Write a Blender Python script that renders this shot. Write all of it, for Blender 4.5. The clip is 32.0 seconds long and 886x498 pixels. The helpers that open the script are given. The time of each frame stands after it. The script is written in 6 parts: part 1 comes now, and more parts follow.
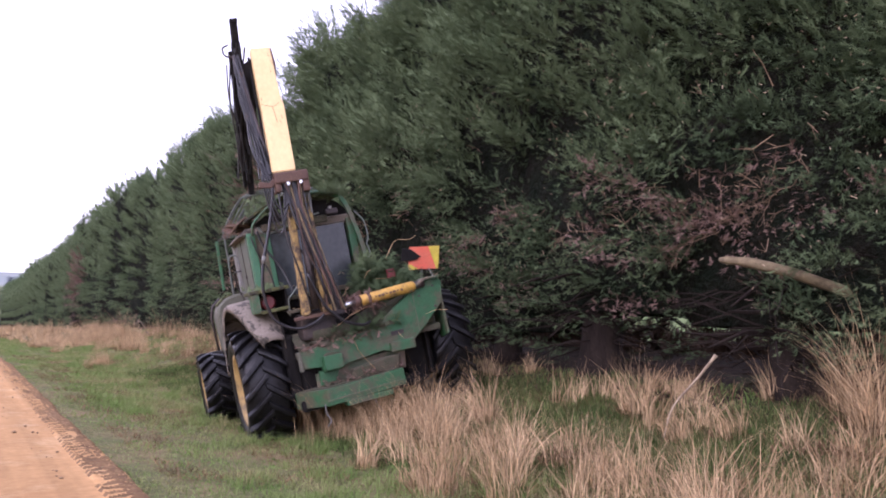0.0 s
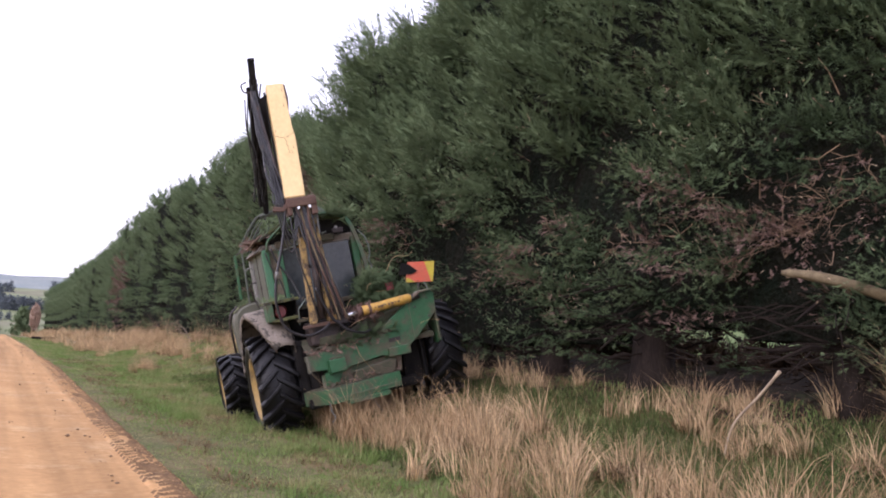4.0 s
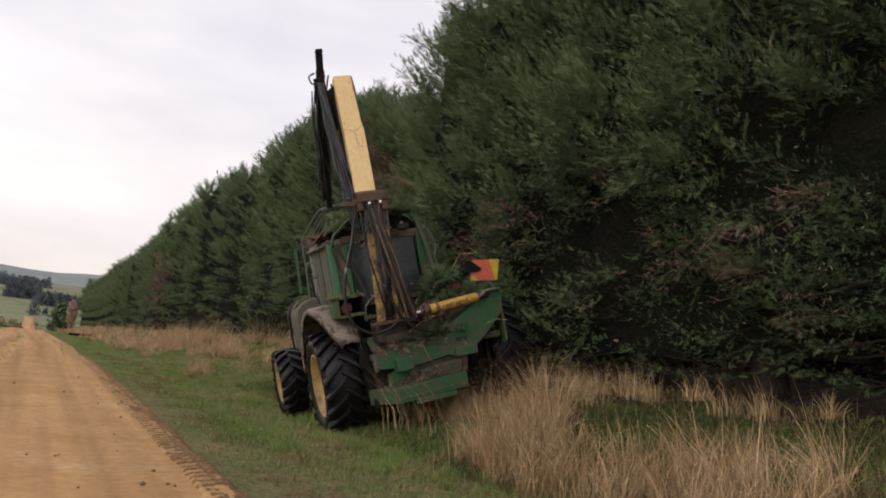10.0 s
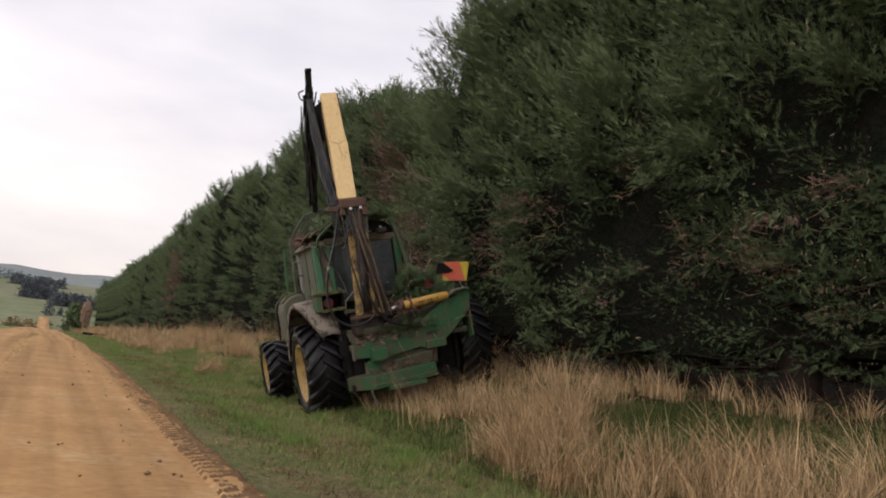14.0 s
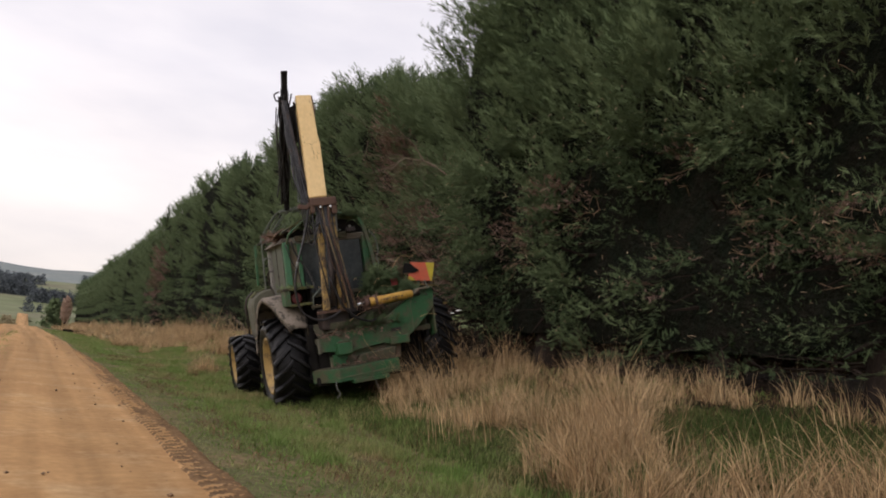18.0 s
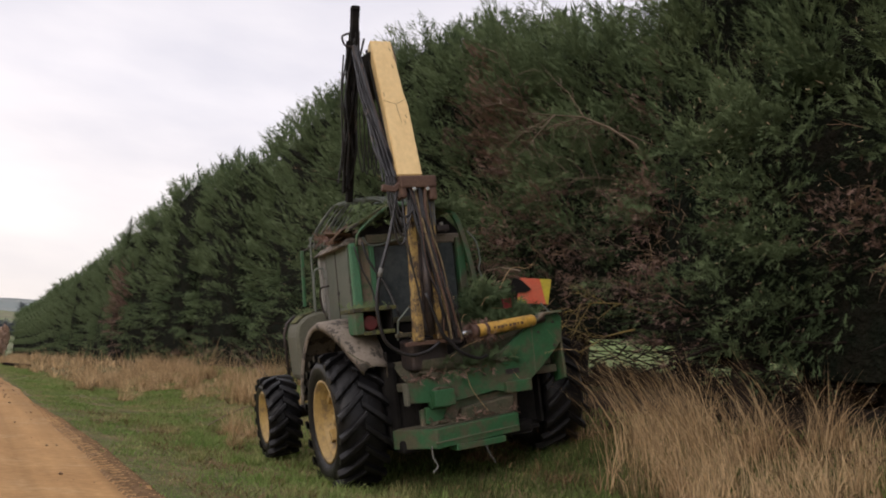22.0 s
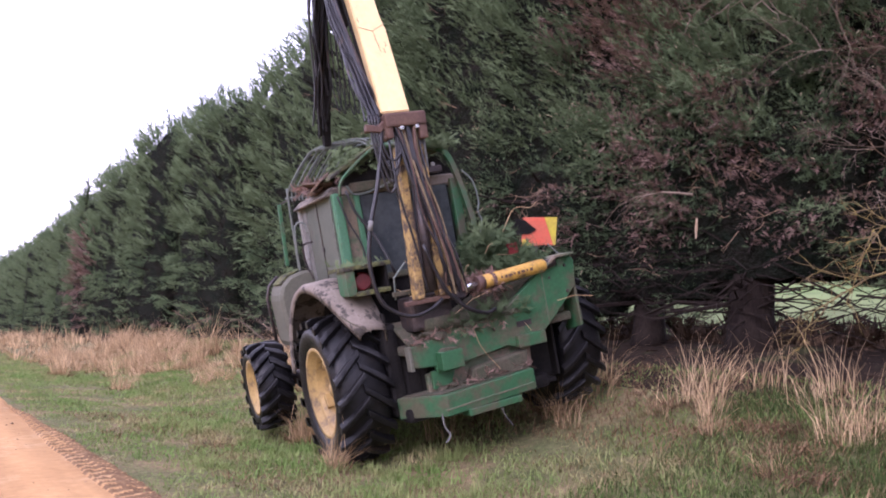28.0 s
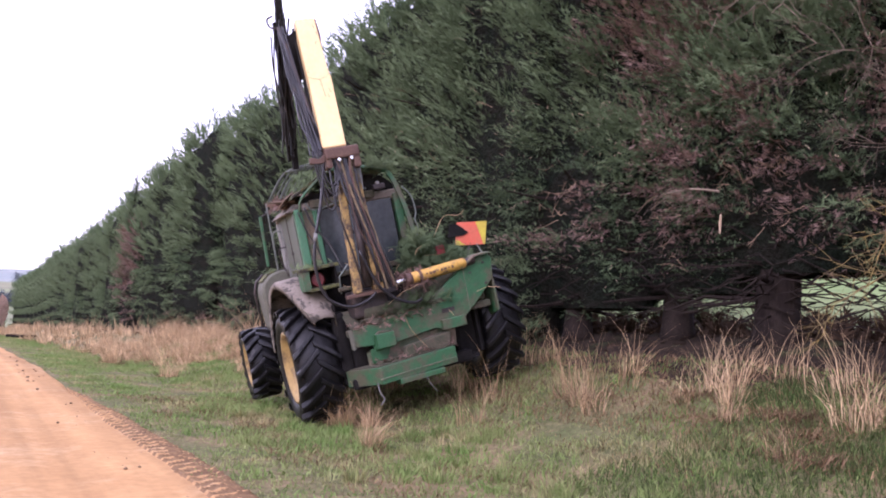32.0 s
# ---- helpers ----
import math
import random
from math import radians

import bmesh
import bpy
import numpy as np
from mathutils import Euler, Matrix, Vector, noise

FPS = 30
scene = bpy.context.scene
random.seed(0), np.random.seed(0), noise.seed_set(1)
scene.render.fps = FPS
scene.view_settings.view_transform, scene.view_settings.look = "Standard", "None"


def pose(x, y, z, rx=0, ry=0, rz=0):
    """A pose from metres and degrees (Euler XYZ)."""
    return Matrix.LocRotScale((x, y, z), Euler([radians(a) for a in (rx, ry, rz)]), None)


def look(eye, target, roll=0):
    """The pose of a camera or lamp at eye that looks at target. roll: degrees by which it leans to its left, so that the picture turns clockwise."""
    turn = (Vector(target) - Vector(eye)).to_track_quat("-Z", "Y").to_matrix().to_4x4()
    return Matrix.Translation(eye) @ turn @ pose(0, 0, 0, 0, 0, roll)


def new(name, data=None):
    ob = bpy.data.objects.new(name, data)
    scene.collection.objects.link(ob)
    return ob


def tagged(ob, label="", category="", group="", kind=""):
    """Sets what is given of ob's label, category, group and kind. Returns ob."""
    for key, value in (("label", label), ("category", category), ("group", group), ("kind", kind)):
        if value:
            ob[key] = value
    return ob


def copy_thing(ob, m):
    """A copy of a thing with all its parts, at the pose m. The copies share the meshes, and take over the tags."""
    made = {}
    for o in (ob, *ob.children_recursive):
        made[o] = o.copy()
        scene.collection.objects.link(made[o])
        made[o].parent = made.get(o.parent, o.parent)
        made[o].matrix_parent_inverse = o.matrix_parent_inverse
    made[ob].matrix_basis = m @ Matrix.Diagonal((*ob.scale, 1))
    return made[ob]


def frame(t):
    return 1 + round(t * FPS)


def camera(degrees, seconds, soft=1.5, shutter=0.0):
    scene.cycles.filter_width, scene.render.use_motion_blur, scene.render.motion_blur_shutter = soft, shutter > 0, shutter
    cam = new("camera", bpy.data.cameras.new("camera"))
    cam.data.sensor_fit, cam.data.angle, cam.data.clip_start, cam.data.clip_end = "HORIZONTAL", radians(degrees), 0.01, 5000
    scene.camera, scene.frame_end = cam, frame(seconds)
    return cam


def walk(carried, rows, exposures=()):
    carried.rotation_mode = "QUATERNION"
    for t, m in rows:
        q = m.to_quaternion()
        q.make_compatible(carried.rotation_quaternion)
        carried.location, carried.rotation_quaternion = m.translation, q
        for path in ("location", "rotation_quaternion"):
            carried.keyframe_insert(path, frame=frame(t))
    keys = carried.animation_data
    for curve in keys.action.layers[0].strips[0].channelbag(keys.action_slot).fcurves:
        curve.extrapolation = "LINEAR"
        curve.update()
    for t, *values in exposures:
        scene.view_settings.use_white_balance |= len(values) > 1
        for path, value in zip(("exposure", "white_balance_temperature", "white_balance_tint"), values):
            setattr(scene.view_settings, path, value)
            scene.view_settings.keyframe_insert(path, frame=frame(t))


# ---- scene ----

cam = camera(58.0, 32.0, soft=1.9)
PATH = [
    (0, -0.78, 2.38, 1.84, 6.34, -3.33, -31.51),
    (0.5, -0.73, 2.23, 1.79, 6.39, -3.60, -30.78),
    (1, -0.82, 2.18, 1.78, 6.46, -3.78, -30.34),
    (1.5, -0.86, 2.13, 1.75, 6.50, -4.16, -29.90),
    (2, -0.90, 2.10, 1.75, 6.48, -4.25, -29.67),
    (2.5, -0.87, 2.13, 1.74, 6.54, -4.34, -29.61),
    (4.5, -1.00, 2.97, 1.85, 7.22, -4.31, -28.84),
    (5, -1.06, 3.41, 1.78, 7.81, -4.59, -28.68),
    (5.5, -1.06, 3.90, 1.73, 8.23, -4.87, -28.41),
    (6, -1.07, 4.41, 1.71, 8.24, -5.06, -28.26),
    (6.5, -1.05, 4.93, 1.69, 8.03, -5.06, -28.13),
    (7, -1.06, 5.44, 1.70, 7.60, -5.16, -28.16),
    (7.5, -1.08, 5.95, 1.69, 7.28, -5.27, -28.24),
    (8, -1.01, 6.43, 1.69, 7.11, -5.47, -28.07),
    (8.5, -0.98, 6.83, 1.68, 7.20, -5.65, -27.84),
    (9, -1.02, 7.12, 1.68, 7.21, -5.54, -27.58),
    (9.5, -1.02, 7.37, 1.69, 7.16, -5.64, -27.33),
    (10, -1.00, 7.57, 1.69, 7.13, -5.73, -27.07),
    (10.5, -0.95, 7.73, 1.67, 7.14, -5.82, -26.80),
    (11, -0.86, 7.86, 1.63, 7.24, -6.20, -26.51),
    (11.5, -0.79, 7.92, 1.59, 7.31, -6.38, -26.23),
    (12, -0.80, 7.94, 1.54, 7.40, -6.58, -26.18),
    (12.5, -0.81, 7.97, 1.53, 7.37, -6.48, -26.19),
    (13, -0.84, 7.97, 1.53, 7.37, -6.38, -26.17),
    (13.5, -0.86, 7.99, 1.52, 7.34, -6.38, -26.21),
    (14, -0.86, 8.01, 1.50, 7.40, -6.38, -26.22),
    (14.5, -0.84, 8.02, 1.47, 7.46, -6.58, -26.25),
    (16.5, -0.83, 8.35, 1.48, 7.00, -6.53, -27.24),
    (17, -0.80, 8.71, 1.49, 6.94, -6.53, -27.30),
    (17.5, -0.85, 9.19, 1.51, 6.99, -6.33, -27.34),
    (18, -0.89, 9.84, 1.51, 7.17, -6.13, -27.43),
    (18.5, -0.85, 10.80, 1.49, 7.62, -6.04, -28.00),
    (19, -0.86, 11.96, 1.47, 8.02, -6.05, -28.52),
    (19.5, -0.93, 13.13, 1.44, 8.27, -6.07, -29.06),
    (20, -0.97, 14.37, 1.51, 8.28, -5.70, -29.60),
    (20.5, -0.91, 15.66, 1.58, 8.44, -5.41, -29.98),
    (21, -1.00, 16.86, 1.63, 8.52, -5.23, -30.40),
    (21.5, -1.04, 18.11, 1.62, 8.92, -5.23, -30.79),
    (22, -1.10, 19.28, 1.64, 9.21, -5.24, -31.06),
    (22.5, -1.14, 20.34, 1.68, 9.36, -5.04, -31.20),
    (23, -1.20, 21.21, 1.67, 9.47, -5.05, -31.38),
    (23.5, -1.24, 22.06, 1.65, 9.55, -5.05, -31.54),
    (24, -1.25, 22.92, 1.65, 9.57, -4.96, -31.84),
    (24.5, -1.20, 23.90, 1.75, 9.34, -4.33, -33.01),
    (25, -1.05, 24.79, 1.87, 8.69, -3.60, -34.25),
    (25.5, -1.04, 25.27, 1.94, 7.24, -2.87, -35.38),
    (27.5, -1.12, 25.40, 1.69, 6.32, -2.55, -34.42),
    (28, -1.10, 25.39, 1.70, 6.27, -2.44, -34.05),
    (28.5, -1.09, 25.39, 1.70, 6.18, -2.33, -33.77),
    (29, -1.10, 25.38, 1.70, 6.16, -2.32, -33.49),
    (29.5, -1.09, 25.38, 1.69, 6.13, -2.31, -33.31),
    (30, -1.11, 25.28, 1.67, 6.09, -2.39, -32.85),
    (30.5, -1.18, 25.04, 1.62, 5.87, -2.56, -31.97),
    (31, -1.22, 24.90, 1.58, 5.88, -2.83, -31.41),
    (31.5, -1.29, 24.86, 1.57, 5.92, -3.03, -31.23),
    (32, -1.29, 24.86, 1.57, 6.00, -3.12, -31.24),
]

EXPOSURES = [(0.0, 1.07, 5620, 39), (2.5, 1.07, 5620, 38), (4.5, 0.7, 6050, 24), (5.2, 0.36, 6450, 18), (6.0, 0.06, 6700, 16),
             (9.0, -0.02, 6650, 18), (20.0, 0.0, 6600, 18), (24.5, 0.1, 6550, 17), (25.5, 0.5, 6250, 21),
             (27.5, 1.27, 5600, 42), (32.0, 1.30, 5600, 41)]
walk(cam, [(t, pose(x, y, z, 90 + p, r, w)) for t, x, y, z, p, r, w in PATH], EXPOSURES)

# ---- light ----
world = bpy.data.worlds.new("overcast_sky")
scene.world = world
world.use_nodes = True
wn, wl = world.node_tree.nodes, world.node_tree.links
wn.clear()
SUN_EL, SUN_AZ = 29.0, 240.0
sky = wn.new("ShaderNodeTexSky")
sky.sky_type, sky.sun_disc = "NISHITA", False
sky.sun_elevation, sky.sun_rotation = radians(SUN_EL), radians(SUN_AZ)
sky_s = wn.new("ShaderNodeMixRGB")
sky_s.blend_type = "MULTIPLY"
sky_s.inputs[0].default_value = 1.0
sky_s.inputs[2].default_value = (0.12, 0.12, 0.12, 1)
wl.new(sky.outputs[0], sky_s.inputs[1])
tc = wn.new("ShaderNodeTexCoord")
mp = wn.new("ShaderNodeMapping")
mp.inputs["Scale"].default_value = (1.0, 1.0, 3.2)
cl = wn.new("ShaderNodeTexNoise")
cl.inputs["Scale"].default_value, cl.inputs["Detail"].default_value, cl.inputs["Roughness"].default_value = 1.7, 6.0, 0.5
wl.new(tc.outputs["Generated"], mp.inputs[0])
wl.new(mp.outputs[0], cl.inputs[0])
ramp = wn.new("ShaderNodeValToRGB")
ramp.color_ramp.elements[0].position, ramp.color_ramp.elements[0].color = 0.34, (0.62, 0.64, 0.70, 1)
ramp.color_ramp.elements[1].position, ramp.color_ramp.elements[1].color = 0.70, (1.0, 0.985, 0.965, 1)
wl.new(cl.outputs[0], ramp.inputs[0])
mix = wn.new("ShaderNodeMixRGB")
mix.inputs[0].default_value = 0.9
wl.new(sky_s.outputs[0], mix.inputs[1])
wl.new(ramp.outputs[0], mix.inputs[2])
sep = wn.new("ShaderNodeSeparateXYZ")
wl.new(tc.outputs["Generated"], sep.inputs[0])
low = wn.new("ShaderNodeMapRange")
for socket, value in zip(low.inputs[1:5], (0.0, 0.3, 1.0, 0.0)):
    socket.default_value = value
wl.new(sep.outputs[2], low.inputs[0])
warm = wn.new("ShaderNodeMixRGB")
warm.blend_type = "MULTIPLY"
warm.inputs[2].default_value = (1.0, 0.955, 0.88, 1)
wl.new(low.outputs[0], warm.inputs[0])
wl.new(mix.outputs[0], warm.inputs[1])
bg = wn.new("ShaderNodeBackground")
bg.inputs[1].default_value = 1.16
out = wn.new("ShaderNodeOutputWorld")
wl.new(warm.outputs[0], bg.inputs[0])
wl.new(bg.outputs[0], out.inputs[0])

sun = new("sun", bpy.data.lights.new("sun", "SUN"))
sun.data.energy, sun.data.angle, sun.data.color = 0.95, radians(25), (1.0, 0.96, 0.9)
sa, se = radians(SUN_AZ), radians(SUN_EL)
sun.matrix_world = look((0, 0, 50), Vector((0, 0, 50)) - Vector((math.sin(sa) * math.cos(se), math.cos(sa) * math.cos(se), math.sin(se))))


# ---- materials ----
def mat(name, a, b=None, scale=4.0, rough=0.7, metal=0.0, bump=0.0, bump_scale=40.0, fine=0.25, c=None, c_at=(0.6, 0.7), c_scale=1.5,
        rand=0.0, coords="Object", stretch=(1, 1, 1), translucent=0.0, island=0.0, distance=0.02, soft=None, streak=None, spec=0.5):
    """Two tones in noise, a third tone as stains, fine grain, bump; rand and island vary the brightness piece by piece."""
    m = bpy.data.materials.new(name)
    m.use_nodes = True
    n, l = m.node_tree.nodes, m.node_tree.links
    p = n["Principled BSDF"]
    p.inputs["Roughness"].default_value, p.inputs["Metallic"].default_value = rough, metal
    p.inputs["Specular IOR Level"].default_value = spec
    co = n.new("ShaderNodeTexCoord")
    mpn = n.new("ShaderNodeMapping")
    mpn.inputs["Scale"].default_value = stretch
    l.new(co.outputs[coords], mpn.inputs[0])

    def tex(s, detail=5.0, r=0.6):
        t = n.new("ShaderNodeTexNoise")
        t.inputs["Scale"].default_value, t.inputs["Detail"].default_value, t.inputs["Roughness"].default_value = s, detail, r
        l.new(mpn.outputs[0], t.inputs[0])
        return t

    def rmp(src, lo, hi):
        r = n.new("ShaderNodeMapRange")
        r.inputs[1].default_value, r.inputs[2].default_value = lo, hi
        l.new(src, r.inputs[0])
        return r.outputs[0]

    def blend(kind, f, x, y):
        g = n.new("ShaderNodeMixRGB")
        g.blend_type = kind
        for s, v in zip(g.inputs, (f, x, y)):
            if isinstance(v, (int, float)):
                s.default_value = v
            elif isinstance(v, tuple):
                s.default_value = (*v, 1)
            else:
                l.new(v, s)
        return g.outputs[0]

    col = blend("MIX", rmp(tex(scale).outputs[0], 0.35, 0.65), tuple(a), tuple(b or a))
    if c:
        col = blend("MIX", rmp(tex(c_scale, 8.0, 0.7).outputs[0], *c_at), col, tuple(c))
    if fine:
        g = n.new("ShaderNodeMapRange")
        g.inputs[1].default_value, g.inputs[2].default_value, g.inputs[3].default_value, g.inputs[4].default_value = 0.3, 0.7, 1 - fine, 1 + fine
        l.new(tex(scale * 9, 4.0).outputs[0], g.inputs[0])
        col = blend("MULTIPLY", 1.0, col, g.outputs[0])
    if streak:
        sm = n.new("ShaderNodeMapping")
        sm.inputs["Scale"].default_value = (streak[0], streak[1], 1)
        l.new(co.outputs[coords], sm.inputs[0])
        t = n.new("ShaderNodeTexNoise")
        t.inputs["Scale"].default_value, t.inputs["Detail"].default_value = 1.0, 6.0
        l.new(sm.outputs[0], t.inputs[0])
        g = n.new("ShaderNodeMapRange")
        g.inputs[1].default_value, g.inputs[2].default_value, g.inputs[3].default_value, g.inputs[4].default_value = 0.3, 0.7, 1 - streak[2], 1 + streak[2]
        l.new(t.outputs[0], g.inputs[0])
        col = blend("MULTIPLY", 1.0, col, g.outputs[0])
    for amount, node, sock in ((rand, "ShaderNodeObjectInfo", "Random"), (island, "ShaderNodeNewGeometry", "Random Per Island")):
        if amount:
            o = n.new(node)
            g = n.new("ShaderNodeMapRange")
            g.inputs[3].default_value, g.inputs[4].default_value = 1 - amount, 1 + amount
            l.new(o.outputs[sock], g.inputs[0])
            col = blend("MULTIPLY", 1.0, col, g.outputs[0])
    l.new(col, p.inputs["Base Color"])
    if bump:
        bp = n.new("ShaderNodeBump")
        bp.inputs["Strength"].default_value, bp.inputs["Distance"].default_value = bump, distance
        l.new(tex(bump_scale, 4.0).outputs[0], bp.inputs["Height"])
        l.new(bp.outputs[0], p.inputs["Normal"])
    if soft:
        gm = n.new("ShaderNodeNewGeometry")
        vm = n.new("ShaderNodeVectorMath")
        vm.operation = "MULTIPLY_ADD"
        vm.inputs[1].default_value, vm.inputs[2].default_value = (0.35, 0.35, 0.35), soft
        nz = n.new("ShaderNodeVectorMath")
        nz.operation = "NORMALIZE"
        l.new(gm.outputs["Normal"], vm.inputs[0])
        l.new(vm.outputs[0], nz.inputs[0])
        l.new(nz.outputs[0], p.inputs["Normal"])
    if translucent:
        tr = n.new("ShaderNodeBsdfTranslucent")
        l.new(col, tr.inputs[0])
        ms = n.new("ShaderNodeMixShader")
        ms.inputs[0].default_value = translucent
        l.new(p.outputs[0], ms.inputs[1])
        l.new(tr.outputs[0], ms.inputs[2])
        l.new(ms.outputs[0], n["Material Output"].inputs[0])
    return m


M_GROUND = mat("verge_soil_and_turf", (0.11, 0.12, 0.05), (0.17, 0.15, 0.072), 1.3, 0.95, bump=0.9, bump_scale=14, fine=0.35,
               c=(0.24, 0.175, 0.095), c_at=(0.48, 0.62), c_scale=0.6, distance=0.05, spec=0.1)
M_ROAD = mat("tan_gravel", (0.475, 0.280, 0.125), (0.405, 0.230, 0.100), 0.8, 0.95, bump=0.4, bump_scale=45, fine=0.12,
             c=(0.52, 0.36, 0.20), c_at=(0.52, 0.8), c_scale=0.9, streak=(1.9, 0.03, 0.26), spec=0.1)
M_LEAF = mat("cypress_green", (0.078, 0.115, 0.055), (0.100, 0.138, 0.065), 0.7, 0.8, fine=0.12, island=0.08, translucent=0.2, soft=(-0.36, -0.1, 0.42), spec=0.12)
# lighter copy of the green, for branches that would catch the sky
M_LEAF_B = mat("cypress_green_lit", (0.124, 0.170, 0.081), (0.152, 0.196, 0.093), 0.7, 0.8, fine=0.12, island=0.08, translucent=0.2, soft=(-0.36, -0.1, 0.42), spec=0.12)
M_DEAD = mat("dead_brown_foliage", (0.225, 0.140, 0.112), (0.295, 0.190, 0.150), 1.5, 0.85, fine=0.35, island=0.3, translucent=0.2)
M_TWIG = mat("bare_grey_twigs", (0.135, 0.10, 0.072), (0.22, 0.165, 0.12), 3.0, 0.85, fine=0.3, island=0.35, spec=0.2)
M_CUT = mat("pale_cut_twig_ends", (0.55, 0.42, 0.28), (0.40, 0.27, 0.16), 5.0, 0.8, fine=0.25, island=0.4)
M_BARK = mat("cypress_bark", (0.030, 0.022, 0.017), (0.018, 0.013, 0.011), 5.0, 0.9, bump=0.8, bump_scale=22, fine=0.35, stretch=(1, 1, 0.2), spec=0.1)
M_CORE = mat("painted_inner_shade", (0.010, 0.014, 0.009), (0.018, 0.016, 0.012), 2.0, 0.95, bump=1.0, bump_scale=6, fine=0.4, distance=0.2, spec=0.05)
M_TAN = mat("dry_tall_grass", (0.62, 0.45, 0.255), (0.38, 0.25, 0.13), 0.9, 0.8, fine=0.25, island=0.5, translucent=0.2, spec=0.2)
M_THATCH = mat("matted_straw", (0.25, 0.16, 0.085), (0.12, 0.078, 0.042), 1.6, 0.85, fine=0.3, island=0.5, translucent=0.1, spec=0.1)
M_BANK = mat("dark_green_bank_grass", (0.060, 0.095, 0.028), (0.10, 0.125, 0.04), 1.4, 0.85, fine=0.3, island=0.35, translucent=0.2, spec=0.1)
M_TURF = mat("short_green_grass", (0.150, 0.250, 0.062), (0.250, 0.290, 0.105), 0.8, 0.8, fine=0.2, island=0.28, translucent=0.3,
             c=(0.42, 0.325, 0.175), c_at=(0.50, 0.66), c_scale=0.7, spec=0.1)
M_GREEN = mat("faded_green_paint", (0.024, 0.098, 0.038), (0.030, 0.115, 0.046), 2.5, 0.5, fine=0.15, c=(0.080, 0.078, 0.045), c_at=(0.45, 0.58),
              c_scale=2.4, bump=0.15, bump_scale=30)
M_GREEN_P = mat("green_painted_post", (0.045, 0.15, 0.075), (0.06, 0.17, 0.09), 3.0, 0.5, fine=0.15, c=(0.10, 0.11, 0.07), c_at=(0.58, 0.7), c_scale=4)
M_GREEN_D = mat("dirty_green_panel", (0.06, 0.10, 0.05), (0.10, 0.12, 0.07), 2.5, 0.65, fine=0.2, c=(0.17, 0.13, 0.09), c_at=(0.45, 0.6), c_scale=3)
M_FENDER = mat("dusty_fender", (0.22, 0.182, 0.146), (0.16, 0.132, 0.102), 3.0, 0.8, fine=0.18, c=(0.055, 0.046, 0.036), c_at=(0.53, 0.57), c_scale=4.5)
M_YELLOW = mat("worn_yellow_paint", (0.55, 0.33, 0.06), (0.46, 0.26, 0.045), 3.0, 0.5, fine=0.15, c=(0.11, 0.075, 0.045), c_at=(0.54, 0.66), c_scale=5)
M_ARM = mat("pale_timber_yellow_arm", (0.74, 0.53, 0.25), (0.68, 0.47, 0.21), 2.0, 0.55, fine=0.08, c=(0.30, 0.19, 0.09), c_at=(0.66, 0.78), c_scale=2.5,
            stretch=(1, 1, 0.3))
M_RIM = mat("pale_yellow_wheel_rim", (0.42, 0.28, 0.095), (0.33, 0.215, 0.075), 3.0, 0.55, fine=0.15, c=(0.12, 0.085, 0.05), c_at=(0.50, 0.66), c_scale=4)
M_TYRE = mat("worn_black_rubber", (0.006, 0.006, 0.007), (0.011, 0.010, 0.010), 4.0, 0.42, fine=0.25, c=(0.026, 0.021, 0.016), c_at=(0.6, 0.75),
             c_scale=5, bump=0.4, bump_scale=25, spec=0.3)
M_STEEL = mat("oily_dark_steel", (0.035, 0.03, 0.032), (0.075, 0.055, 0.048), 4.0, 0.5, 0.4, fine=0.25, c=(0.12, 0.07, 0.045), c_at=(0.58, 0.7), c_scale=3)
M_RUST = mat("rust_brown_steel", (0.085, 0.045, 0.035), (0.13, 0.075, 0.05), 5.0, 0.7, 0.1, fine=0.25)
M_HOSE = mat("black_hydraulic_hose", (0.010, 0.010, 0.012), (0.024, 0.021, 0.022), 8.0, 0.4, fine=0.2, c=(0.06, 0.04, 0.028), c_at=(0.6, 0.7), c_scale=3)
M_CHROME = mat("bright_ram_rod", (0.75, 0.75, 0.75), None, 5, 0.25, 0.9, fine=0.1)
M_GLASS = mat("dusty_dark_cab_glass", (0.035, 0.042, 0.045), (0.055, 0.062, 0.062), 1.5, 0.22, fine=0.2, c=(0.12, 0.115, 0.10), c_at=(0.6, 0.8), c_scale=2)
M_GREY = mat("grey_door_panel", (0.30, 0.29, 0.27), (0.22, 0.21, 0.19), 3, 0.6, fine=0.15, c=(0.12, 0.10, 0.08), c_at=(0.58, 0.7), c_scale=4)
M_RED = mat("red_lamp_lens", (0.20, 0.025, 0.025), (0.13, 0.018, 0.018), 5, 0.35, fine=0.15)
M_ORANGE = mat("hazard_orange", (0.72, 0.13, 0.07), (0.64, 0.16, 0.09), 4, 0.6, fine=0.1)
M_LIME = mat("hazard_yellow", (0.62, 0.52, 0.05), (0.5, 0.36, 0.06), 4, 0.6, fine=0.15)
M_MUD = mat("caked_debris", (0.085, 0.068, 0.045), (0.05, 0.055, 0.03), 6, 0.95, bump=1.0, bump_scale=20, fine=0.4)
M_FIELD = mat("far_pasture", (0.165, 0.190, 0.100), (0.215, 0.220, 0.130), 0.012, 0.95, fine=0.15, c=(0.17, 0.15, 0.11), c_at=(0.5, 0.6), c_scale=0.006, spec=0.1)
# distance haze mixed into the base colours of far hills and trees
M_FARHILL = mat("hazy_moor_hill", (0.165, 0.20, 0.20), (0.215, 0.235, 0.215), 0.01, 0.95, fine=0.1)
M_FARTREE = mat("distant_trees_in_haze", (0.085, 0.10, 0.115), (0.11, 0.125, 0.135), 0.1, 0.95, fine=0.1, island=0.1)
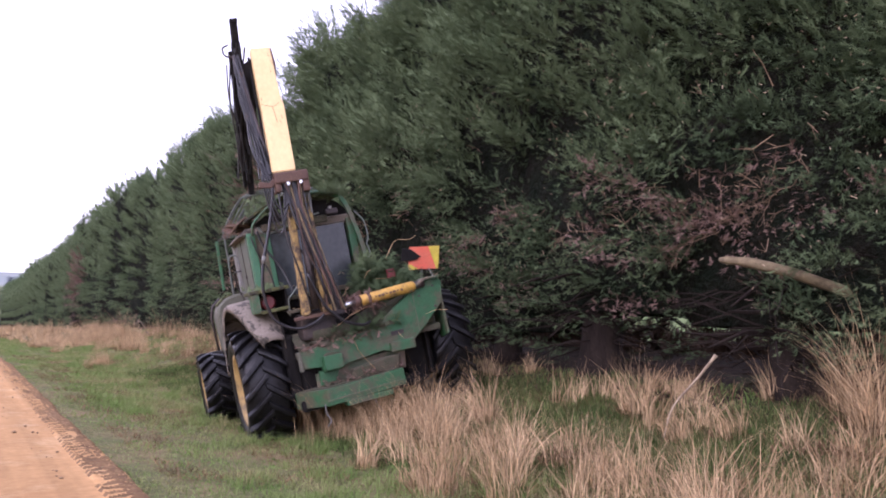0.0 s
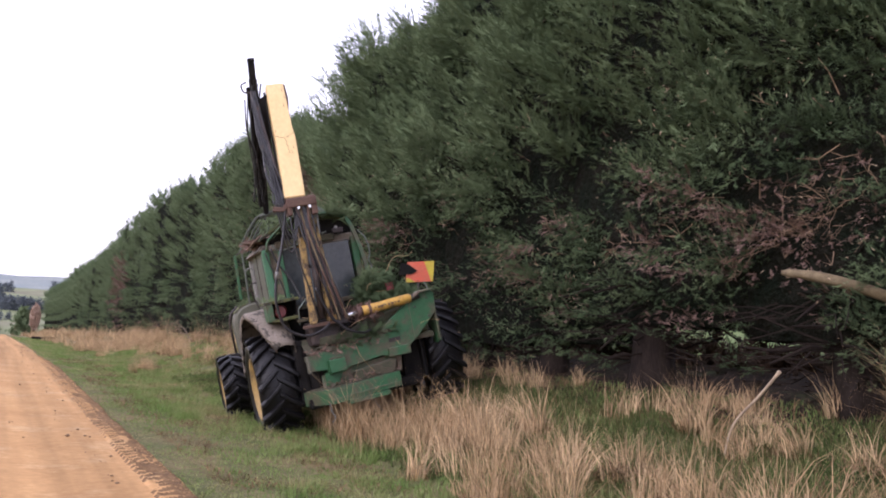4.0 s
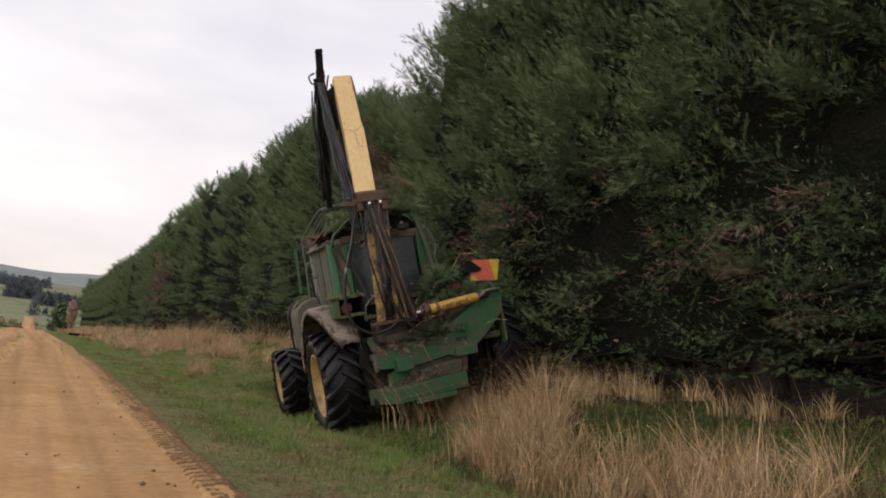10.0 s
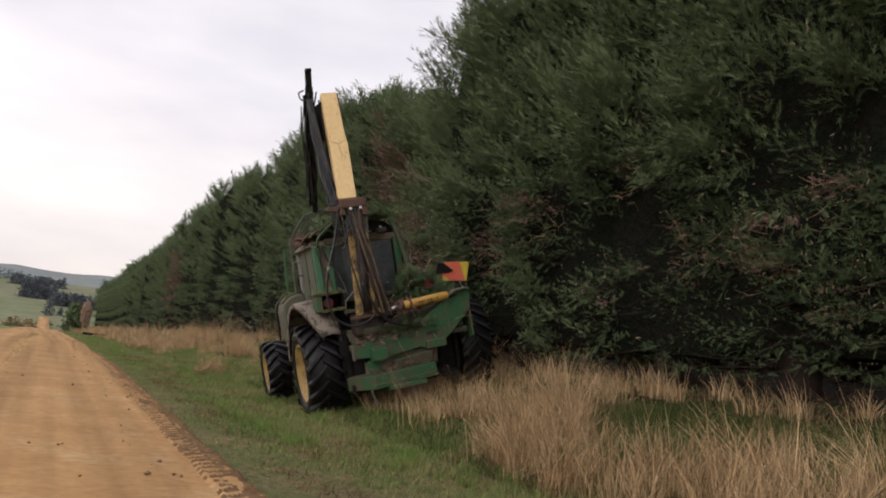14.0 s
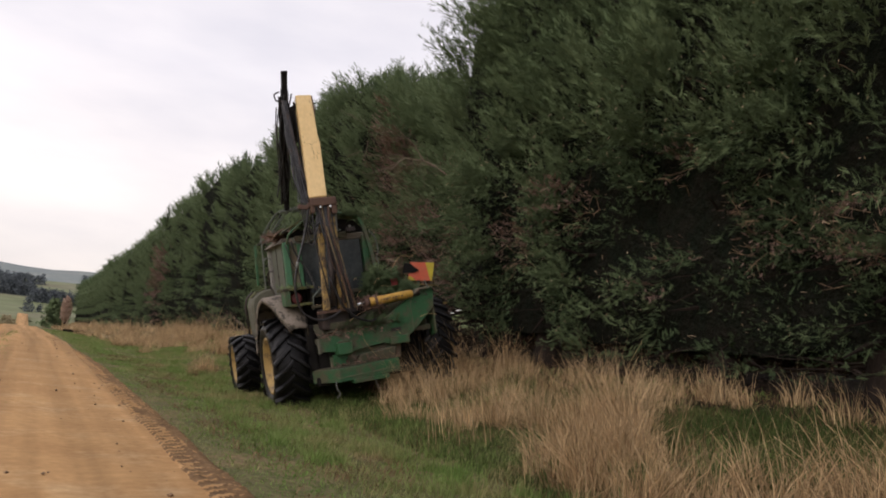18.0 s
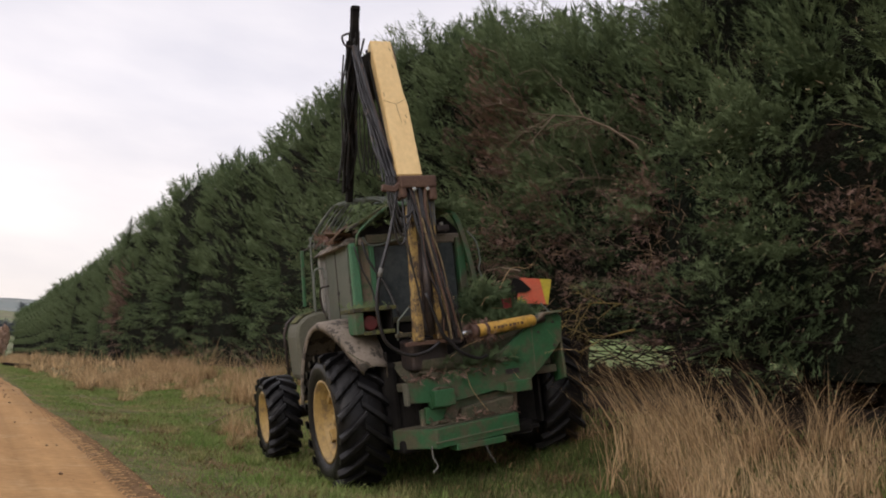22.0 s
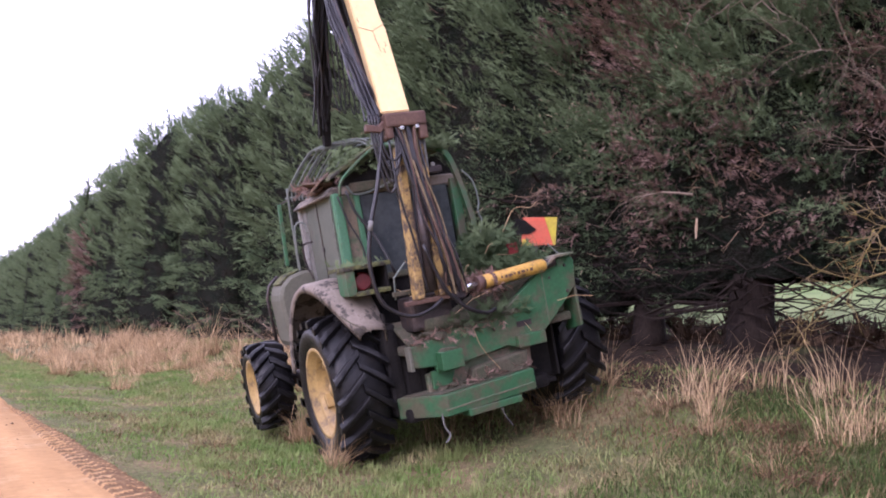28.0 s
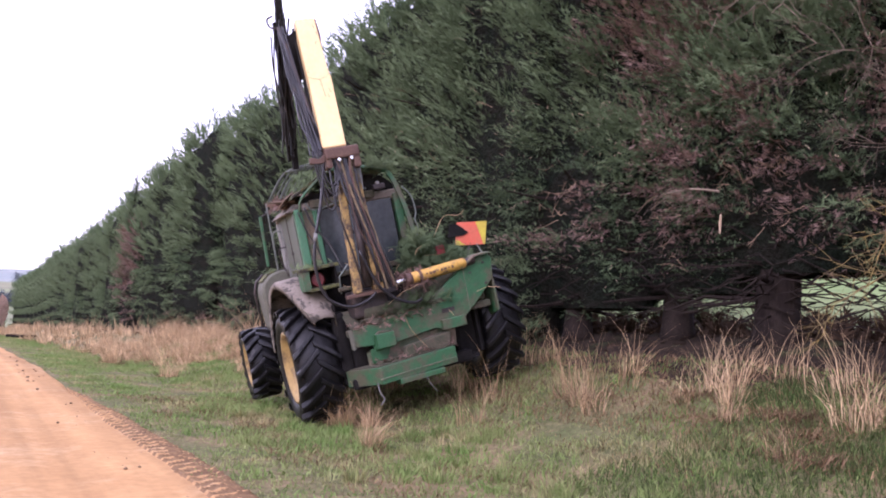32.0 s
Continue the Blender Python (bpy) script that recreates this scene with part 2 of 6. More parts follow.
M_BROWNTREE = mat("leafless_brown_tree", (0.42, 0.29, 0.225), (0.48, 0.34, 0.26), 1.0, 0.9, fine=0.15, island=0.15)
M_TIMBER = mat("grey_dead_timber", (0.40, 0.31, 0.20), (0.28, 0.21, 0.14), 6, 0.85, fine=0.3, bump=0.4, bump_scale=30, stretch=(1, 1, 0.3))


M_OLDLIMB = mat("weathered_olive_limb", (0.22, 0.165, 0.09), (0.12, 0.09, 0.05), 9, 0.9, fine=0.3, bump=0.5, bump_scale=25)
M_OLDYELLOW = mat("stained_old_yellow", (0.44, 0.29, 0.09), (0.34, 0.22, 0.075), 4, 0.6, fine=0.2, c=(0.075, 0.05, 0.035), c_at=(0.46, 0.58), c_scale=5)
# near-black: paints shade on sunken parts; own black of stick and flap
M_HOLLOW = mat("black_metal_and_shade", (0.010, 0.009, 0.009), (0.018, 0.016, 0.014), 4, 0.85, fine=0.3, spec=0.15)
M_SOIL = mat("dark_soil", (0.15, 0.088, 0.043), (0.22, 0.13, 0.062), 2.0, 0.95, fine=0.3, bump=0.6, bump_scale=60, spec=0.2)
M_STONE = mat("brown_stones", (0.25, 0.16, 0.09), (0.17, 0.105, 0.06), 6, 0.9, fine=0.2, island=0.4)
M_LICHEN = mat("yellow_lichen_bark", (0.27, 0.20, 0.06), (0.17, 0.125, 0.07), 7, 0.9, fine=0.3, island=0.3, spec=0.2)
M_RUSTTWIG = mat("reddish_dead_twigs", (0.19, 0.118, 0.07), (0.30, 0.20, 0.12), 4, 0.85, fine=0.3, island=0.4)
M_PASTURE = mat("green_pasture", (0.13, 0.19, 0.06), (0.19, 0.23, 0.09), 0.08, 0.95, fine=0.2, spec=0.1)
M_SCRUB = mat("pale_tan_scrub", (0.42, 0.36, 0.22), (0.34, 0.28, 0.17), 0.5, 0.95, fine=0.2, island=0.2)
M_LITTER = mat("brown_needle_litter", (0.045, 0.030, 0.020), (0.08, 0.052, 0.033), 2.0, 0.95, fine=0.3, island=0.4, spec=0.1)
# needle-littered soil, darkened further by the hedge's shade put into its colour
M_DUFF_SHADE = mat("needle_soil_in_shade", (0.022, 0.016, 0.012), (0.038, 0.027, 0.019), 1.5, 0.95, fine=0.3, bump=0.8, bump_scale=18, spec=0.05, c=(0.05, 0.06, 0.025), c_at=(0.55, 0.65), c_scale=0.9)


M_TANK = mat("dusty_olive_tank", (0.120, 0.115, 0.084), (0.09, 0.092, 0.064), 3, 0.75, fine=0.15, c=(0.11, 0.10, 0.07), c_at=(0.55, 0.65), c_scale=3)
M_PANEL = mat("dull_olive_cab_side", (0.070, 0.082, 0.062), (0.105, 0.112, 0.088), 3, 0.5, fine=0.15, c=(0.05, 0.048, 0.036), c_at=(0.55, 0.68), c_scale=3)
M_GREY_D = mat("dusty_grey_panel", (0.17, 0.165, 0.15), (0.125, 0.125, 0.112), 3, 0.65, fine=0.15, c=(0.10, 0.09, 0.07), c_at=(0.58, 0.7), c_scale=4)
M_MOSS = mat("mossy_guard_sheet", (0.145, 0.145, 0.048), (0.08, 0.088, 0.034), 7, 0.95, bump=1.0, bump_scale=22, fine=0.45, c=(0.045, 0.04, 0.03), c_at=(0.48, 0.58), c_scale=5, distance=0.05)
M_DEADBARK = mat("torn_brown_bark", (0.17, 0.115, 0.082), (0.12, 0.08, 0.058), 6, 0.9, fine=0.3, rand=0.3)
M_CAGE = mat("scraped_grey_green_bars", (0.10, 0.125, 0.105), (0.15, 0.16, 0.14), 5, 0.5, 0.3, fine=0.2)


# ---- mesh helpers ----
def part(name, bm, material, parent=None, label=""):
    me = bpy.data.meshes.new(name)
    bm.to_mesh(me)
    bm.free()
    me.materials.append(material)
    ob = new(name, me)
    if parent:
        ob.parent = parent
    return tagged(ob, label)


def raw(name, verts, faces, material, parent=None, label="", slots=None, mats=()):
    me = bpy.data.meshes.new(name)
    verts, faces = np.asarray(verts, dtype=np.float32), np.asarray(faces, dtype=np.int32)
    k = faces.shape[1]
    me.vertices.add(len(verts))
    me.vertices.foreach_set("co", verts.ravel())
    me.loops.add(faces.size)
    me.loops.foreach_set("vertex_index", faces.ravel())
    me.polygons.add(len(faces))
    me.polygons.foreach_set("loop_start", np.arange(0, faces.size, k, dtype=np.int32))
    me.polygons.foreach_set("loop_total", np.full(len(faces), k, dtype=np.int32))
    for m in (material, *mats):
        me.materials.append(m)
    if slots is not None:
        me.polygons.foreach_set("material_index", np.asarray(slots, dtype=np.int32))
    me.update(calc_edges=True)
    me.validate()
    ob = new(name, me)
    if parent:
        ob.parent = parent
    return tagged(ob, label)


def smooth(ob):
    for p in ob.data.polygons:
        p.use_smooth = True
    return ob


def box(x0, x1, y0, y1, z0, z1, bevel=0.012, bm=None):
    bm2 = bmesh.new()
    bmesh.ops.create_cube(bm2, size=1.0)
    bmesh.ops.transform(bm2, matrix=Matrix.LocRotScale(((x0 + x1) / 2, (y0 + y1) / 2, (z0 + z1) / 2), None, (x1 - x0, y1 - y0, z1 - z0)), verts=bm2.verts)
    if bevel:
        bmesh.ops.bevel(bm2, geom=bm2.edges[:], offset=bevel, segments=2, affect="EDGES", profile=0.6)
    return bm2 if bm is None else join(bm, bm2)


def join(bm, other):
    me = bpy.data.meshes.new("join")
    other.to_mesh(me)
    other.free()
    bm.from_mesh(me)
    bpy.data.meshes.remove(me)
    return bm


def prism(outline, y0, y1, bevel=0.01, axis="y"):
    """A plate: the outline (a, b) pulled from y0 to y1. axis y: (x, z); axis x: (y, z); axis z: (x, y)."""
    bm = bmesh.new()
    put = {"y": lambda a, b, c: (a, c, b), "x": lambda a, b, c: (c, a, b), "z": lambda a, b, c: (a, b, c)}[axis]
    lo = [bm.verts.new(put(a, b, y0)) for a, b in outline]
    hi = [bm.verts.new(put(a, b, y1)) for a, b in outline]
    n = len(lo)
    bm.faces.new(lo)
    bm.faces.new(hi[::-1])
    for i in range(n):
        bm.faces.new((lo[i], hi[i], hi[(i + 1) % n], lo[(i + 1) % n]))
    bmesh.ops.recalc_face_normals(bm, faces=bm.faces[:])
    if bevel:
        bmesh.ops.bevel(bm, geom=bm.edges[:], offset=bevel, segments=1, affect="EDGES")
    return bm


def tube(points, radius, sides=8, bm=None, ends=True):
    """A round bar or hose along points; radius is one number or one for each point."""
    bm = bm or bmesh.new()
    pts = [Vector(p) for p in points]
    rad = radius if isinstance(radius, (list, tuple)) else [radius] * len(pts)
    rings, up = [], None
    for i, p in enumerate(pts):
        d = (pts[min(i + 1, len(pts) - 1)] - pts[max(i - 1, 0)]).normalized()
        if up is None:
            up = d.orthogonal().normalized()
        up = (up - d * up.dot(d)).normalized()
        side = d.cross(up)
        rings.append([bm.verts.new(p + (up * math.cos(a) + side * math.sin(a)) * rad[i]) for a in (2 * math.pi * k / sides for k in range(sides))])
    for r0, r1 in zip(rings, rings[1:]):
        for k in range(sides):
            bm.faces.new((r0[k], r0[(k + 1) % sides], r1[(k + 1) % sides], r1[k])).smooth = sides > 5
    if ends:
        bm.faces.new(rings[0][::-1])
        bm.faces.new(rings[-1])
    return bm


def bend(points, steps=5):
    """A smooth line through points (Catmull-Rom)."""
    p = [Vector(q) for q in points]
    p = [2 * p[0] - p[1], *p, 2 * p[-1] - p[-2]]
    res = []
    for a, b, c, d in zip(p, p[1:], p[2:], p[3:]):
        for k in range(steps):
            t = k / steps
            res.append(0.5 * (2 * b + (c - a) * t + (2 * a - 5 * b + 4 * c - d) * t * t + (3 * b - a - 3 * c + d) * t ** 3))
    return res + [p[-2]]


def lathe(profile, segments, closed=False, bm=None):
    """Turns (x, r) round the x axis."""
    bm = bm or bmesh.new()
    rings = []
    for x, r in profile:
        rings.append([bm.verts.new((x, r * math.cos(a), r * math.sin(a))) for a in (2 * math.pi * k / segments for k in range(segments))])
    pairs = list(zip(rings, rings[1:])) + ([(rings[-1], rings[0])] if closed else [])
    for r0, r1 in pairs:
        for k in range(segments):
            bm.faces.new((r0[k], r0[(k + 1) % segments], r1[(k + 1) % segments], r1[k])).smooth = True
    return bm


def empty(name, m=None):
    ob = new(name)
    ob.empty_display_size = 0.2
    if m is not None:
        ob.matrix_world = m
    return ob


# ---- ground and road ----
def rise(x, y):
    """Height of the ground: a flat road, a verge that climbs as a bank to the hedge, a field behind it, and a dip before the hills."""
    pts = ((-60, -0.4), (-8, -0.3), (-5.2, -0.12), (-4.6, 0.0), (0.95, 0.0), (1.5, -0.02), (3.0, -0.07), (4.4, -0.10), (5.6, 0.14), (7.0, 0.46), (8.4, 0.95), (9.6, 1.32), (11.2, 1.75), (13, 1.95), (60, 8.6), (130, 18.5), (400, 20))
    z = pts[-1][1]
    if x <= pts[0][0]:
        z = pts[0][1]
    else:
        for (a, za), (b, zb) in zip(pts, pts[1:]):
            if a <= x < b:
                s = (x - a) / (b - a)
                z = za + (zb - za) * s
                break
    if not -4.8 < x < 1.0:
        w = min(1.0, max(0.0, x - 1.0) / 2 + max(0.0, -4.8 - x) / 2)
        z += w * (0.05 * noise.noise((x * 0.7, y * 0.5, 0)) + 0.03 * noise.noise((x * 2.1, y * 1.9, 3)))
    return z + float(np.interp(y, (50, 200, 290, 420), (0.0, -2.8, -7.6, -7.8)))


def ground():
    xs = [-3000, -1200, -500, -200, -90, -40, -20, -12, -8, -6.5, -5.6, -5.0, -4.6, -3, -1, 0.6, 0.95, 1.15, 1.4, 1.7]
    xs += [2 + 0.3 * i for i in range(30)] + [11.5, 13, 16, 22, 35, 60, 120, 300, 900, 3000]
    ys = [-1500, -500, -150, -60, -25, -12, -5, 0, 3] + [5 + 0.4 * i for i in range(110)] + [50 + 1.5 * i for i in range(30)]
    ys += [97, 102, 108, 116, 126, 140, 160, 190, 230, 290, 360, 460, 640, 900, 1400, 2200, 3400]
    v = [(x, y, rise(x, y) - (0.06 if -4.4 < x < 0.8 else 0)) for y in ys for x in xs]
    n = len(xs)
    f = [(j * n + i, j * n + i + 1, j * n + n + i + 1, j * n + n + i) for j in range(len(ys) - 1) for i in range(n - 1)]
    # slot 2, under the hedge: needle soil with the shade in its colour
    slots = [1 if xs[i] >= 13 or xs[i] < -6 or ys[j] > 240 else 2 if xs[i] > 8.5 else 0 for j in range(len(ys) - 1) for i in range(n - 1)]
    tagged(smooth(raw("ground", v, f, M_GROUND, slots=slots, mats=(M_PASTURE, M_DUFF_SHADE))), "rough roadside verge rising as a grassy bank to the hedge", "ground", kind="structure")


def road():
    """Gravel road with faint wheel ruts, a soft windrow of loose gravel and a tread-marked edge."""
    xs = [-4.75 + 0.14 * i for i in range(43)]
    ys = [-40, -15, -5, 0] + [2 + 0.32 * i for i in range(150)] + [51 + 2.0 * i for i in range(25)] + [105, 115, 130, 150, 180, 220, 260, 300, 360]
    v = []
    for y in ys:
        wob = 0.12 * noise.noise((0, y * 0.25, 7)) + 0.06 * noise.noise((0, y * 1.3, 2))
        for i, x in enumerate(xs):
            rut = -0.025 * (math.exp(-((x + 0.2) / 0.28) ** 2) + math.exp(-((x + 1.9) / 0.28) ** 2) + math.exp(-((x + 3.4) / 0.3) ** 2))
            edge = 0.010 * math.exp(-((x - 0.86) / 0.12) ** 2) * (1 + 0.8 * noise.noise((x * 6, y * 5, 1)))
            fall = -0.05 if i in (0, len(xs) - 1) else 0.012
            edge_x = float(np.interp(y, (5, 15, 20, 27, 40, 60), (1.2, 1.15, 1.06, 0.97, 0.9, 0.85)))
            xx = 0.4 + (x - 0.4) * (edge_x - 0.4) / 0.73 if x > 0.4 else x
            v.append((xx + (wob if i > 36 or i < 5 else 0), y, rise(0, y) + rut + edge + fall + 0.006 * noise.noise((x * 4, y * 4, 0))))
    n = len(xs)
    f = [(j * n + i, j * n + i + 1, j * n + n + i + 1, j * n + n + i) for j in range(len(ys) - 1) for i in range(n - 1)]
    tagged(smooth(raw("road", v, f, M_ROAD)), "tan gravel country road with faint wheel ruts", "road", kind="structure")
    rng = np.random.default_rng(5)
    # tyre track pressed into the soft edge: a strip of dark soil with slanting lug ribs
    vs, fs, pick = [], [], []
    nx, y = 11, 3.0
    while y < 43:
        cxy = float(np.interp(y, (5, 11, 16, 20, 26, 34, 42), (1.0, 0.97, 0.95, 0.95, 0.95, 0.98, 0.80))) + 0.04 * noise.noise((0, y * 0.5, 3))
        worn = 0.5 + 1.4 * noise.noise((5, y * 0.35, 9))
        for i in range(nx):
            u = i / (nx - 1) * 2 - 1
            q = ((y + 0.14 * abs(u)) / 0.23) % 1.0
            rib = max(0.0, 1 - abs(q - 0.5) * 3.2) * (0.5 + 0.5 * min(1.0, max(0.0, worn)))
            rim = math.exp(-((abs(u) - 0.92) / 0.12) ** 2)
            x = cxy + 0.24 * u * min(1.0, (43.2 - y) / 6) + 0.012 * noise.noise((i, y * 7, 1))
            z = rise(0, y) + (0.018 if x > 1.05 else 0.030 if x > 0.7 else 0.014) + 0.03 * rib + 0.014 * rim * (0.6 + noise.noise((u * 2, y * 6, 4))) + 0.024 * noise.noise((u * 3, y * 2.2, 6)) - (0.05 if i in (0, nx - 1) else 0)
            vs.append((x, y, z))
            if i < nx - 1:
                worn_here = noise.noise((u * 2, y * 1.1, 8)) > 0.4 and y < 30
                # ribs in road tan, the grooves between them in the darker soil
                pick.append(1 if worn_here or (rib > 0.3 and noise.noise((u, y * 0.8, 2)) > -0.3) else 0)
        y += 0.031
    rows = len(vs) // nx
    for r in range(rows - 1):
        for i in range(nx - 1):
            p = r * nx + i
            fs.append((p, p + 1, p + nx + 1, p + nx))
    tagged(raw("tread_prints", vs, fs, M_SOIL, slots=pick[:len(fs)], mats=(M_ROAD,)), "dark tyre tread prints along the soft road edge", "tyre tracks", kind="stuff")
    vs, fs = [], []
    for k in range(230):
        y = 4 + 60 * rng.random() ** 1.4
        x = 0.15 + 0.55 * rng.random() if rng.random() < 0.6 else -4.2 + 5.0 * rng.random()
        r = 0.008 + 0.03 * rng.random() ** 3
        b = len(vs)
        c = np.array((x, y, rise(0, y) + r * 0.4 + 0.012))
        for d in ((1, 0, 0), (0, 1, 0), (-1, 0, 0), (0, -1, 0), (0, 0, 0.7), (0, 0, -0.7)):
            vs.append(c + np.array(d) * r * (0.7 + 0.6 * rng.random(3)))
        fs += [(b, b + 1, b + 4), (b + 1, b + 2, b + 4), (b + 2, b + 3, b + 4), (b + 3, b, b + 4), (b + 1, b, b + 5), (b + 2, b + 1, b + 5), (b + 3, b + 2, b + 5), (b, b + 3, b + 5)]
    tagged(raw("loose_stones", vs, fs, M_STONE), "loose small stones scattered on the gravel road", "stones", kind="stuff")


# ---- foliage ----
def spray_shape(rng, pairs=5, width=0.03, round_about=0.0):
    """One feathery spray, 1 long along +x: a stem and narrow side fingers, each a slim triangle, flat or all round the stem."""
    v, f = [], []

    def finger(p, d, length, w):
        s = np.cross(d, (0, 0, 1.0) if abs(d[2]) < 0.8 else (0, 1.0, 0))
        s /= np.linalg.norm(s)
        b = len(v)
        v.extend([p - s * w, p + s * w, p + d * length + np.array((0, 0, -0.08 * length))])
        f.append((b, b + 1, b + 2))

    for i in range(pairs):
        t = 0.1 + 0.8 * i / pairs
        for sgn in (-1, 1):
            a = sgn * (0.45 + 0.4 * rng.random())
            r = round_about * rng.normal(0, 0.9)
            finger(np.array((t, 0, -0.1 * t * t)), np.array((math.cos(a), math.sin(a) * math.cos(r), math.sin(a) * math.sin(r))), (0.5 - 0.28 * t) * (0.8 + 0.5 * rng.random()), width)
    finger(np.array((0.0, 0, 0)), np.array((1.0, 0, 0)), 1.05, width)
    return np.array(v), np.array(f)


def scatter(shape, place, direction, size, rng, roll=0.7):
    """Copies of a shape at the places, each pointing along its direction. Returns vertices and faces."""
    v, f = shape
    n = len(place)
    d = direction / np.linalg.norm(direction, axis=1, keepdims=True)
    up = np.tile((0.0, 0, 1), (n, 1)) + rng.normal(0, roll, (n, 3))
    s = np.cross(up, d)
    s /= np.linalg.norm(s, axis=1, keepdims=True) + 1e-9
    u = np.cross(d, s)
    w = v[None, :, 0, None] * d[:, None] + v[None, :, 1, None] * s[:, None] + v[None, :, 2, None] * u[:, None]
    w = w * size[:, None, None] + place[:, None]
    fs = f[None] + (np.arange(n) * len(v))[:, None, None]
    return w.reshape(-1, 3), fs.reshape(-1, 3)


FACE_Y = ((0, 8.25), (13, 8.3), (17, 8.55), (28.2, 8.6), (31, 8.95), (36, 9.0), (60, 9.1), (400, 9.3))


def face_x(y):
    return float(np.interp(y, [a for a, b in FACE_Y], [b for a, b in FACE_Y]))


def cypress(name, y0, spread, skirt, top, n, rng, dead=0.06, dead_spots=(), bare=0.0, size=0.55, twigs=60, cuts=60, label="", overhang=0.0, stout=1.0, groove=0.12, clipped=0.0):
    """A clipped cypress of the hedge: trunk, limbs, shaded inside and a flat outer face of feathery sprays with ragged tips on top.
    The tree's own space has its foot at the origin; -x faces the road."""
    tree = empty(name)
    # trunk and limbs
    bm = tube([(0, 0, -0.15), (0.01, 0.01, 0.2), (0.02, 0.02, 0.6), (0.05, -0.03, 2.5), (0, 0.05, 6), (-0.05, 0, top - 1.2)], [0.40 * stout, 0.33 * stout, 0.30 * stout, 0.28 * stout, 0.2, 0.05], 12)
    part("trunk", bm, M_BARK, tree)
    bm = bmesh.new()
    for k in range(26):
        a, z = rng.random() * 6.28, 0.75 + (top - 2.5) * (k / 26) ** 1.25
        r = 0.9 + 1.0 * rng.random()
        p = Vector((0, 0, z))
        q = p + Vector((math.cos(a) * r * 0.55, math.sin(a) * r * 0.8, 0.12 - 0.35 * rng.random()))
        e = p + Vector((math.cos(a) * r, math.sin(a) * r * 1.2, 0.3 * rng.random() - 0.45 * (k < 8)))
        tube([p, q, e], [0.06, 0.04, 0.012], 5, bm, False)
    for k in range(60 if skirt > 0.55 else 22):
        a, z = rng.random() * 6.28, 0.5 + 1.6 * rng.random()
        p = Vector((0.1 * math.cos(a), 0.1 * math.sin(a), z))
        pts = [p]
        for s in range(4):
            p = p + Vector((math.cos(a) * 0.42, math.sin(a) * 0.5, rng.normal(-0.06, 0.12)))
            a += rng.normal(0, 0.35)
            pts.append(p)
        tube(pts, [0.026, 0.02, 0.015, 0.01, 0.004], 4, bm, False)
    tagged(part("limb_tangle", bm, M_BARK, tree), kind="stuff")
    # shaded inside: a closed shell whose near-black colour paints the gaps' shade
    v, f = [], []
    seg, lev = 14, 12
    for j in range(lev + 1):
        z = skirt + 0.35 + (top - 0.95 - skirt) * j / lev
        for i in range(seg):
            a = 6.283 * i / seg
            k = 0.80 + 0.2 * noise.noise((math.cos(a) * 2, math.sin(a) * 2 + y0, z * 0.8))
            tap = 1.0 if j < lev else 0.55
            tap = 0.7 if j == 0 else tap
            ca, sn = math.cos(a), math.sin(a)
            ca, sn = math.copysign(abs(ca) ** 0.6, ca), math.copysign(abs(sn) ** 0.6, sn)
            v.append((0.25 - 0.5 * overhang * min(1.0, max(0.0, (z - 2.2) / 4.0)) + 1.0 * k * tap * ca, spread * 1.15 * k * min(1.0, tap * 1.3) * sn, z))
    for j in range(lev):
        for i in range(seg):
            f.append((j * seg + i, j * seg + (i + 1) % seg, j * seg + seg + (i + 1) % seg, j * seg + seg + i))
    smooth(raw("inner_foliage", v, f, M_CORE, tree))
    # outer foliage: flat feathery branches that end at the clipped face
    shapes = [spray_shape(rng, 5, 0.034, 1.0) for _ in range(4)]
    per = 26
    nb = n // per
    bz = skirt + (top - skirt) * rng.random(nb) ** 0.95
    by = rng.uniform(-spread, spread, nb)
    # the face is made of rounded clumps of branches with dark gaps between them
    m = max(6, int(2 * spread * (top - skirt) / 0.62))
    cy, cz = rng.uniform(-spread, spread, m), rng.uniform(skirt, top, m)
    own = np.argmin((by[:, None] - cy) ** 2 + ((bz[:, None] - cz) * 1.15) ** 2, axis=1)
    oy, oz = by - cy[own], bz - cz[own]
    far = np.sqrt(oy ** 2 + oz ** 2) / 0.5
    dome = np.clip(1 - far ** 2, -0.7, 1.0) * (1 - 0.6 * clipped)
    sy, sz = by - 0.75 * oy, bz - 0.75 * oz
    clump = np.array([noise.noise((p * 0.75, q * 0.55, y0)) for p, q in zip(sy, sz)])
    lump = np.array([noise.noise((p * 2.0, q * 1.7, y0 + 9)) for p, q in zip(sy, sz)])
    mass = np.array([noise.noise(((p + y0) * 0.38, q * 0.30, 2.2)) + 0.45 * noise.noise(((p + y0) * 0.8, q * 0.45, 7.1)) for p, q in zip(sy, sz)])
    ledge = np.array([noise.noise(((p + y0) * 0.62, q * 0.95, 11.3)) + 0.5 * noise.noise(((p + y0) * 1.3, q * 1.7, 5.9)) for p, q in zip(sy, sz)])
    clump, lump, ledge = clump * (1 - 0.6 * clipped), lump * (1 - 0.6 * clipped), ledge * (1 - 0.75 * clipped)
    back = rng.random(nb) < 0.04
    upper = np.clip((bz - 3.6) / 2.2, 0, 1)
    under = np.clip((skirt + 1.8 - bz) / 1.8, 0, 1) * 0.95
    crown_in = np.clip((bz - top + 1.0) / 1.0, 0, 1) ** 1.6 * 0.6
    side = np.where(back, 1.0, -1.0)
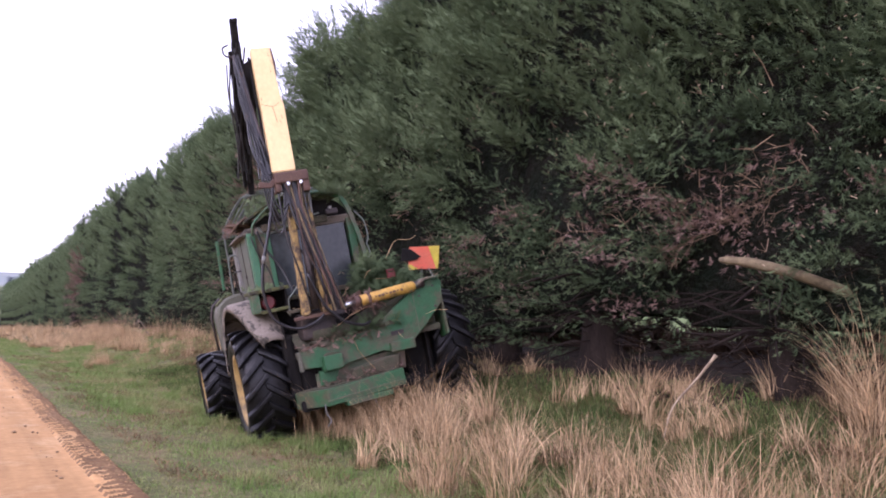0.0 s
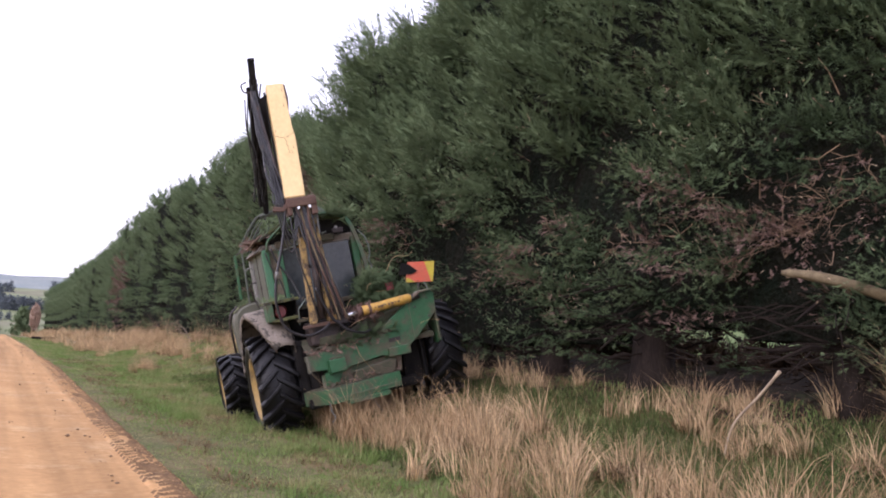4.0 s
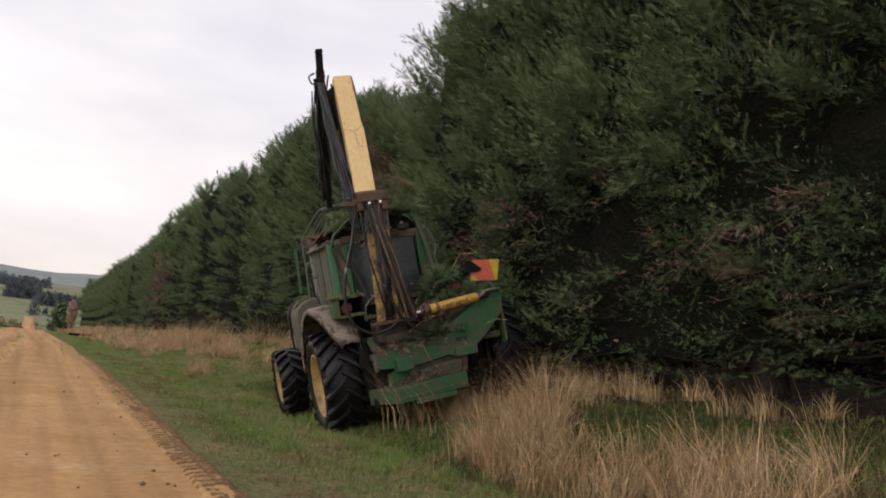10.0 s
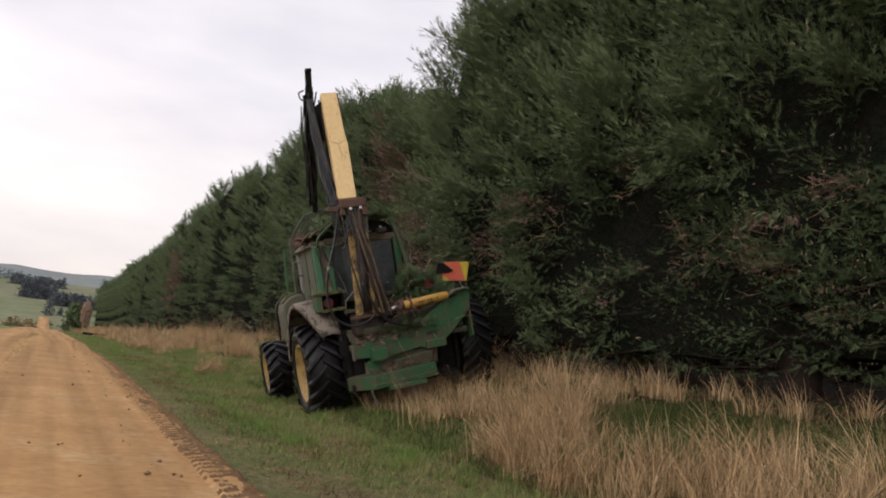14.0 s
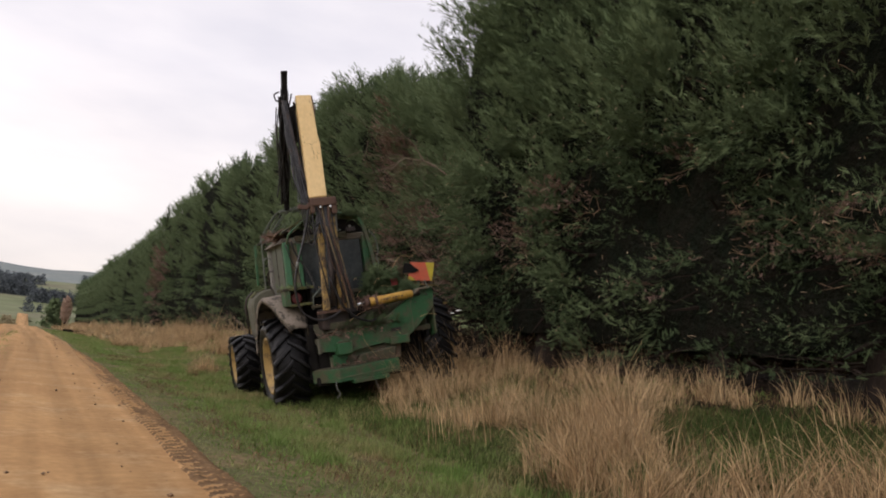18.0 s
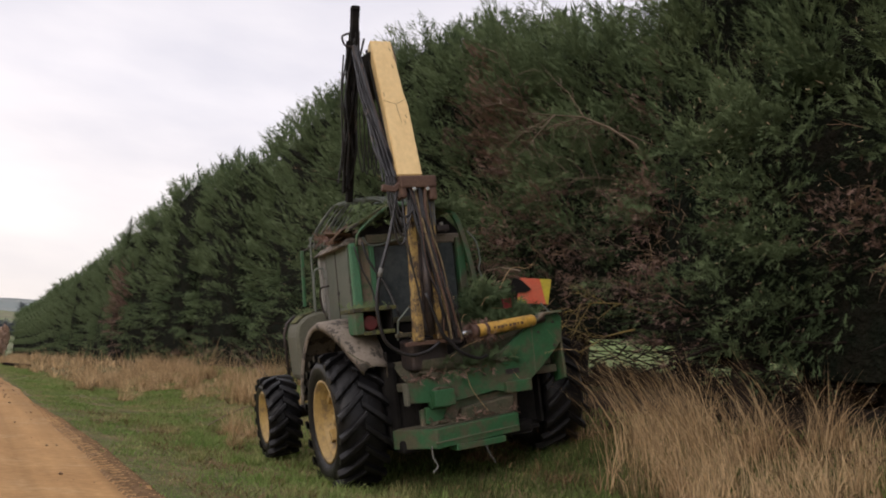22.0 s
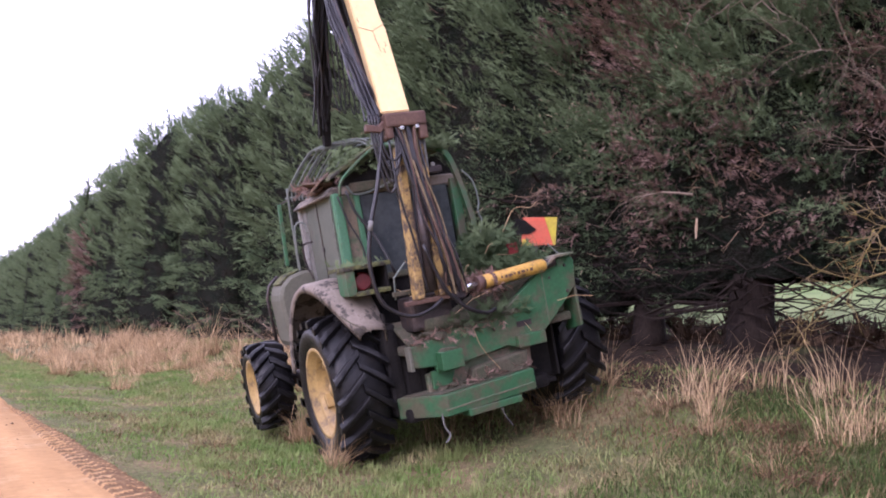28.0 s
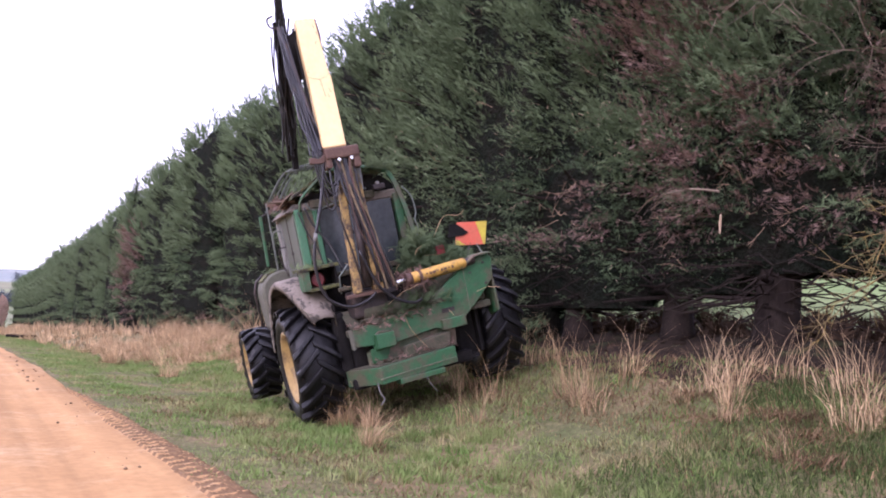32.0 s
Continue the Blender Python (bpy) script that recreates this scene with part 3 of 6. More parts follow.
    depth = 1.33 + (0.75 + 0.35 * upper) * (1.0 if size < 0.6 else 0.4) * mass + (0.30 + 0.12 * upper) * clump + (0.3 - 0.08 * upper) * lump + (0.75 - 0.25 * upper) * (0.5 if size > 0.6 else 1.0) * ledge + 0.24 * dome + rng.normal(0, 0.05, nb) - under - crown_in + 0.12 * upper + overhang * np.clip((bz - 2.2) / 4.0, 0, 1)
    depth *= 1 - groove * (np.abs(by) / spread) ** (4 - 1.5 * clipped)
    tip = np.stack([side * depth, by, bz], 1)
    d = np.stack([side * (0.8 + 0 * bz), rng.normal(0.05, 0.3, nb) + 0.9 * oy * (1 - 0.5 * clipped) + 0.28 * upper, rng.normal(0.05, 0.16, nb) + 0.7 * oz * (1 - 0.5 * clipped) + 0.55 * upper + 1.1 * crown_in], 1)
    d /= np.linalg.norm(d, axis=1, keepdims=True)
    lat = np.cross(d, np.tile((0.0, 0, 1), (nb, 1)) + rng.normal(0, 0.25, (nb, 3)))
    lat /= np.linalg.norm(lat, axis=1, keepdims=True)
    patch = np.array([noise.noise((p * 0.6 + 3, q * 0.5, y0 * 1.7)) for p, q in zip(by, bz)])
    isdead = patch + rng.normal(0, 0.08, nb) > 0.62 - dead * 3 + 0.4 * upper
    for (py, pz, pr) in dead_spots:
        isdead |= ((by - py) ** 2 + (bz - pz) ** 2 < (pr * (0.55 + 0.7 * rng.random(nb))) ** 2) & ~back & (rng.random(nb) < 0.75)
    keep = rng.random(nb) > bare * isdead
    if size < 0.6:
        keep &= (0.3 * mass + 0.7 * clump + 0.4 * lump + 1.0 * ledge > -0.24 - (0.35 if y0 < 12 or 30 < y0 < 39 else 0.14) - 0.40 * upper + 0.12 * rng.normal(0, 1, nb)) & (rng.random(nb) > 0.55 * np.clip((skirt + 1.3 - bz) / 1.3, 0, 1))
    # light painted in: upper, swelling branches take the lighter green, grooves do not
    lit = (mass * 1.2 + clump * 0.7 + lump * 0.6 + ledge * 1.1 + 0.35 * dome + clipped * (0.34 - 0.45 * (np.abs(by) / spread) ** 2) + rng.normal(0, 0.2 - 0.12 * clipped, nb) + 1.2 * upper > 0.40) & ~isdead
    V, F, S, off = [], [], [], 0
    length = (0.75 + 0.5 * rng.random(nb)) * (0.75 + 0.4 * upper) * max(1.0, size / 0.6)
    for k in range(per):
        u = (k // 2) / (per / 2)
        sg = 1.0 if k % 2 else -1.0
        off_l = sg * (0.06 + 0.30 * np.sin(math.pi * min(1.0, 0.25 + u * 0.75)) * rng.random(nb)) * max(1.0, size / 0.6)
        p = tip - d * (length * u)[:, None] + lat * off_l[:, None] + rng.normal(0, 0.035, (nb, 3))
        p[:, 2] -= 0.1 * (1 - u) ** 2 * (1 - upper)
        q = d + lat * sg * (0.25 + 0.4 * u) + rng.normal(0, 1, (nb, 3)) * (0.42 - 0.25 * upper)[:, None]
        sz = size * (0.30 + 0.36 * rng.random(nb)) * (0.8 + 0.4 * u) * (0.78 + 0.3 * upper)
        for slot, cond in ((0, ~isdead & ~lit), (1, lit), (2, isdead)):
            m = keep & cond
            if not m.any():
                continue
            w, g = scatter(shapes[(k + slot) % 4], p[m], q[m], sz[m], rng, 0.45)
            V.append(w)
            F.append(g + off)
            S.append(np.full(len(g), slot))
            off += len(w)
    t = max(50, n // 40)
    tx, ty = rng.uniform(-1.0, 0.8, t), rng.uniform(-spread, spread, t)
    tz = top - 0.85 + 0.35 * rng.random(t) - 0.3 * np.abs(tx)
    w, g = scatter(shapes[0], np.stack([tx, ty, tz], 1), np.stack([rng.normal(-0.15, 0.3, t), rng.normal(0.25, 0.4, t), np.ones(t)], 1), size * (1.0 + 1.2 * rng.random(t) ** 2), rng, 1.5)
    V.append(w)
    F.append(g + off)
    S.append(np.zeros(len(g)))
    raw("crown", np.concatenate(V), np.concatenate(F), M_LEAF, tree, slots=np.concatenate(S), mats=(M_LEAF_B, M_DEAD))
    # bare twigs and pale cut ends on the clipped face
    if twigs or dead_spots:
        bm = bmesh.new()
        spots = [(0.0, 2.0 + 0.5 * (top - 2), 2.5)] + list(dead_spots) * 3
        for k in range(twigs + 12 * len(dead_spots)):
            py, pz, pr = spots[k % len(spots)]
            b, c = py + rng.normal(0, pr * 0.5), pz + rng.normal(0, pr * 0.5)
            if abs(b) > spread or not skirt < c < top - 0.6:
                continue
            p = Vector((-0.75 - 0.3 * rng.random(), b, c))
            w = Vector((-0.8, rng.normal(0, 0.9), rng.normal(0.05, 0.5))).normalized()
            length = 0.2 + 0.4 * rng.random()
            q = p + w * length * 0.5 + Vector((0, 0, rng.normal(0, 0.06)))
            e = p + w * length
            tube([p, q, e], [0.008, 0.006, 0.003], 4, bm, False)
            for s in range(2):
                d2 = (w + Vector(rng.normal(0, 0.6, 3))).normalized()
                tube([q, q + d2 * 0.22], [0.005, 0.002], 3, bm, False)
        tagged(part("twig_tangle", bm, M_RUSTTWIG, tree), kind="stuff")
    if cuts:
        bm = bmesh.new()
        low = np.flatnonzero(keep & ~back & (bz < 5.4) & (bz > skirt + 0.5))
        for k in rng.choice(low, min(cuts, len(low)), replace=False):
            p = Vector(tip[k] + d[k] * 0.06 + rng.normal(0, 0.07, 3))
            w = Vector((-0.6, rng.normal(0, 0.8), rng.normal(0.0, 0.8))).normalized()
            tube([p, p + w * (0.02 + 0.09 * rng.random() ** 3)], [0.005, 0.004], 4, bm)
        tagged(part("cut_stub_scatter", bm, M_CUT, tree), kind="stuff")
    return tagged(tree, label, "tree", "cypresses of the hedge")


def understory():
    """Dark bramble and dead-branch tangle behind the trunks of the hedge."""
    rng = np.random.default_rng(17)
    n = 5000
    y = 3 + 60 * rng.random(n)
    x = 11.6 + 1.6 * rng.random(n)
    low = np.where((y > 28.5) & (y < 36), 0.25, 1.0)
    z = np.array([rise(p, q) for p, q in zip(x, y)]) - 0.1 + 0.45 * low * rng.random(n) ** 1.6 * (0.7 + 0.5 * np.sin(y * 0.9))
    v, f = scatter(spray_shape(rng, 4, 0.05), np.stack([x, y, z], 1), rng.normal(0, 1, (n, 3)) + (0, 0, 0.5), 0.35 + 0.4 * rng.random(n), rng, 1.0)
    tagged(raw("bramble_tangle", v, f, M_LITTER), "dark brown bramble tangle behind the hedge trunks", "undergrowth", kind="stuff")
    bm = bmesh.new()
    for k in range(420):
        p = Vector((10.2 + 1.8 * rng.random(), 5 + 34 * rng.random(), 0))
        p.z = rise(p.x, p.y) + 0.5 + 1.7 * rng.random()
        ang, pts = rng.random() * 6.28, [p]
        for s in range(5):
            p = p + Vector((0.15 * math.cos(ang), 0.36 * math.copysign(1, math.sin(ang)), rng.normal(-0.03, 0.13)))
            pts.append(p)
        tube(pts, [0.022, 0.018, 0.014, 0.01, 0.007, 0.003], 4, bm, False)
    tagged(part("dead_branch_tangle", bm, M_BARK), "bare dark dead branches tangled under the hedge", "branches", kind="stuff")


def hedge():
    rng = np.random.default_rng(11)
    g = "tall dark green clipped hedge cypress"
    near = [  # foot y, half width, skirt, top above the foot, sprays, dead share, dead spots (y, z, radius)
        (5.6, 2.4, 0.9, 10.6, 9000, 0.10, ((0.4, 3.2, 0.8),)),
        (9.7, 2.4, 0.65, 10.4, 15500, 0.06, ((-0.4, 3.0, 0.7), (0.9, 2.6, 0.8))),
        (13.75, 2.4, 0.8, 10.6, 13000, 0.04, ((-1.6, 2.8, 0.8),)),
        (17.0, 2.2, 0.35, 10.4, 11500, 0.03, ((-1.2, 3.0, 0.6), (0.2, 2.3, 0.6))),
        (20.0, 2.1, 0.25, 10.5, 11000, 0.02, ((-1.2, 2.6, 0.6), (0.4, 3.9, 0.5))),
        (22.8, 2.1, 0.3, 10.3, 11000, 0.02, ((0.3, 3.4, 0.7),)),
        (25.4, 2.1, 0.4, 10.4, 11000, 0.04, ((0.2, 3.0, 0.7),)),
        (28.0, 1.9, 0.7, 10.3, 11500, 0.06, ((0.6, 3.4, 0.6), (1.2, 2.6, 0.8))),
        (30.9, 1.9, 0.7, 8.2, 8500, 0.08, ((-0.4, 4.8, 1.5), (0.4, 3.0, 1.3), (0.0, 7.0, 1.2))),
        (34.05, 2.1, 0.85, 8.8, 13500, 0.05, ((0.5, 2.9, 1.6), (-0.6, 2.3, 1.2), (1.6, 6.4, 1.1))),
        (36.4, 2.1, 0.55, 9.8, 12000, 0.05, ((-0.6, 2.6, 1.0), (0.2, 6.2, 1.5), (0.5, 7.6, 1.1))),
        (38.9, 2.2, 0.35, 10.6, 8500, 0.05, ((-0.5, 2.8, 1.3),)),
        (41.5, 2.3, -0.1, 11.1, 7500, 0.03, ()),
        (44.2, 2.3, -0.1, 11.1, 7000, 0.03, ()),
        (47.0, 2.3, -0.1, 11.0, 6500, 0.03, ()),
    ]
    for y, sp, sk, top, n, dead, spots in near:
        x = face_x(y) + 1.35 + (1.5 if y == 30.9 else 0.95 if y == 34.05 else 0.95 if y == 36.4 else 0.45 if y == 38.9 else 0.0)
        label = g + (", browned low over a bare trunk" if 30 < y < 37 else " with brown dead patches" if dead > 0.05 else "")
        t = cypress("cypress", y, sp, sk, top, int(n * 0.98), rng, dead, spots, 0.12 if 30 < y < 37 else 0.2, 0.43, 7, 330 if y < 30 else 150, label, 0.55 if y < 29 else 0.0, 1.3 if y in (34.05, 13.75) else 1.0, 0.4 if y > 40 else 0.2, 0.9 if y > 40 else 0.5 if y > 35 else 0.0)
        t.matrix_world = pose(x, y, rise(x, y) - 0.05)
    # tops of the clipped hedge far along the road
    tops_y, tops_z = (49, 60, 70, 78, 84, 88, 93, 105, 120, 130, 150, 180, 232), (12.3, 12.2, 12.7, 12.3, 12.1, 11.5, 11.3, 10.8, 10.1, 10.0, 9.3, 8.2, 7.6)
    protos = []
    for k in range(5):
        t = cypress("cypress", 100 + k * 7, 2.4, -0.3, (11.0, 11.4, 10.8, 11.3, 11.0)[k], 2300 if k < 4 else 1100, rng, 0.03, (), 0.1, 0.66 if k < 4 else 0.95, 0, 0, g, 0.0, 1.0, 0.42, 1.0)
        protos.append(t)
    brown = cypress("cypress", 131, 2.0, 0.3, 8.2, 1300, rng, 0.5, ((0, 4, 5),), 0.2, 0.95, 0, 0, "browned dead cypress in the clipped green hedge")
    brown.matrix_world = pose(face_x(88) + 1.2, 88.4, rise(10, 88) - 0.1)
    y, k = 49.6, 0
    used = set()
    while y < 232:
        p = protos[(k * 3 + (k // 5)) % 4] if y < 135 else protos[4]
        x = face_x(y) + 1.35 + rng.normal(0, 0.18) + (0.85 if k % 3 == 2 else 0.0)
        m = pose(x, y, float(np.interp(y, tops_y, tops_z)) - (11.0, 11.4, 10.8, 11.3, 11.0)[protos.index(p)] + rng.normal(0, 0.08), 0, 0, 0)
        if p not in used:
            p.matrix_world = m
            used.add(p)
        else:
            copy_thing(p, m)
        y += 3.2 + 0.6 * rng.random()
        k += 1
    # one taller leader that stands out of the clipped top
    rl = np.random.default_rng(3)
    lead = empty("leader_shoot", pose(9.2, 87.5, 10.1))
    part("stem", tube([(0, 0, 0), (0.05, 0, 1.2), (0, 0.1, 2.3)], [0.07, 0.05, 0.01], 6), M_BARK, lead)
    n = 120
    z = 2.2 * rl.random(n)
    a = rl.random(n) * 6.28
    w, f = scatter(spray_shape(rl), np.stack([0 * z, 0 * z, z], 1), np.stack([np.cos(a), np.sin(a), 0.5 + 0 * a], 1), (2.6 - z) * 0.30, rl)
    raw("foliage", w, f, M_LEAF, lead)
    tagged(lead, "feathery uncut leader standing above the clipped hedge top", "tree shoot")


def dead_limbs():
    """Bare grey branches, a broken limb and loose sticks at the open places of the hedge."""
    rng = np.random.default_rng(41)

    def bough(name, root, aim, length, radius, forks, material, label):
        """A bare bough: a bent limb, and side branches that fork into twigs."""
        thing = empty(name, Matrix.Translation(root))

        def grow(p, d, ln, r, level, bm, twigs):
            pts, rad = [p], [r]
            n = 5
            for s in range(n):
                d = (d + Vector(rng.normal(0, 0.19, 3)) + Vector((0, 0, -0.03))).normalized()
                p = p + d * ln / n
                pts.append(p)
                rad.append(r * (1 - 0.8 * (s + 1) / n))
                if level and s > 0:
                    for q in range(forks):
                        e = (d + Vector(rng.normal(0, 0.65, 3))).normalized()
                        sub, fine = bmesh.new(), []
                        grow(p, e, ln * (0.3 + 0.3 * rng.random()), r * 0.5, level - 1, sub, fine)
                        if level == 2:
                            branch = part("side_branch", sub, material, thing)
                            for tb in fine:
                                part("twig", tb, material, branch)
                        else:
                            twigs.append(sub)
            tube(pts, rad, 5 if r > 0.015 else 3, bm, False)

        limb = bmesh.new()
        grow(Vector((0, 0, 0)), (Vector(aim) - Vector(root)).normalized(), length, radius, 2, limb, [])
        part("limb", limb, material, thing)
        return tagged(thing, label, "dead branch")

    grey = "bare grey dead bough reaching out of the hedge"
    for k, (z, up, ln) in enumerate(((3.7, -0.1, 1.1), (4.4, 0.1, 1.3), (5.0, 0.4, 1.5), (5.6, 0.9, 1.9), (6.1, 2.4, 2.9), (6.5, 1.6, 2.2))):
        root, aim, r, f = (9.75, 30.1 + 0.1 * (k % 3), z), (8.95 - 0.1 * (k % 2), 32.1, z + up), 0.034 if k == 4 else 0.015, 2
        bough("dead_bough", root, aim, ln, r, f, M_TWIG, grey)
    for root, aim, ln in (((9.9, 30.2, 3.2), (8.2, 31.3, 3.3), 1.7), ((9.9, 30.6, 2.9), (8.4, 31.9, 2.6), 1.5)):
        bough("dead_bough", root, aim, ln, 0.022, 2, M_LICHEN, "bare bough crusted with yellow lichen")
    for root, aim, ln in (((9.4, 9.6, 3.4), (7.9, 11.0, 4.3), 1.1), ((9.4, 10.2, 3.8), (7.9, 11.2, 3.7), 1.2), ((9.4, 9.2, 4.2), (7.9, 10.4, 4.6), 0.9)):
        bough("dead_bough", root, aim, ln, 0.014, 2, M_RUSTTWIG, "reddish brown dead bough with bare twigs")
    for y, z in ((16.7, 3.3), (13.5, 3.9), (24.9, 3.9)):
        bough("dead_bough", (9.0, y - 0.3, z), (7.8, y + 0.3, z + 0.2), 0.7, 0.014, 2, M_RUSTTWIG, "short reddish dead branch on the clipped face")
    bough("dead_bough", (9.5, 33.9, 4.2), (8.6, 35.4, 4.5), 1.3, 0.026, 1, M_TWIG, "pale twisted dead branch")
    log = part("broken_limb", tube(bend([(8.35, 9.95, 3.16), (8.5, 9.6, 3.12), (8.75, 9.1, 2.98), (9.1, 8.7, 2.8), (9.7, 8.3, 2.6)], 4), [0.03] + [0.06] * 3 + [0.075] * 13, 8), M_OLDLIMB)
    tagged(log, "thick pale broken limb sticking out of the hedge", "broken limb")
    st = part("stick", tube(bend([(7.6, 9.35, 1.82), (7.55, 9.6, 1.5), (7.5, 9.95, 1.1), (7.4, 10.0, 0.7)], 4), [0.028, 0.02, 0.02, 0.018, 0.018, 0.018, 0.018, 0.018, 0.016, 0.016, 0.016, 0.014, 0.012], 6), M_TIMBER)
    tagged(st, "pale grey stick standing in the long grass", "stick")
    s2 = part("bark_strip", tube([(8.4, 32.95, 3.58), (8.39, 32.95, 3.42), (8.4, 32.96, 3.28)], [0.012, 0.022, 0.008], 4), M_CUT)
    tagged(s2, "pale strip of torn bark hanging from the hedge", "bark strip")
    b2 = part("stick", tube(bend([(4.2, 38.6, 0.05), (4.6, 38.4, 0.35), (5.0, 38.0, 0.62)], 4), 0.014, 5), M_TWIG)
    tagged(b2, "bent dark stick lying in the verge grass", "stick")
    for (x, y) in ((8.2, 47.0), (8.0, 45.6), (8.3, 48.8)):
        bough("fallen_branch", (x, y, rise(x, y) + 0.3), (x - 0.6, y + 1.2, rise(x, y) + 1.1), 1.6, 0.025, 1, M_TWIG, "dead branch leaning in the tall grass")


# ---- grass ----
def blades(n_seg, rng, base, height, lean, width):
    """Curved tapering blades: base (n, 3), height, lean (n, 2), width."""
    n = len(base)
    t = np.linspace(0, 1, n_seg + 1)
    ang = rng.random(n) * 6.28
    s = np.stack([np.cos(ang), np.sin(ang), 0 * ang], 1)
    c = np.zeros((n, n_seg + 1, 3))
    c[:, :, :2] = base[:, None, :2] + lean[:, None] * (t ** 2)[None, :, None] * height[:, None, None]
    bow = np.sqrt(np.clip(1 - (np.linalg.norm(lean, axis=1)[:, None] * t * 0.75) ** 2, 0.25, 1))
    c[:, :, 2] = base[:, None, 2] + t[None] * height[:, None] * bow
    w = width[:, None] * (1 - t[None]) ** 0.7
    left, right = c[:, :-1] - s[:, None] * w[:, :-1, None], c[:, :-1] + s[:, None] * w[:, :-1, None]
    k = 2 * n_seg + 1
    v = np.zeros((n, k, 3))
    v[:, 0:2 * n_seg:2], v[:, 1:2 * n_seg:2], v[:, -1] = left, right, c[:, -1]
    f = []
    for i in range(n_seg - 1):
        f += [(2 * i, 2 * i + 1, 2 * i + 3), (2 * i, 2 * i + 3, 2 * i + 2)]
    f.append((2 * n_seg - 2, 2 * n_seg - 1, 2 * n_seg))
    f = np.array(f)
    return v.reshape(-1, 3), (f[None] + (np.arange(n) * k)[:, None, None]).reshape(-1, 3)


MOSS = ((7.7, 11.6, 0.9), (7.1, 9.6, 0.9), (8.5, 9.1, 0.7), (7.0, 8.5, 0.8), (6.9, 12.5, 0.7), (7.4, 15.9, 0.9), (6.5, 16.7, 0.6), (8.0, 16.9, 0.8), (8.4, 17.6, 0.7), (8.2, 14.9, 0.8), (8.8, 13.4, 0.7), (7.9, 18.3, 0.75), (8.1, 16.3, 0.6), (8.3, 21.5, 0.6), (7.3, 29.3, 0.8), (8.4, 31.8, 0.6), (5.9, 17.5, 0.45))


def tall_here(x, y):
    """How likely a tall dry tussock stands here."""
    edge = float(np.interp(y, (7, 10.7, 14.5, 16.5, 18.5, 20.4, 23.4, 25.4, 27.8, 30, 36, 43, 56, 80), (4.1, 4.2, 4.4, 4.6, 5.0, 5.5, 5.3, 5.7, 6.4, 7.2, 7.2, 5.8, 4.6, 3.8)))
    edge += 0.45 * noise.noise((0, y * 0.6, 5)) + (0.9 * noise.noise((0, y * 0.3, 2)) if y > 41 else 0.0)
    d = min(1.0, max(0.0, (x - edge) / 0.5))
    if y < 27.4:
        d *= 0.55 if x < 6.5 and y < 11.5 else 0.15 if x > 6.5 and y < 12.6 else 0.22 if x > 7.2 and 13 < y < 19 else 0.45 if x > 6.9 else 1.0
    elif y < 41:
        d = max(d * (0.4 if x > 7.7 else 0.2), 0.02 if x > 4.6 else 0.0)
    for mx, my, mr in MOSS:
        if (x - mx) ** 2 + (y - my) ** 2 < mr * mr:
            d *= 0.04
    d *= 1.0 if y < 41 else min(1.0, max(0.25, 0.8 + 1.6 * noise.noise((x * 0.8, y * 0.5, 20))))
    return d * max(0.0, min(1.0, (0.62 if 14 < y < 26 else 0.42) + 2.2 * noise.noise((x * 1.1, y * 0.9, 0)) + 1.6 * noise.noise((x * 0.45, y * 0.4, 31))))


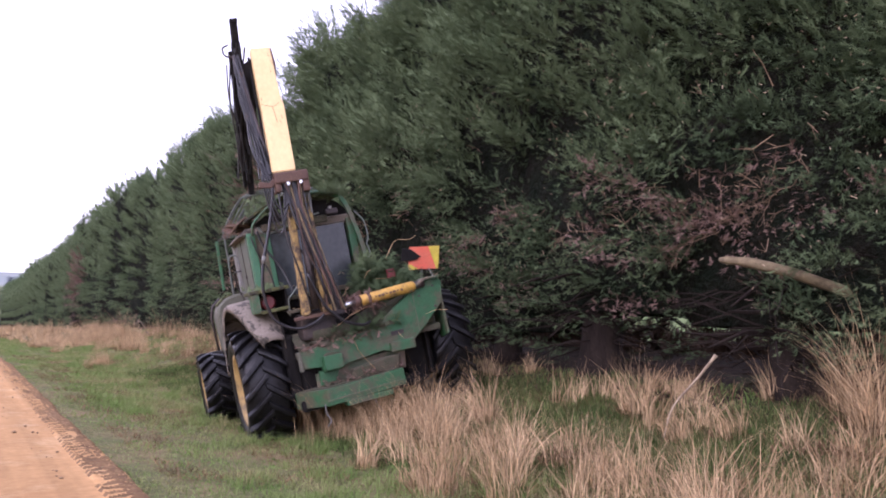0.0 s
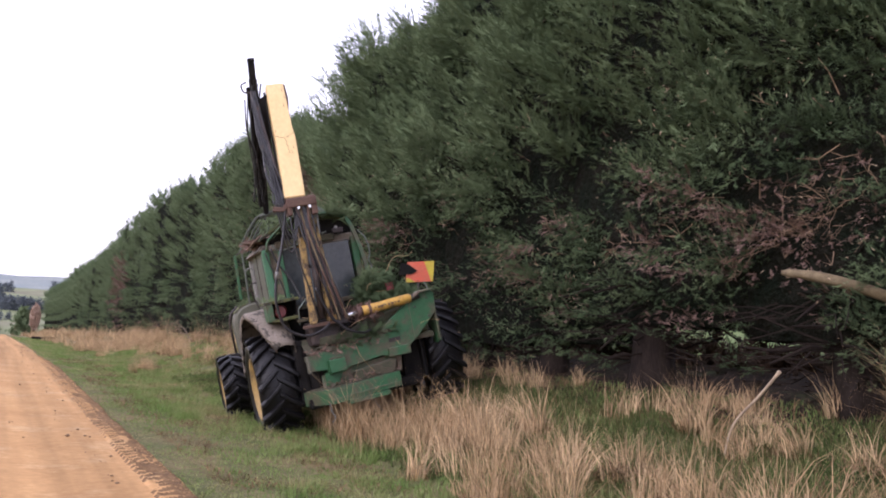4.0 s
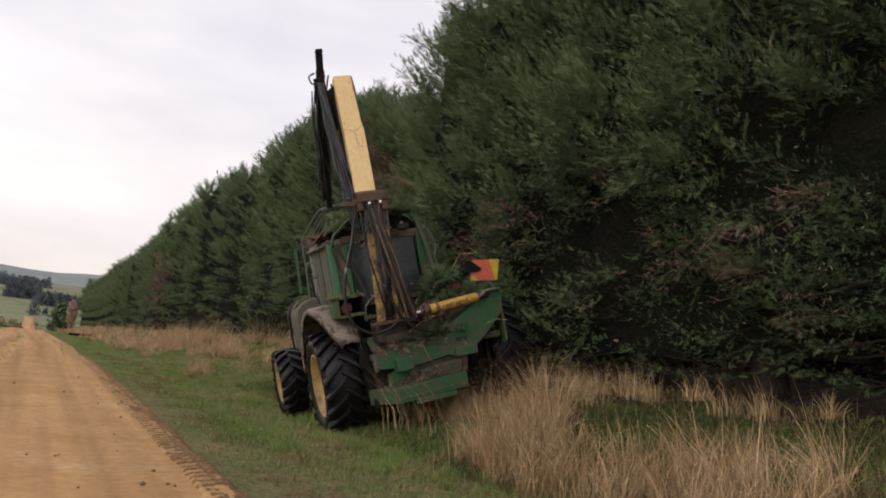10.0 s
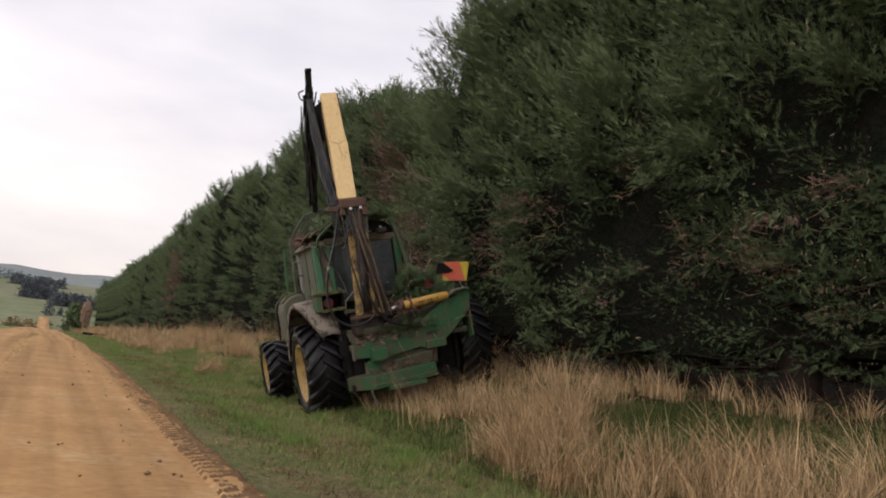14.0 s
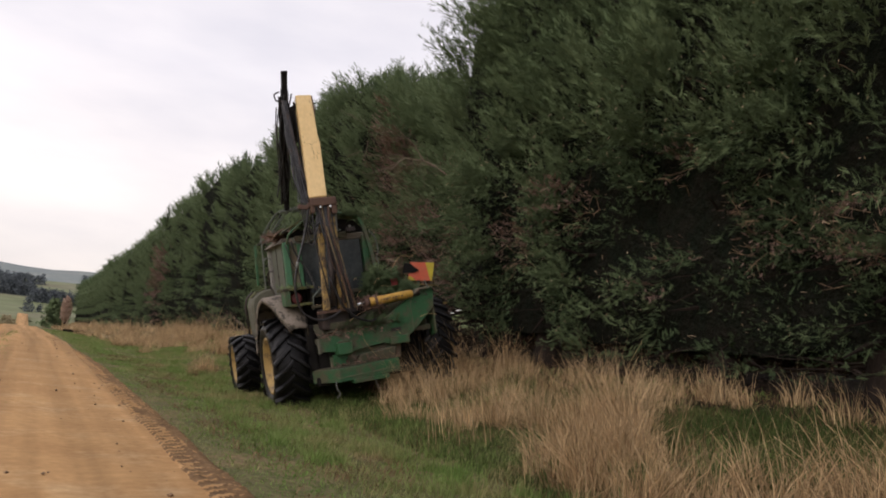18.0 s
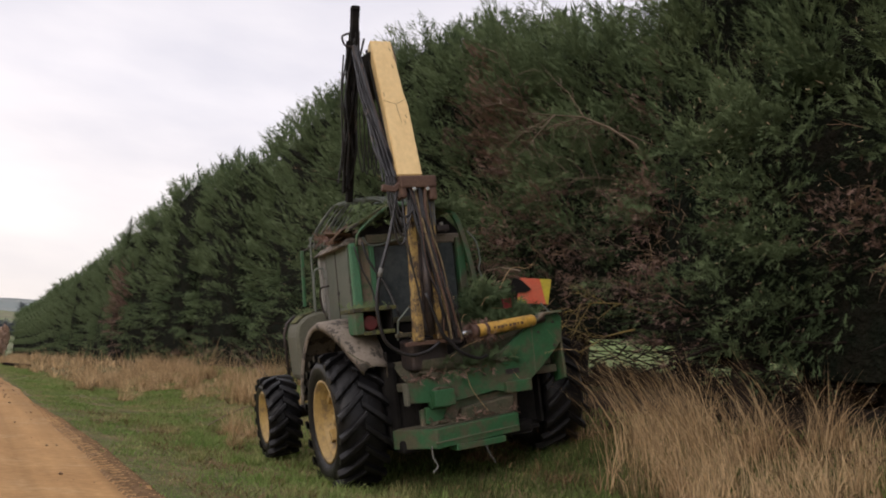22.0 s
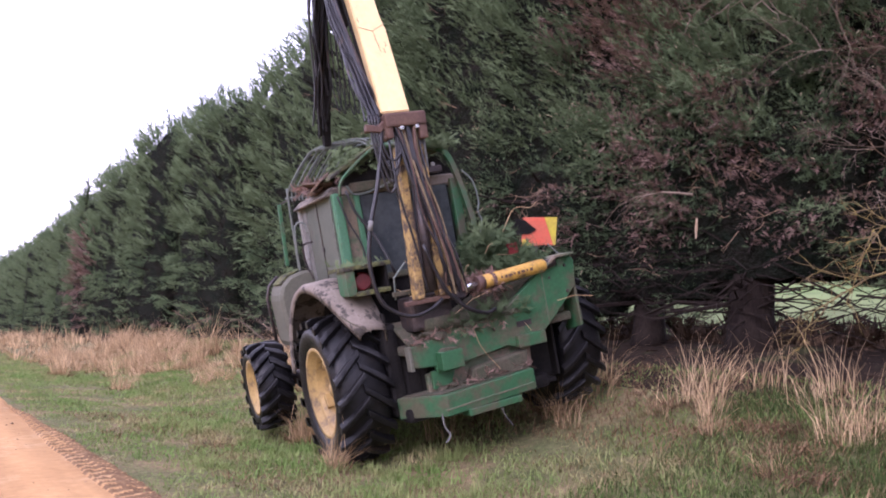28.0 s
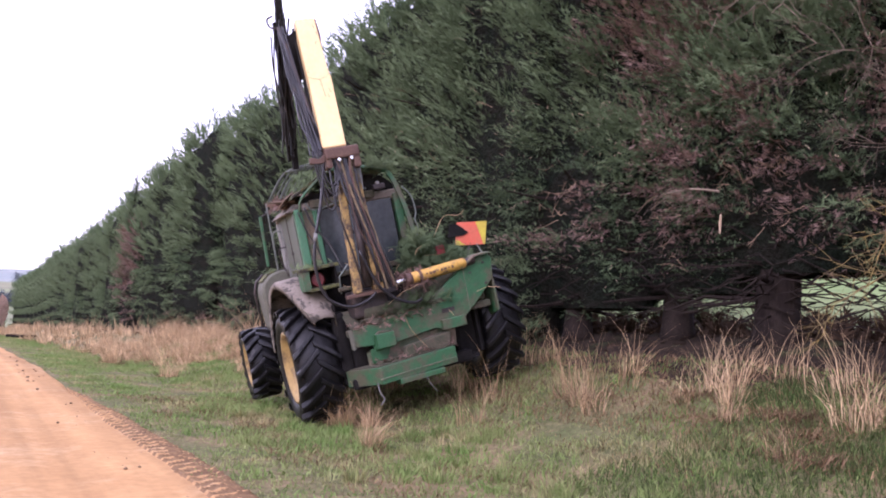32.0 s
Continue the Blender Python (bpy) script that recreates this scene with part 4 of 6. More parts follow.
def grass():
    rng = np.random.default_rng(21)
    tall, thatch, moss = ([], [], [], []), ([], [], [], []), ([], [], [], [])

    def add(store, base, hgt, lean, wid):
        for s, v in zip(store, (base, hgt, lean, wid)):
            s.append(v)

    def tuft(x, y, n, r, h, bend=0.45, wide=1.0):
        """A tussock: upright pale blades in the middle, arching ones round it, a skirt of matted straw and a few seed stalks."""
        z = rise(x, y) - 0.03
        wide *= 1 + max(0, y - 35) * 0.035
        a = rng.random(n) * 6.28
        q = np.sqrt(rng.random(n))
        l0 = rng.normal(0, 0.26, 2) + (-0.10, 0.05)
        add(tall, np.stack([x + r * 0.55 * q * np.cos(a), y + r * 0.55 * q * np.sin(a), np.full(n, z)], 1), h * (0.25 + 0.85 * rng.random(n) ** 1.1),
            np.stack([np.cos(a) * (bend + 0.15) * q + l0[0] + rng.normal(0, 0.34, n), np.sin(a) * (bend + 0.15) * q + l0[1] + rng.normal(0, 0.34, n)], 1),
            (0.0062 if y < 20 else 0.0048) * wide * (0.6 + 0.9 * rng.random(n)))
        m = n // 2
        a = rng.random(m) * 6.28
        add(thatch, np.stack([x + r * 0.6 * np.cos(a), y + r * 0.6 * np.sin(a), np.full(m, z)], 1), h * (0.22 + 0.25 * rng.random(m)),
            np.stack([np.cos(a), np.sin(a)], 1) * (0.9 + 0.9 * rng.random(m))[:, None] + rng.normal(0, 0.3, (m, 2)), 0.0068 * wide * (0.6 + 0.8 * rng.random(m)))
        m = max(1, n // 12)
        add(tall, np.stack([x + rng.normal(0, r * 0.4, m), y + rng.normal(0, r * 0.4, m), np.full(m, z)], 1), h * (1.05 + 0.4 * rng.random(m)),
            rng.normal(0, 0.28, (m, 2)) + l0, np.full(m, 0.0042 * wide))

    def clear(x, y, taken, gap):
        return all((x - p) ** 2 + (y - q) ** 2 > gap * gap for p, q in taken)

    taken = []
    for k in range(5200):
        y = 6.5 + 21 * rng.random() if k < 3400 else 27 + 30 * rng.random()
        x = 3.5 + 5.9 * rng.random()
        if rng.random() < tall_here(x, y) and clear(x, y, taken, 0.33 if y < 24 else 0.3):
            taken.append((x, y))
            h = 0.66 + 0.4 * rng.random() ** 1.5 + 0.55 * noise.noise((x * 1.1, y * 0.9, 0))
            h *= (0.6 if x > 7.4 else 0.75 if x > 6.8 or (x > 6.3 and y < 12.5) else 1.0) if y < 26 else 1.0 if y < 40 else 0.85 + 1.5 * noise.noise((x * 0.7, y * 0.45, 12))
            h *= 0.62 if x < 6.3 and 20.5 < y < 27 else 1.0
            tuft(x, y, 80 if y < 27 else 36 if y < 40 else 60, 0.26 + 0.3 * rng.random(), max(0.35, h), 0.08 + 0.25 * rng.random())
    for k in range(1100):
        y = 57 + 15 * rng.random()
        x = 3.6 + 5.6 * rng.random()
        if rng.random() < tall_here(x, y):
            tuft(x, y, 30, 0.3, max(0.25, 0.45 + 0.35 * rng.random() + 1.1 * noise.noise((x * 0.7, y * 0.4, 12))))
    for k in range(1500):
        y = 72 + 130 * rng.random()
        x = 3.8 + 5.5 * rng.random()
        if rng.random() < tall_here(x, y):
            tuft(x, y, 9, 0.4, 0.5 + 0.9 * rng.random() ** 2, wide=1.8)
    for (x, y, n, r, h) in ((3.72, 34.9, 130, 0.26, 0.7), (8.0, 32.4, 60, 0.3, 1.0), (3.5, 55.0, 200, 0.5, 0.9), (4.0, 48.5, 120, 0.4, 0.7), (7.3, 34.6, 70, 0.4, 0.85), (7.1, 34.1, 40, 0.4, 0.65), (7.9, 33.1, 30, 0.4, 0.8),
                            (4.5, 37.6, 240, 0.38, 0.75), (4.8, 37.1, 120, 0.25, 0.6), (6.7, 30.6, 60, 0.25, 0.45), (7.5, 32.0, 70, 0.25, 0.6), (8.05, 30.3, 60, 0.35, 0.8), (8.6, 27.8, 160, 0.35, 1.35), (8.2, 28.6, 70, 0.3, 0.9), (8.1, 11.2, 150, 0.35, 1.0), (8.6, 7.9, 220, 0.4, 1.5),
                            (9.3, 8.6, 160, 0.4, 1.4), (6.1, 12.2, 120, 0.3, 0.8), (7.6, 9.9, 90, 0.35, 0.6), (7.9, 9.3, 110, 0.4, 0.6), (7.0, 13.6, 160, 0.35, 1.1), (7.2, 19.5, 260, 0.5, 1.3), (7.5, 20.2, 220, 0.5, 1.2), (6.9, 18.8, 200, 0.45, 1.15), (6.5, 18.5, 150, 0.4, 0.95), (6.4, 19.4, 160, 0.4, 1.0)):
        tuft(x, y, n, r, h)

    def arching(x, y, n, h, lx, ly):
        z = rise(x, y)
        add(tall, np.stack([x + rng.normal(0, 0.25, n), y + rng.normal(0, 0.35, n), np.full(n, z)], 1), h * (0.7 + 0.5 * rng.random(n)),
            np.stack([lx + rng.normal(0, 0.15, n), ly + rng.normal(0, 0.15, n)], 1), np.full(n, 0.0055))

    for x, y, n, h in ((7.6, 27.8, 80, 1.6), (8.1, 28.1, 60, 1.7), (7.3, 27.2, 60, 1.4), (7.9, 27.0, 60, 1.5), (7.3, 26.2, 60, 1.4), (8.2, 26.2, 50, 1.5), (6.6, 25.4, 40, 1.2), (5.2, 20.9, 20, 1.3), (4.9, 15.2, 20, 1.3), (5.3, 12.4, 16, 1.3)):
        arching(x, y, n, h, -0.55, 0.25)
    for x, y, n in ((7.9, 33.0, 200), (7.2, 32.3, 160), (8.1, 29.6, 160), (7.4, 34.4, 160), (7.6, 31.2, 420), (7.2, 30.6, 260), (6.45, 30.0, 260), (6.3, 28.2, 120), (7.7, 7.8, 300), (6.3, 10.4, 300)):  # flattened straw
        add(thatch, np.stack([x + rng.normal(0, 0.4, n), y + rng.normal(0, 0.25, n), np.full(n, rise(x, y) + 0.05) + 0.1 * rng.random(n)], 1), 0.12 + 0.12 * rng.random(n), rng.normal(0, 1, (n, 2)) * (2.6, 1.2), np.full(n, 0.007))
    n = 16000  # low brown thatch up to the foot of the hedge
    px, py = 6.4 + 3.2 * rng.random(n), 6.5 + 32 * rng.random(n)
    add(thatch, np.stack([px, py, np.array([rise(u, w) for u, w in zip(px, py)]) - 0.01], 1), 0.08 + 0.24 * rng.random(n) ** 2, rng.normal(0, 0.8, (n, 2)), 0.006 * (0.7 + 0.7 * rng.random(n)))
    n = 26000  # straw lying in the turf
    px, py = 1.6 + 4.5 * rng.random(n), 8 + 34 * rng.random(n)
    ok = np.array([noise.noise((u * 0.9, w * 0.6, 17)) for u, w in zip(px, py)]) + rng.normal(0, 0.12, n) > 0.12
    px, py = px[ok], py[ok]
    n = len(px)
    add(thatch, np.stack([px, py, np.array([rise(u, w) for u, w in zip(px, py)]) + 0.02], 1), 0.06 + 0.10 * rng.random(n), rng.normal(0, 1.6, (n, 2)), 0.006 * (0.7 + 0.7 * rng.random(n)))
    # dark green hummocks of bank grass between the tussocks
    for mx, my, mr in MOSS:
        n = int(1500 * mr)
        a, q = rng.random(n) * 6.28, mr * 1.15 * np.sqrt(rng.random(n))
        px, py = mx + q * np.cos(a), my + q * np.sin(a)
        add(moss, np.stack([px, py, np.array([rise(u, w) for u, w in zip(px, py)]) - 0.01], 1), 0.10 + 0.14 * rng.random(n), rng.normal(0, 0.6, (n, 2)), 0.006 * (0.7 + 0.7 * rng.random(n)))
    n = 46000
    px, py = 4.6 + 4.0 * rng.random(n), 7 + 25 * rng.random(n)
    add(moss, np.stack([px, py, np.array([rise(u, w) for u, w in zip(px, py)]) - 0.01], 1), 0.08 + 0.14 * rng.random(n), rng.normal(0, 0.6, (n, 2)), 0.006 * (0.7 + 0.7 * rng.random(n)))
    for name, store, material, label in (("tall_dry_grass", tall, M_TAN, "tall dry tan grass in tussocks along the bank"), ("matted_straw", thatch, M_THATCH, "matted brown straw round the grass tussocks"),
                                         ("bank_grass", moss, M_BANK, "dark green grass hummocks between dry tussocks")):
        v, f = blades(3 if store is tall else 2, rng, *[np.concatenate(s) for s in store])
        tagged(raw(name, v, f, material), label, "grass", kind="stuff")
    # short turf
    n = 190000
    u = rng.random(n)
    y = 6 + 56 * u ** 1.25
    x = 0.75 + 8.9 * rng.random(n) ** 1.15
    mid, beyond = rng.random(n) < 0.012, rng.random(n) < 0.12
    x = np.where(mid, -1.55 + rng.normal(0, 0.16, n), np.where(beyond, 0.8 + 4.2 * rng.random(n), x))
    y = np.where(mid, 18 + 60 * rng.random(n), np.where(beyond, 60 + 75 * rng.random(n), y))
    near = np.array([rise(a, b) for a, b in zip(x, y)])
    edge = np.array([0.95 + 0.3 * noise.noise((b * 0.8, 0, 4)) + 0.2 * noise.noise((b * 3.1, 0, 4)) for b in y])
    keep = (x > edge) | (rng.random(n) < 0.03) | mid
    x, y, near = x[keep], y[keep], near[keep]
    n = len(x)
    patch = np.array([noise.noise((a * 0.5, b * 0.4, 6)) + 0.6 * noise.noise((a * 1.7, b * 1.3, 16)) for a, b in zip(x, y)])
    h = (0.045 + 0.065 * rng.random(n)) * (1.1 + 1.1 * patch) * np.clip(0.45 + (x - 0.9) * 0.35, 0.45, 1.3)
    base, height, lean = [np.stack([x, y, near - 0.01], 1)], [np.maximum(h, 0.025)], [rng.normal(0, 0.8, (n, 2))]
    for k in range(620):  # rough green tufts in the turf
        tx, ty = 2.2 + 3.4 * rng.random() ** 0.8, 7 + 34 * rng.random() ** 1.3
        if noise.noise((tx * 0.6, ty * 0.45, 26)) < -0.05:
            continue
        m, r = 55, 0.10 + 0.16 * rng.random()
        a, q = rng.random(m) * 6.28, np.sqrt(rng.random(m))
        base.append(np.stack([tx + r * q * np.cos(a), ty + r * q * np.sin(a), np.full(m, rise(tx, ty) - 0.01)], 1))
        height.append((0.11 + 0.15 * rng.random()) * (0.5 + 0.7 * rng.random(m)))
        lean.append(np.stack([np.cos(a), np.sin(a)], 1) * q[:, None] * 0.7 + rng.normal(0, 0.3, (m, 2)))
    base, height, lean = np.concatenate(base), np.concatenate(height), np.concatenate(lean)
    v, f = blades(2, rng, base, height, lean, 0.006 * (0.7 + 0.7 * rng.random(len(base))) * (1 + np.maximum(0, base[:, 1] - 18) * 0.03))
    tagged(raw("short_turf", v, f, M_TURF), "short green turf with straw patches on the verge", "grass", kind="stuff")


# ---- distance ----
def distance():
    def pasture_z(x, y):
        t = (y - 290) / 450
        return 36 * max(0.0, t) ** 1.25 * (1.0 + 0.15 * noise.noise(((x + 900) * 6.0 / 1600 + 2.3, t * 1.3, 2.3))) - 9

    def hill(name, material, x0, x1, y0, y1, height, seed, label, rough, bumps, nx=60, ny=14):
        v = []
        for j in range(ny + 1):
            t = j / ny
            for i in range(nx + 1):
                x, y = x0 + (x1 - x0) * i / nx, y0 + (y1 - y0) * t
                e = min(1, 4 * i / nx, 4 * (1 - i / nx))
                z = height * t ** 1.25 * (1.0 + rough * noise.noise(((x - x0) * bumps / (x1 - x0) + seed, t * 1.3, seed))) * e if j < ny else -8
                v.append((x, y, z - 9))
        f = [(j * (nx + 1) + i, j * (nx + 1) + i + 1, (j + 1) * (nx + 1) + i + 1, (j + 1) * (nx + 1) + i) for j in range(ny) for i in range(nx)]
        return tagged(smooth(raw(name, v, f, material)), label, "hill", kind="structure")

    hill("backdrop_pasture", M_FIELD, -900, 700, 290, 740, 36, 2.3, "pale green pasture slope rising beyond the road", 0.15, 6.0)
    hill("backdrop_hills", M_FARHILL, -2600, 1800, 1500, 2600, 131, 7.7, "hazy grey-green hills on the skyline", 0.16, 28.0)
    rng = np.random.default_rng(8)
    shape = spray_shape(rng, 4, 0.2)

    def wood(name, x0, x1, y, z, h, n, label, material=M_FARTREE, deep=6.0, thick=1.0):
        """A belt of trees: crowns of small leaf clumps side by side, with an uneven top."""
        m = max(8, int(2.0 * thick * (x1 - x0) / (h * 0.16)))
        cx, cy, ch = rng.uniform(x0, x1, m), y + rng.normal(0, deep, m), h * (0.7 + 0.45 * rng.random(m))
        k = rng.integers(0, m, n)
        q = rng.random(n)
        wide = h * 0.34 * np.sqrt(1.02 - q)
        p = np.stack([cx[k] + rng.normal(0, 0.6, n) * wide, cy[k] + rng.normal(0, 0.6, n) * wide, (z if z is not None else np.array([pasture_z(u, w) - 0.4 for u, w in zip(cx, cy)])[k]) + ch[k] * q], 1)
        w, f = scatter(shape, p, rng.normal(0, 1, (n, 3)) + (0, 0, 0.6), h * (0.07 + 0.10 * rng.random(n)), rng, 1.0)
        tagged(raw(name, w, f, material), label, "trees", kind="stuff")

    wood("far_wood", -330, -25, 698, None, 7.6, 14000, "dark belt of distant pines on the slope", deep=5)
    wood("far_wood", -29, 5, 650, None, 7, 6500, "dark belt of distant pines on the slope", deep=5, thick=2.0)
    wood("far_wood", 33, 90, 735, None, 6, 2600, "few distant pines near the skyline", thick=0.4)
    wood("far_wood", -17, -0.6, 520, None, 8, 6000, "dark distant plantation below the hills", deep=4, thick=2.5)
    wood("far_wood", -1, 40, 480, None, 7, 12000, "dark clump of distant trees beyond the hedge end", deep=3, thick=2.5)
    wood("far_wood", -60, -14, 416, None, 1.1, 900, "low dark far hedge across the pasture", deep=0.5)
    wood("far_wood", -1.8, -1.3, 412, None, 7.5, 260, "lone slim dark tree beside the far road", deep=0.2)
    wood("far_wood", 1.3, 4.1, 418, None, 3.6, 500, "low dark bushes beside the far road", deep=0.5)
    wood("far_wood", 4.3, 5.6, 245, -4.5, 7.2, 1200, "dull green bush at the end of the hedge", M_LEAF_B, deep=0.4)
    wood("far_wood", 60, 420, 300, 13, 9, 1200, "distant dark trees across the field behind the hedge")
    wood("roadside_scrub", -12, -4.3, 262, -6.4, 4.2, 3600, "pale tan scrub beside the far road", M_SCRUB, 0.8)
    wood("roadside_scrub", 1.6, 9, 258, -6.0, 4.6, 3600, "pale tan scrub beside the far road", M_SCRUB, 0.8)
    # road climbing the far slope
    v, f = [], []
    for j, (y, x, z, w) in enumerate(((276, -1.5, -7.2, 1.9), (310, -2.2, -5.6, 1.9), (345, -2.7, -3.9, 1.9), (385, -3.0, -2.3, 1.9))):
        v += [(x - w, y, z), (x + w, y, z), (x + w, y, z - 1.5), (x - w, y, z - 1.5)]
        if j:
            b = 4 * j
            f += [(b - 4, b - 3, b + 1, b), (b - 3, b - 2, b + 2, b + 1), (b - 1, b - 4, b, b + 3)]
    tagged(raw("far_road", v, f, M_ROAD), "pale gravel road climbing the far slope", "road", kind="structure")
    # leafless brown tree and a low rail at the end of the hedge
    t = empty("brown_tree", pose(7.5, 237, rise(7.5, 237)))
    part("trunk", tube([(0, 0, 0), (0.1, 0, 2.5), (0, 0.1, 5)], [0.3, 0.22, 0.1], 7), M_BARK, t)
    n = 5200
    p = rng.normal(0, 1, (n, 3))
    p *= (rng.random(n) ** 0.4 / np.linalg.norm(p, axis=1))[:, None]
    p = p * (1.15, 1.15, 3.1) * (1 + 0.12 * rng.random((n, 1))) + (0, 0, 5.3)
    w, f = scatter(shape, p, rng.normal(0, 0.6, (n, 3)) + (0, 0, 0.8), 0.25 + 0.3 * rng.random(n), rng, 1.0)
    raw("crown", w, f, M_BROWNTREE, t)
    log = part("fallen_log", tube([(0, 0, 0.25), (1.2, 0.3, 0.22), (2.6, 0.2, 0.3)], [0.14, 0.16, 0.12], 7), M_BARK)
    log.matrix_world = pose(2.9, 112, rise(2.9, 112) + 0.05)
    tagged(log, "dark fallen log at the end of the verge", "log")
    tagged(t, "small brown winter tree beyond the end of the hedge", "tree")


def litter():
    """Brown needle litter and dead twigs on the shaded ground under the hedge."""
    rng = np.random.default_rng(31)
    n = 9000
    y = 4 + 60 * rng.random(n) ** 1.1
    x = 8.3 + 4.2 * rng.random(n)
    z = np.array([rise(a, c) for a, c in zip(x, y)]) + 0.015
    v, f = scatter(spray_shape(rng, 2, 0.05), np.stack([x, y, z], 1), rng.normal(0, 1, (n, 3)) * (1, 1, 0.15), 0.12 + 0.16 * rng.random(n), rng, 0.3)
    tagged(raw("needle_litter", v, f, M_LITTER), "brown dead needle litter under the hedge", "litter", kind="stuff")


ground()
road()
distance()
litter()
understory()
hedge()
dead_limbs()
grass()


# ---- the hedge-cutting tractor ----
REAR_Y, FRONT_Y, REAR_R, FRONT_R = 0.35, 2.95, 1.04, 0.72
REAR_Z, FRONT_Z = 0.93, 0.88
tractor = empty("tractor", pose(5.31, 15.72, 0.22, 0, -15, -10))


def tyre_mesh(radius, rim, width):
    """A lugged farm tyre round the x axis: carcass and slanting bars."""
    h = width / 2
    bm = lathe([(-h * 0.80, rim), (-h * 0.98, rim + (radius - rim) * 0.45), (-h * 0.92, radius - 0.15), (-h * 0.7, radius - 0.08), (0, radius - 0.06),
                (h * 0.7, radius - 0.08), (h * 0.92, radius - 0.15), (h * 0.98, rim + (radius - rim) * 0.45), (h * 0.80, rim), (0, rim - 0.02)], 48, True)
    bmesh.ops.recalc_face_normals(bm, faces=bm.faces[:])
    return bm


def lug_mesh(radius, width, s, flip):
    """One slanting tread bar of a farm tyre, from the middle to the shoulder on side s."""
    h = width / 2
    bm = bmesh.new()
    rows = []
    half = 0.042 / radius * 1.15
    for i in range(5):
        u = i / 4
        x, a, r = s * h * (1.0 * u - 0.06 * (1 - u)), flip * 0.34 * u, radius - 0.012 - 0.108 * max(0, u - 0.75)
        rows.append([bm.verts.new((x, (r + dr) * math.sin(a + da), (r + dr) * math.cos(a + da))) for da, dr in ((-half * 1.45, -0.075), (-half, 0.008), (-half * 0.6, 0.014), (half * 0.6, 0.014), (half, 0.008), (half * 1.45, -0.075))])
    for r0, r1 in zip(rows, rows[1:]):
        for i in range(5):
            bm.faces.new((r0[i], r0[i + 1], r1[i + 1], r1[i]))
    bm.faces.new(rows[0])
    bm.faces.new(rows[-1])
    bmesh.ops.recalc_face_normals(bm, faces=bm.faces[:])
    return bm


def wheel(x, y, radius, rim, width, lugs, side):
    """side -1: left. The dished disc faces outwards."""
    o = side
    h = width / 2
    prof = [(h * 0.80, rim + 0.03), (h * 0.86, rim + 0.035), (h * 0.84, rim - 0.015), (h * 0.62, rim - 0.05), (h * 0.60, rim - 0.075), (h * 0.56, rim - 0.11), (-h * 0.02, rim - 0.13), (-h * 0.08, rim * 0.70), (h * 0.12, rim * 0.64), (h * 0.14, rim * 0.44),
            (-h * 0.06, rim * 0.38), (-h * 0.04, rim * 0.26), (h * 0.36, rim * 0.22), (h * 0.38, rim * 0.15), (h * 0.46, rim * 0.14), (h * 0.46, 0.001)]
    bm = lathe([(o * a, r) for a, r in prof], 40)
    lathe([(-o * h * 0.80, rim + 0.03), (-o * h * 0.84, rim - 0.02), (0, rim - 0.07), (o * h * 0.3, rim - 0.06)], 40, bm=bm)
    bmesh.ops.recalc_face_normals(bm, faces=bm.faces[:])
    w = part("wheel", bm, M_RIM, tractor, "yellow dished wheel rim")
    w.matrix_basis = pose(x, y, REAR_Z if radius == REAR_R else FRONT_Z)
    for s in (-1, 1):
        first = part("tread_lug", lug_mesh(radius, width, s, -1), M_TYRE, w)
        for k in range(lugs):
            turn = Matrix.Rotation(-2 * math.pi * (k + 0.25 * s) / lugs, 4, "X")
            if k == 0:
                first.matrix_basis = turn
                continue
            lug = new("tread_lug", first.data)
            lug.parent = w
            lug.matrix_basis = turn
    bm = tyre_mesh(radius, rim, width)
    part("tyre", bm, M_TYRE, w, "worn black lugged farm tyre")
    for k in range(8):
        a = 2 * math.pi * k / 8
        part("bolt", tube([(o * h * 0.2, rim * 0.29 * math.cos(a), rim * 0.29 * math.sin(a)), (o * h * 0.36, rim * 0.29 * math.cos(a), rim * 0.29 * math.sin(a))], 0.022, 6), M_RIM, w)
    for k in range(4):
        a = 2 * math.pi * (k + 0.5) / 4
        c, s = math.cos(a), math.sin(a)
        b2 = box(-0.05, 0.05, -0.10, 0.10, -0.045, 0.045, 0.01)
        bmesh.ops.transform(b2, matrix=Matrix.Translation((o * h * 0.32, rim * 0.70 * c, rim * 0.70 * s)) @ Matrix.Rotation(a - math.pi / 2, 4, "X"), verts=b2.verts)
        part("rim_lug", b2, M_RIM, w)
    return w


WHEELS = [(wheel(x, REAR_Y, REAR_R, 0.60, 0.78, 20, s), x, REAR_Y, REAR_R, REAR_Z) for s, x in ((-1, -1.18), (1, 2.25))]
WHEELS += [(wheel(x, FRONT_Y, FRONT_R, 0.43, 0.58, 17, s), x, FRONT_Y, FRONT_R, FRONT_Z) for s, x in ((-1, -1.68), (1, 2.1))]


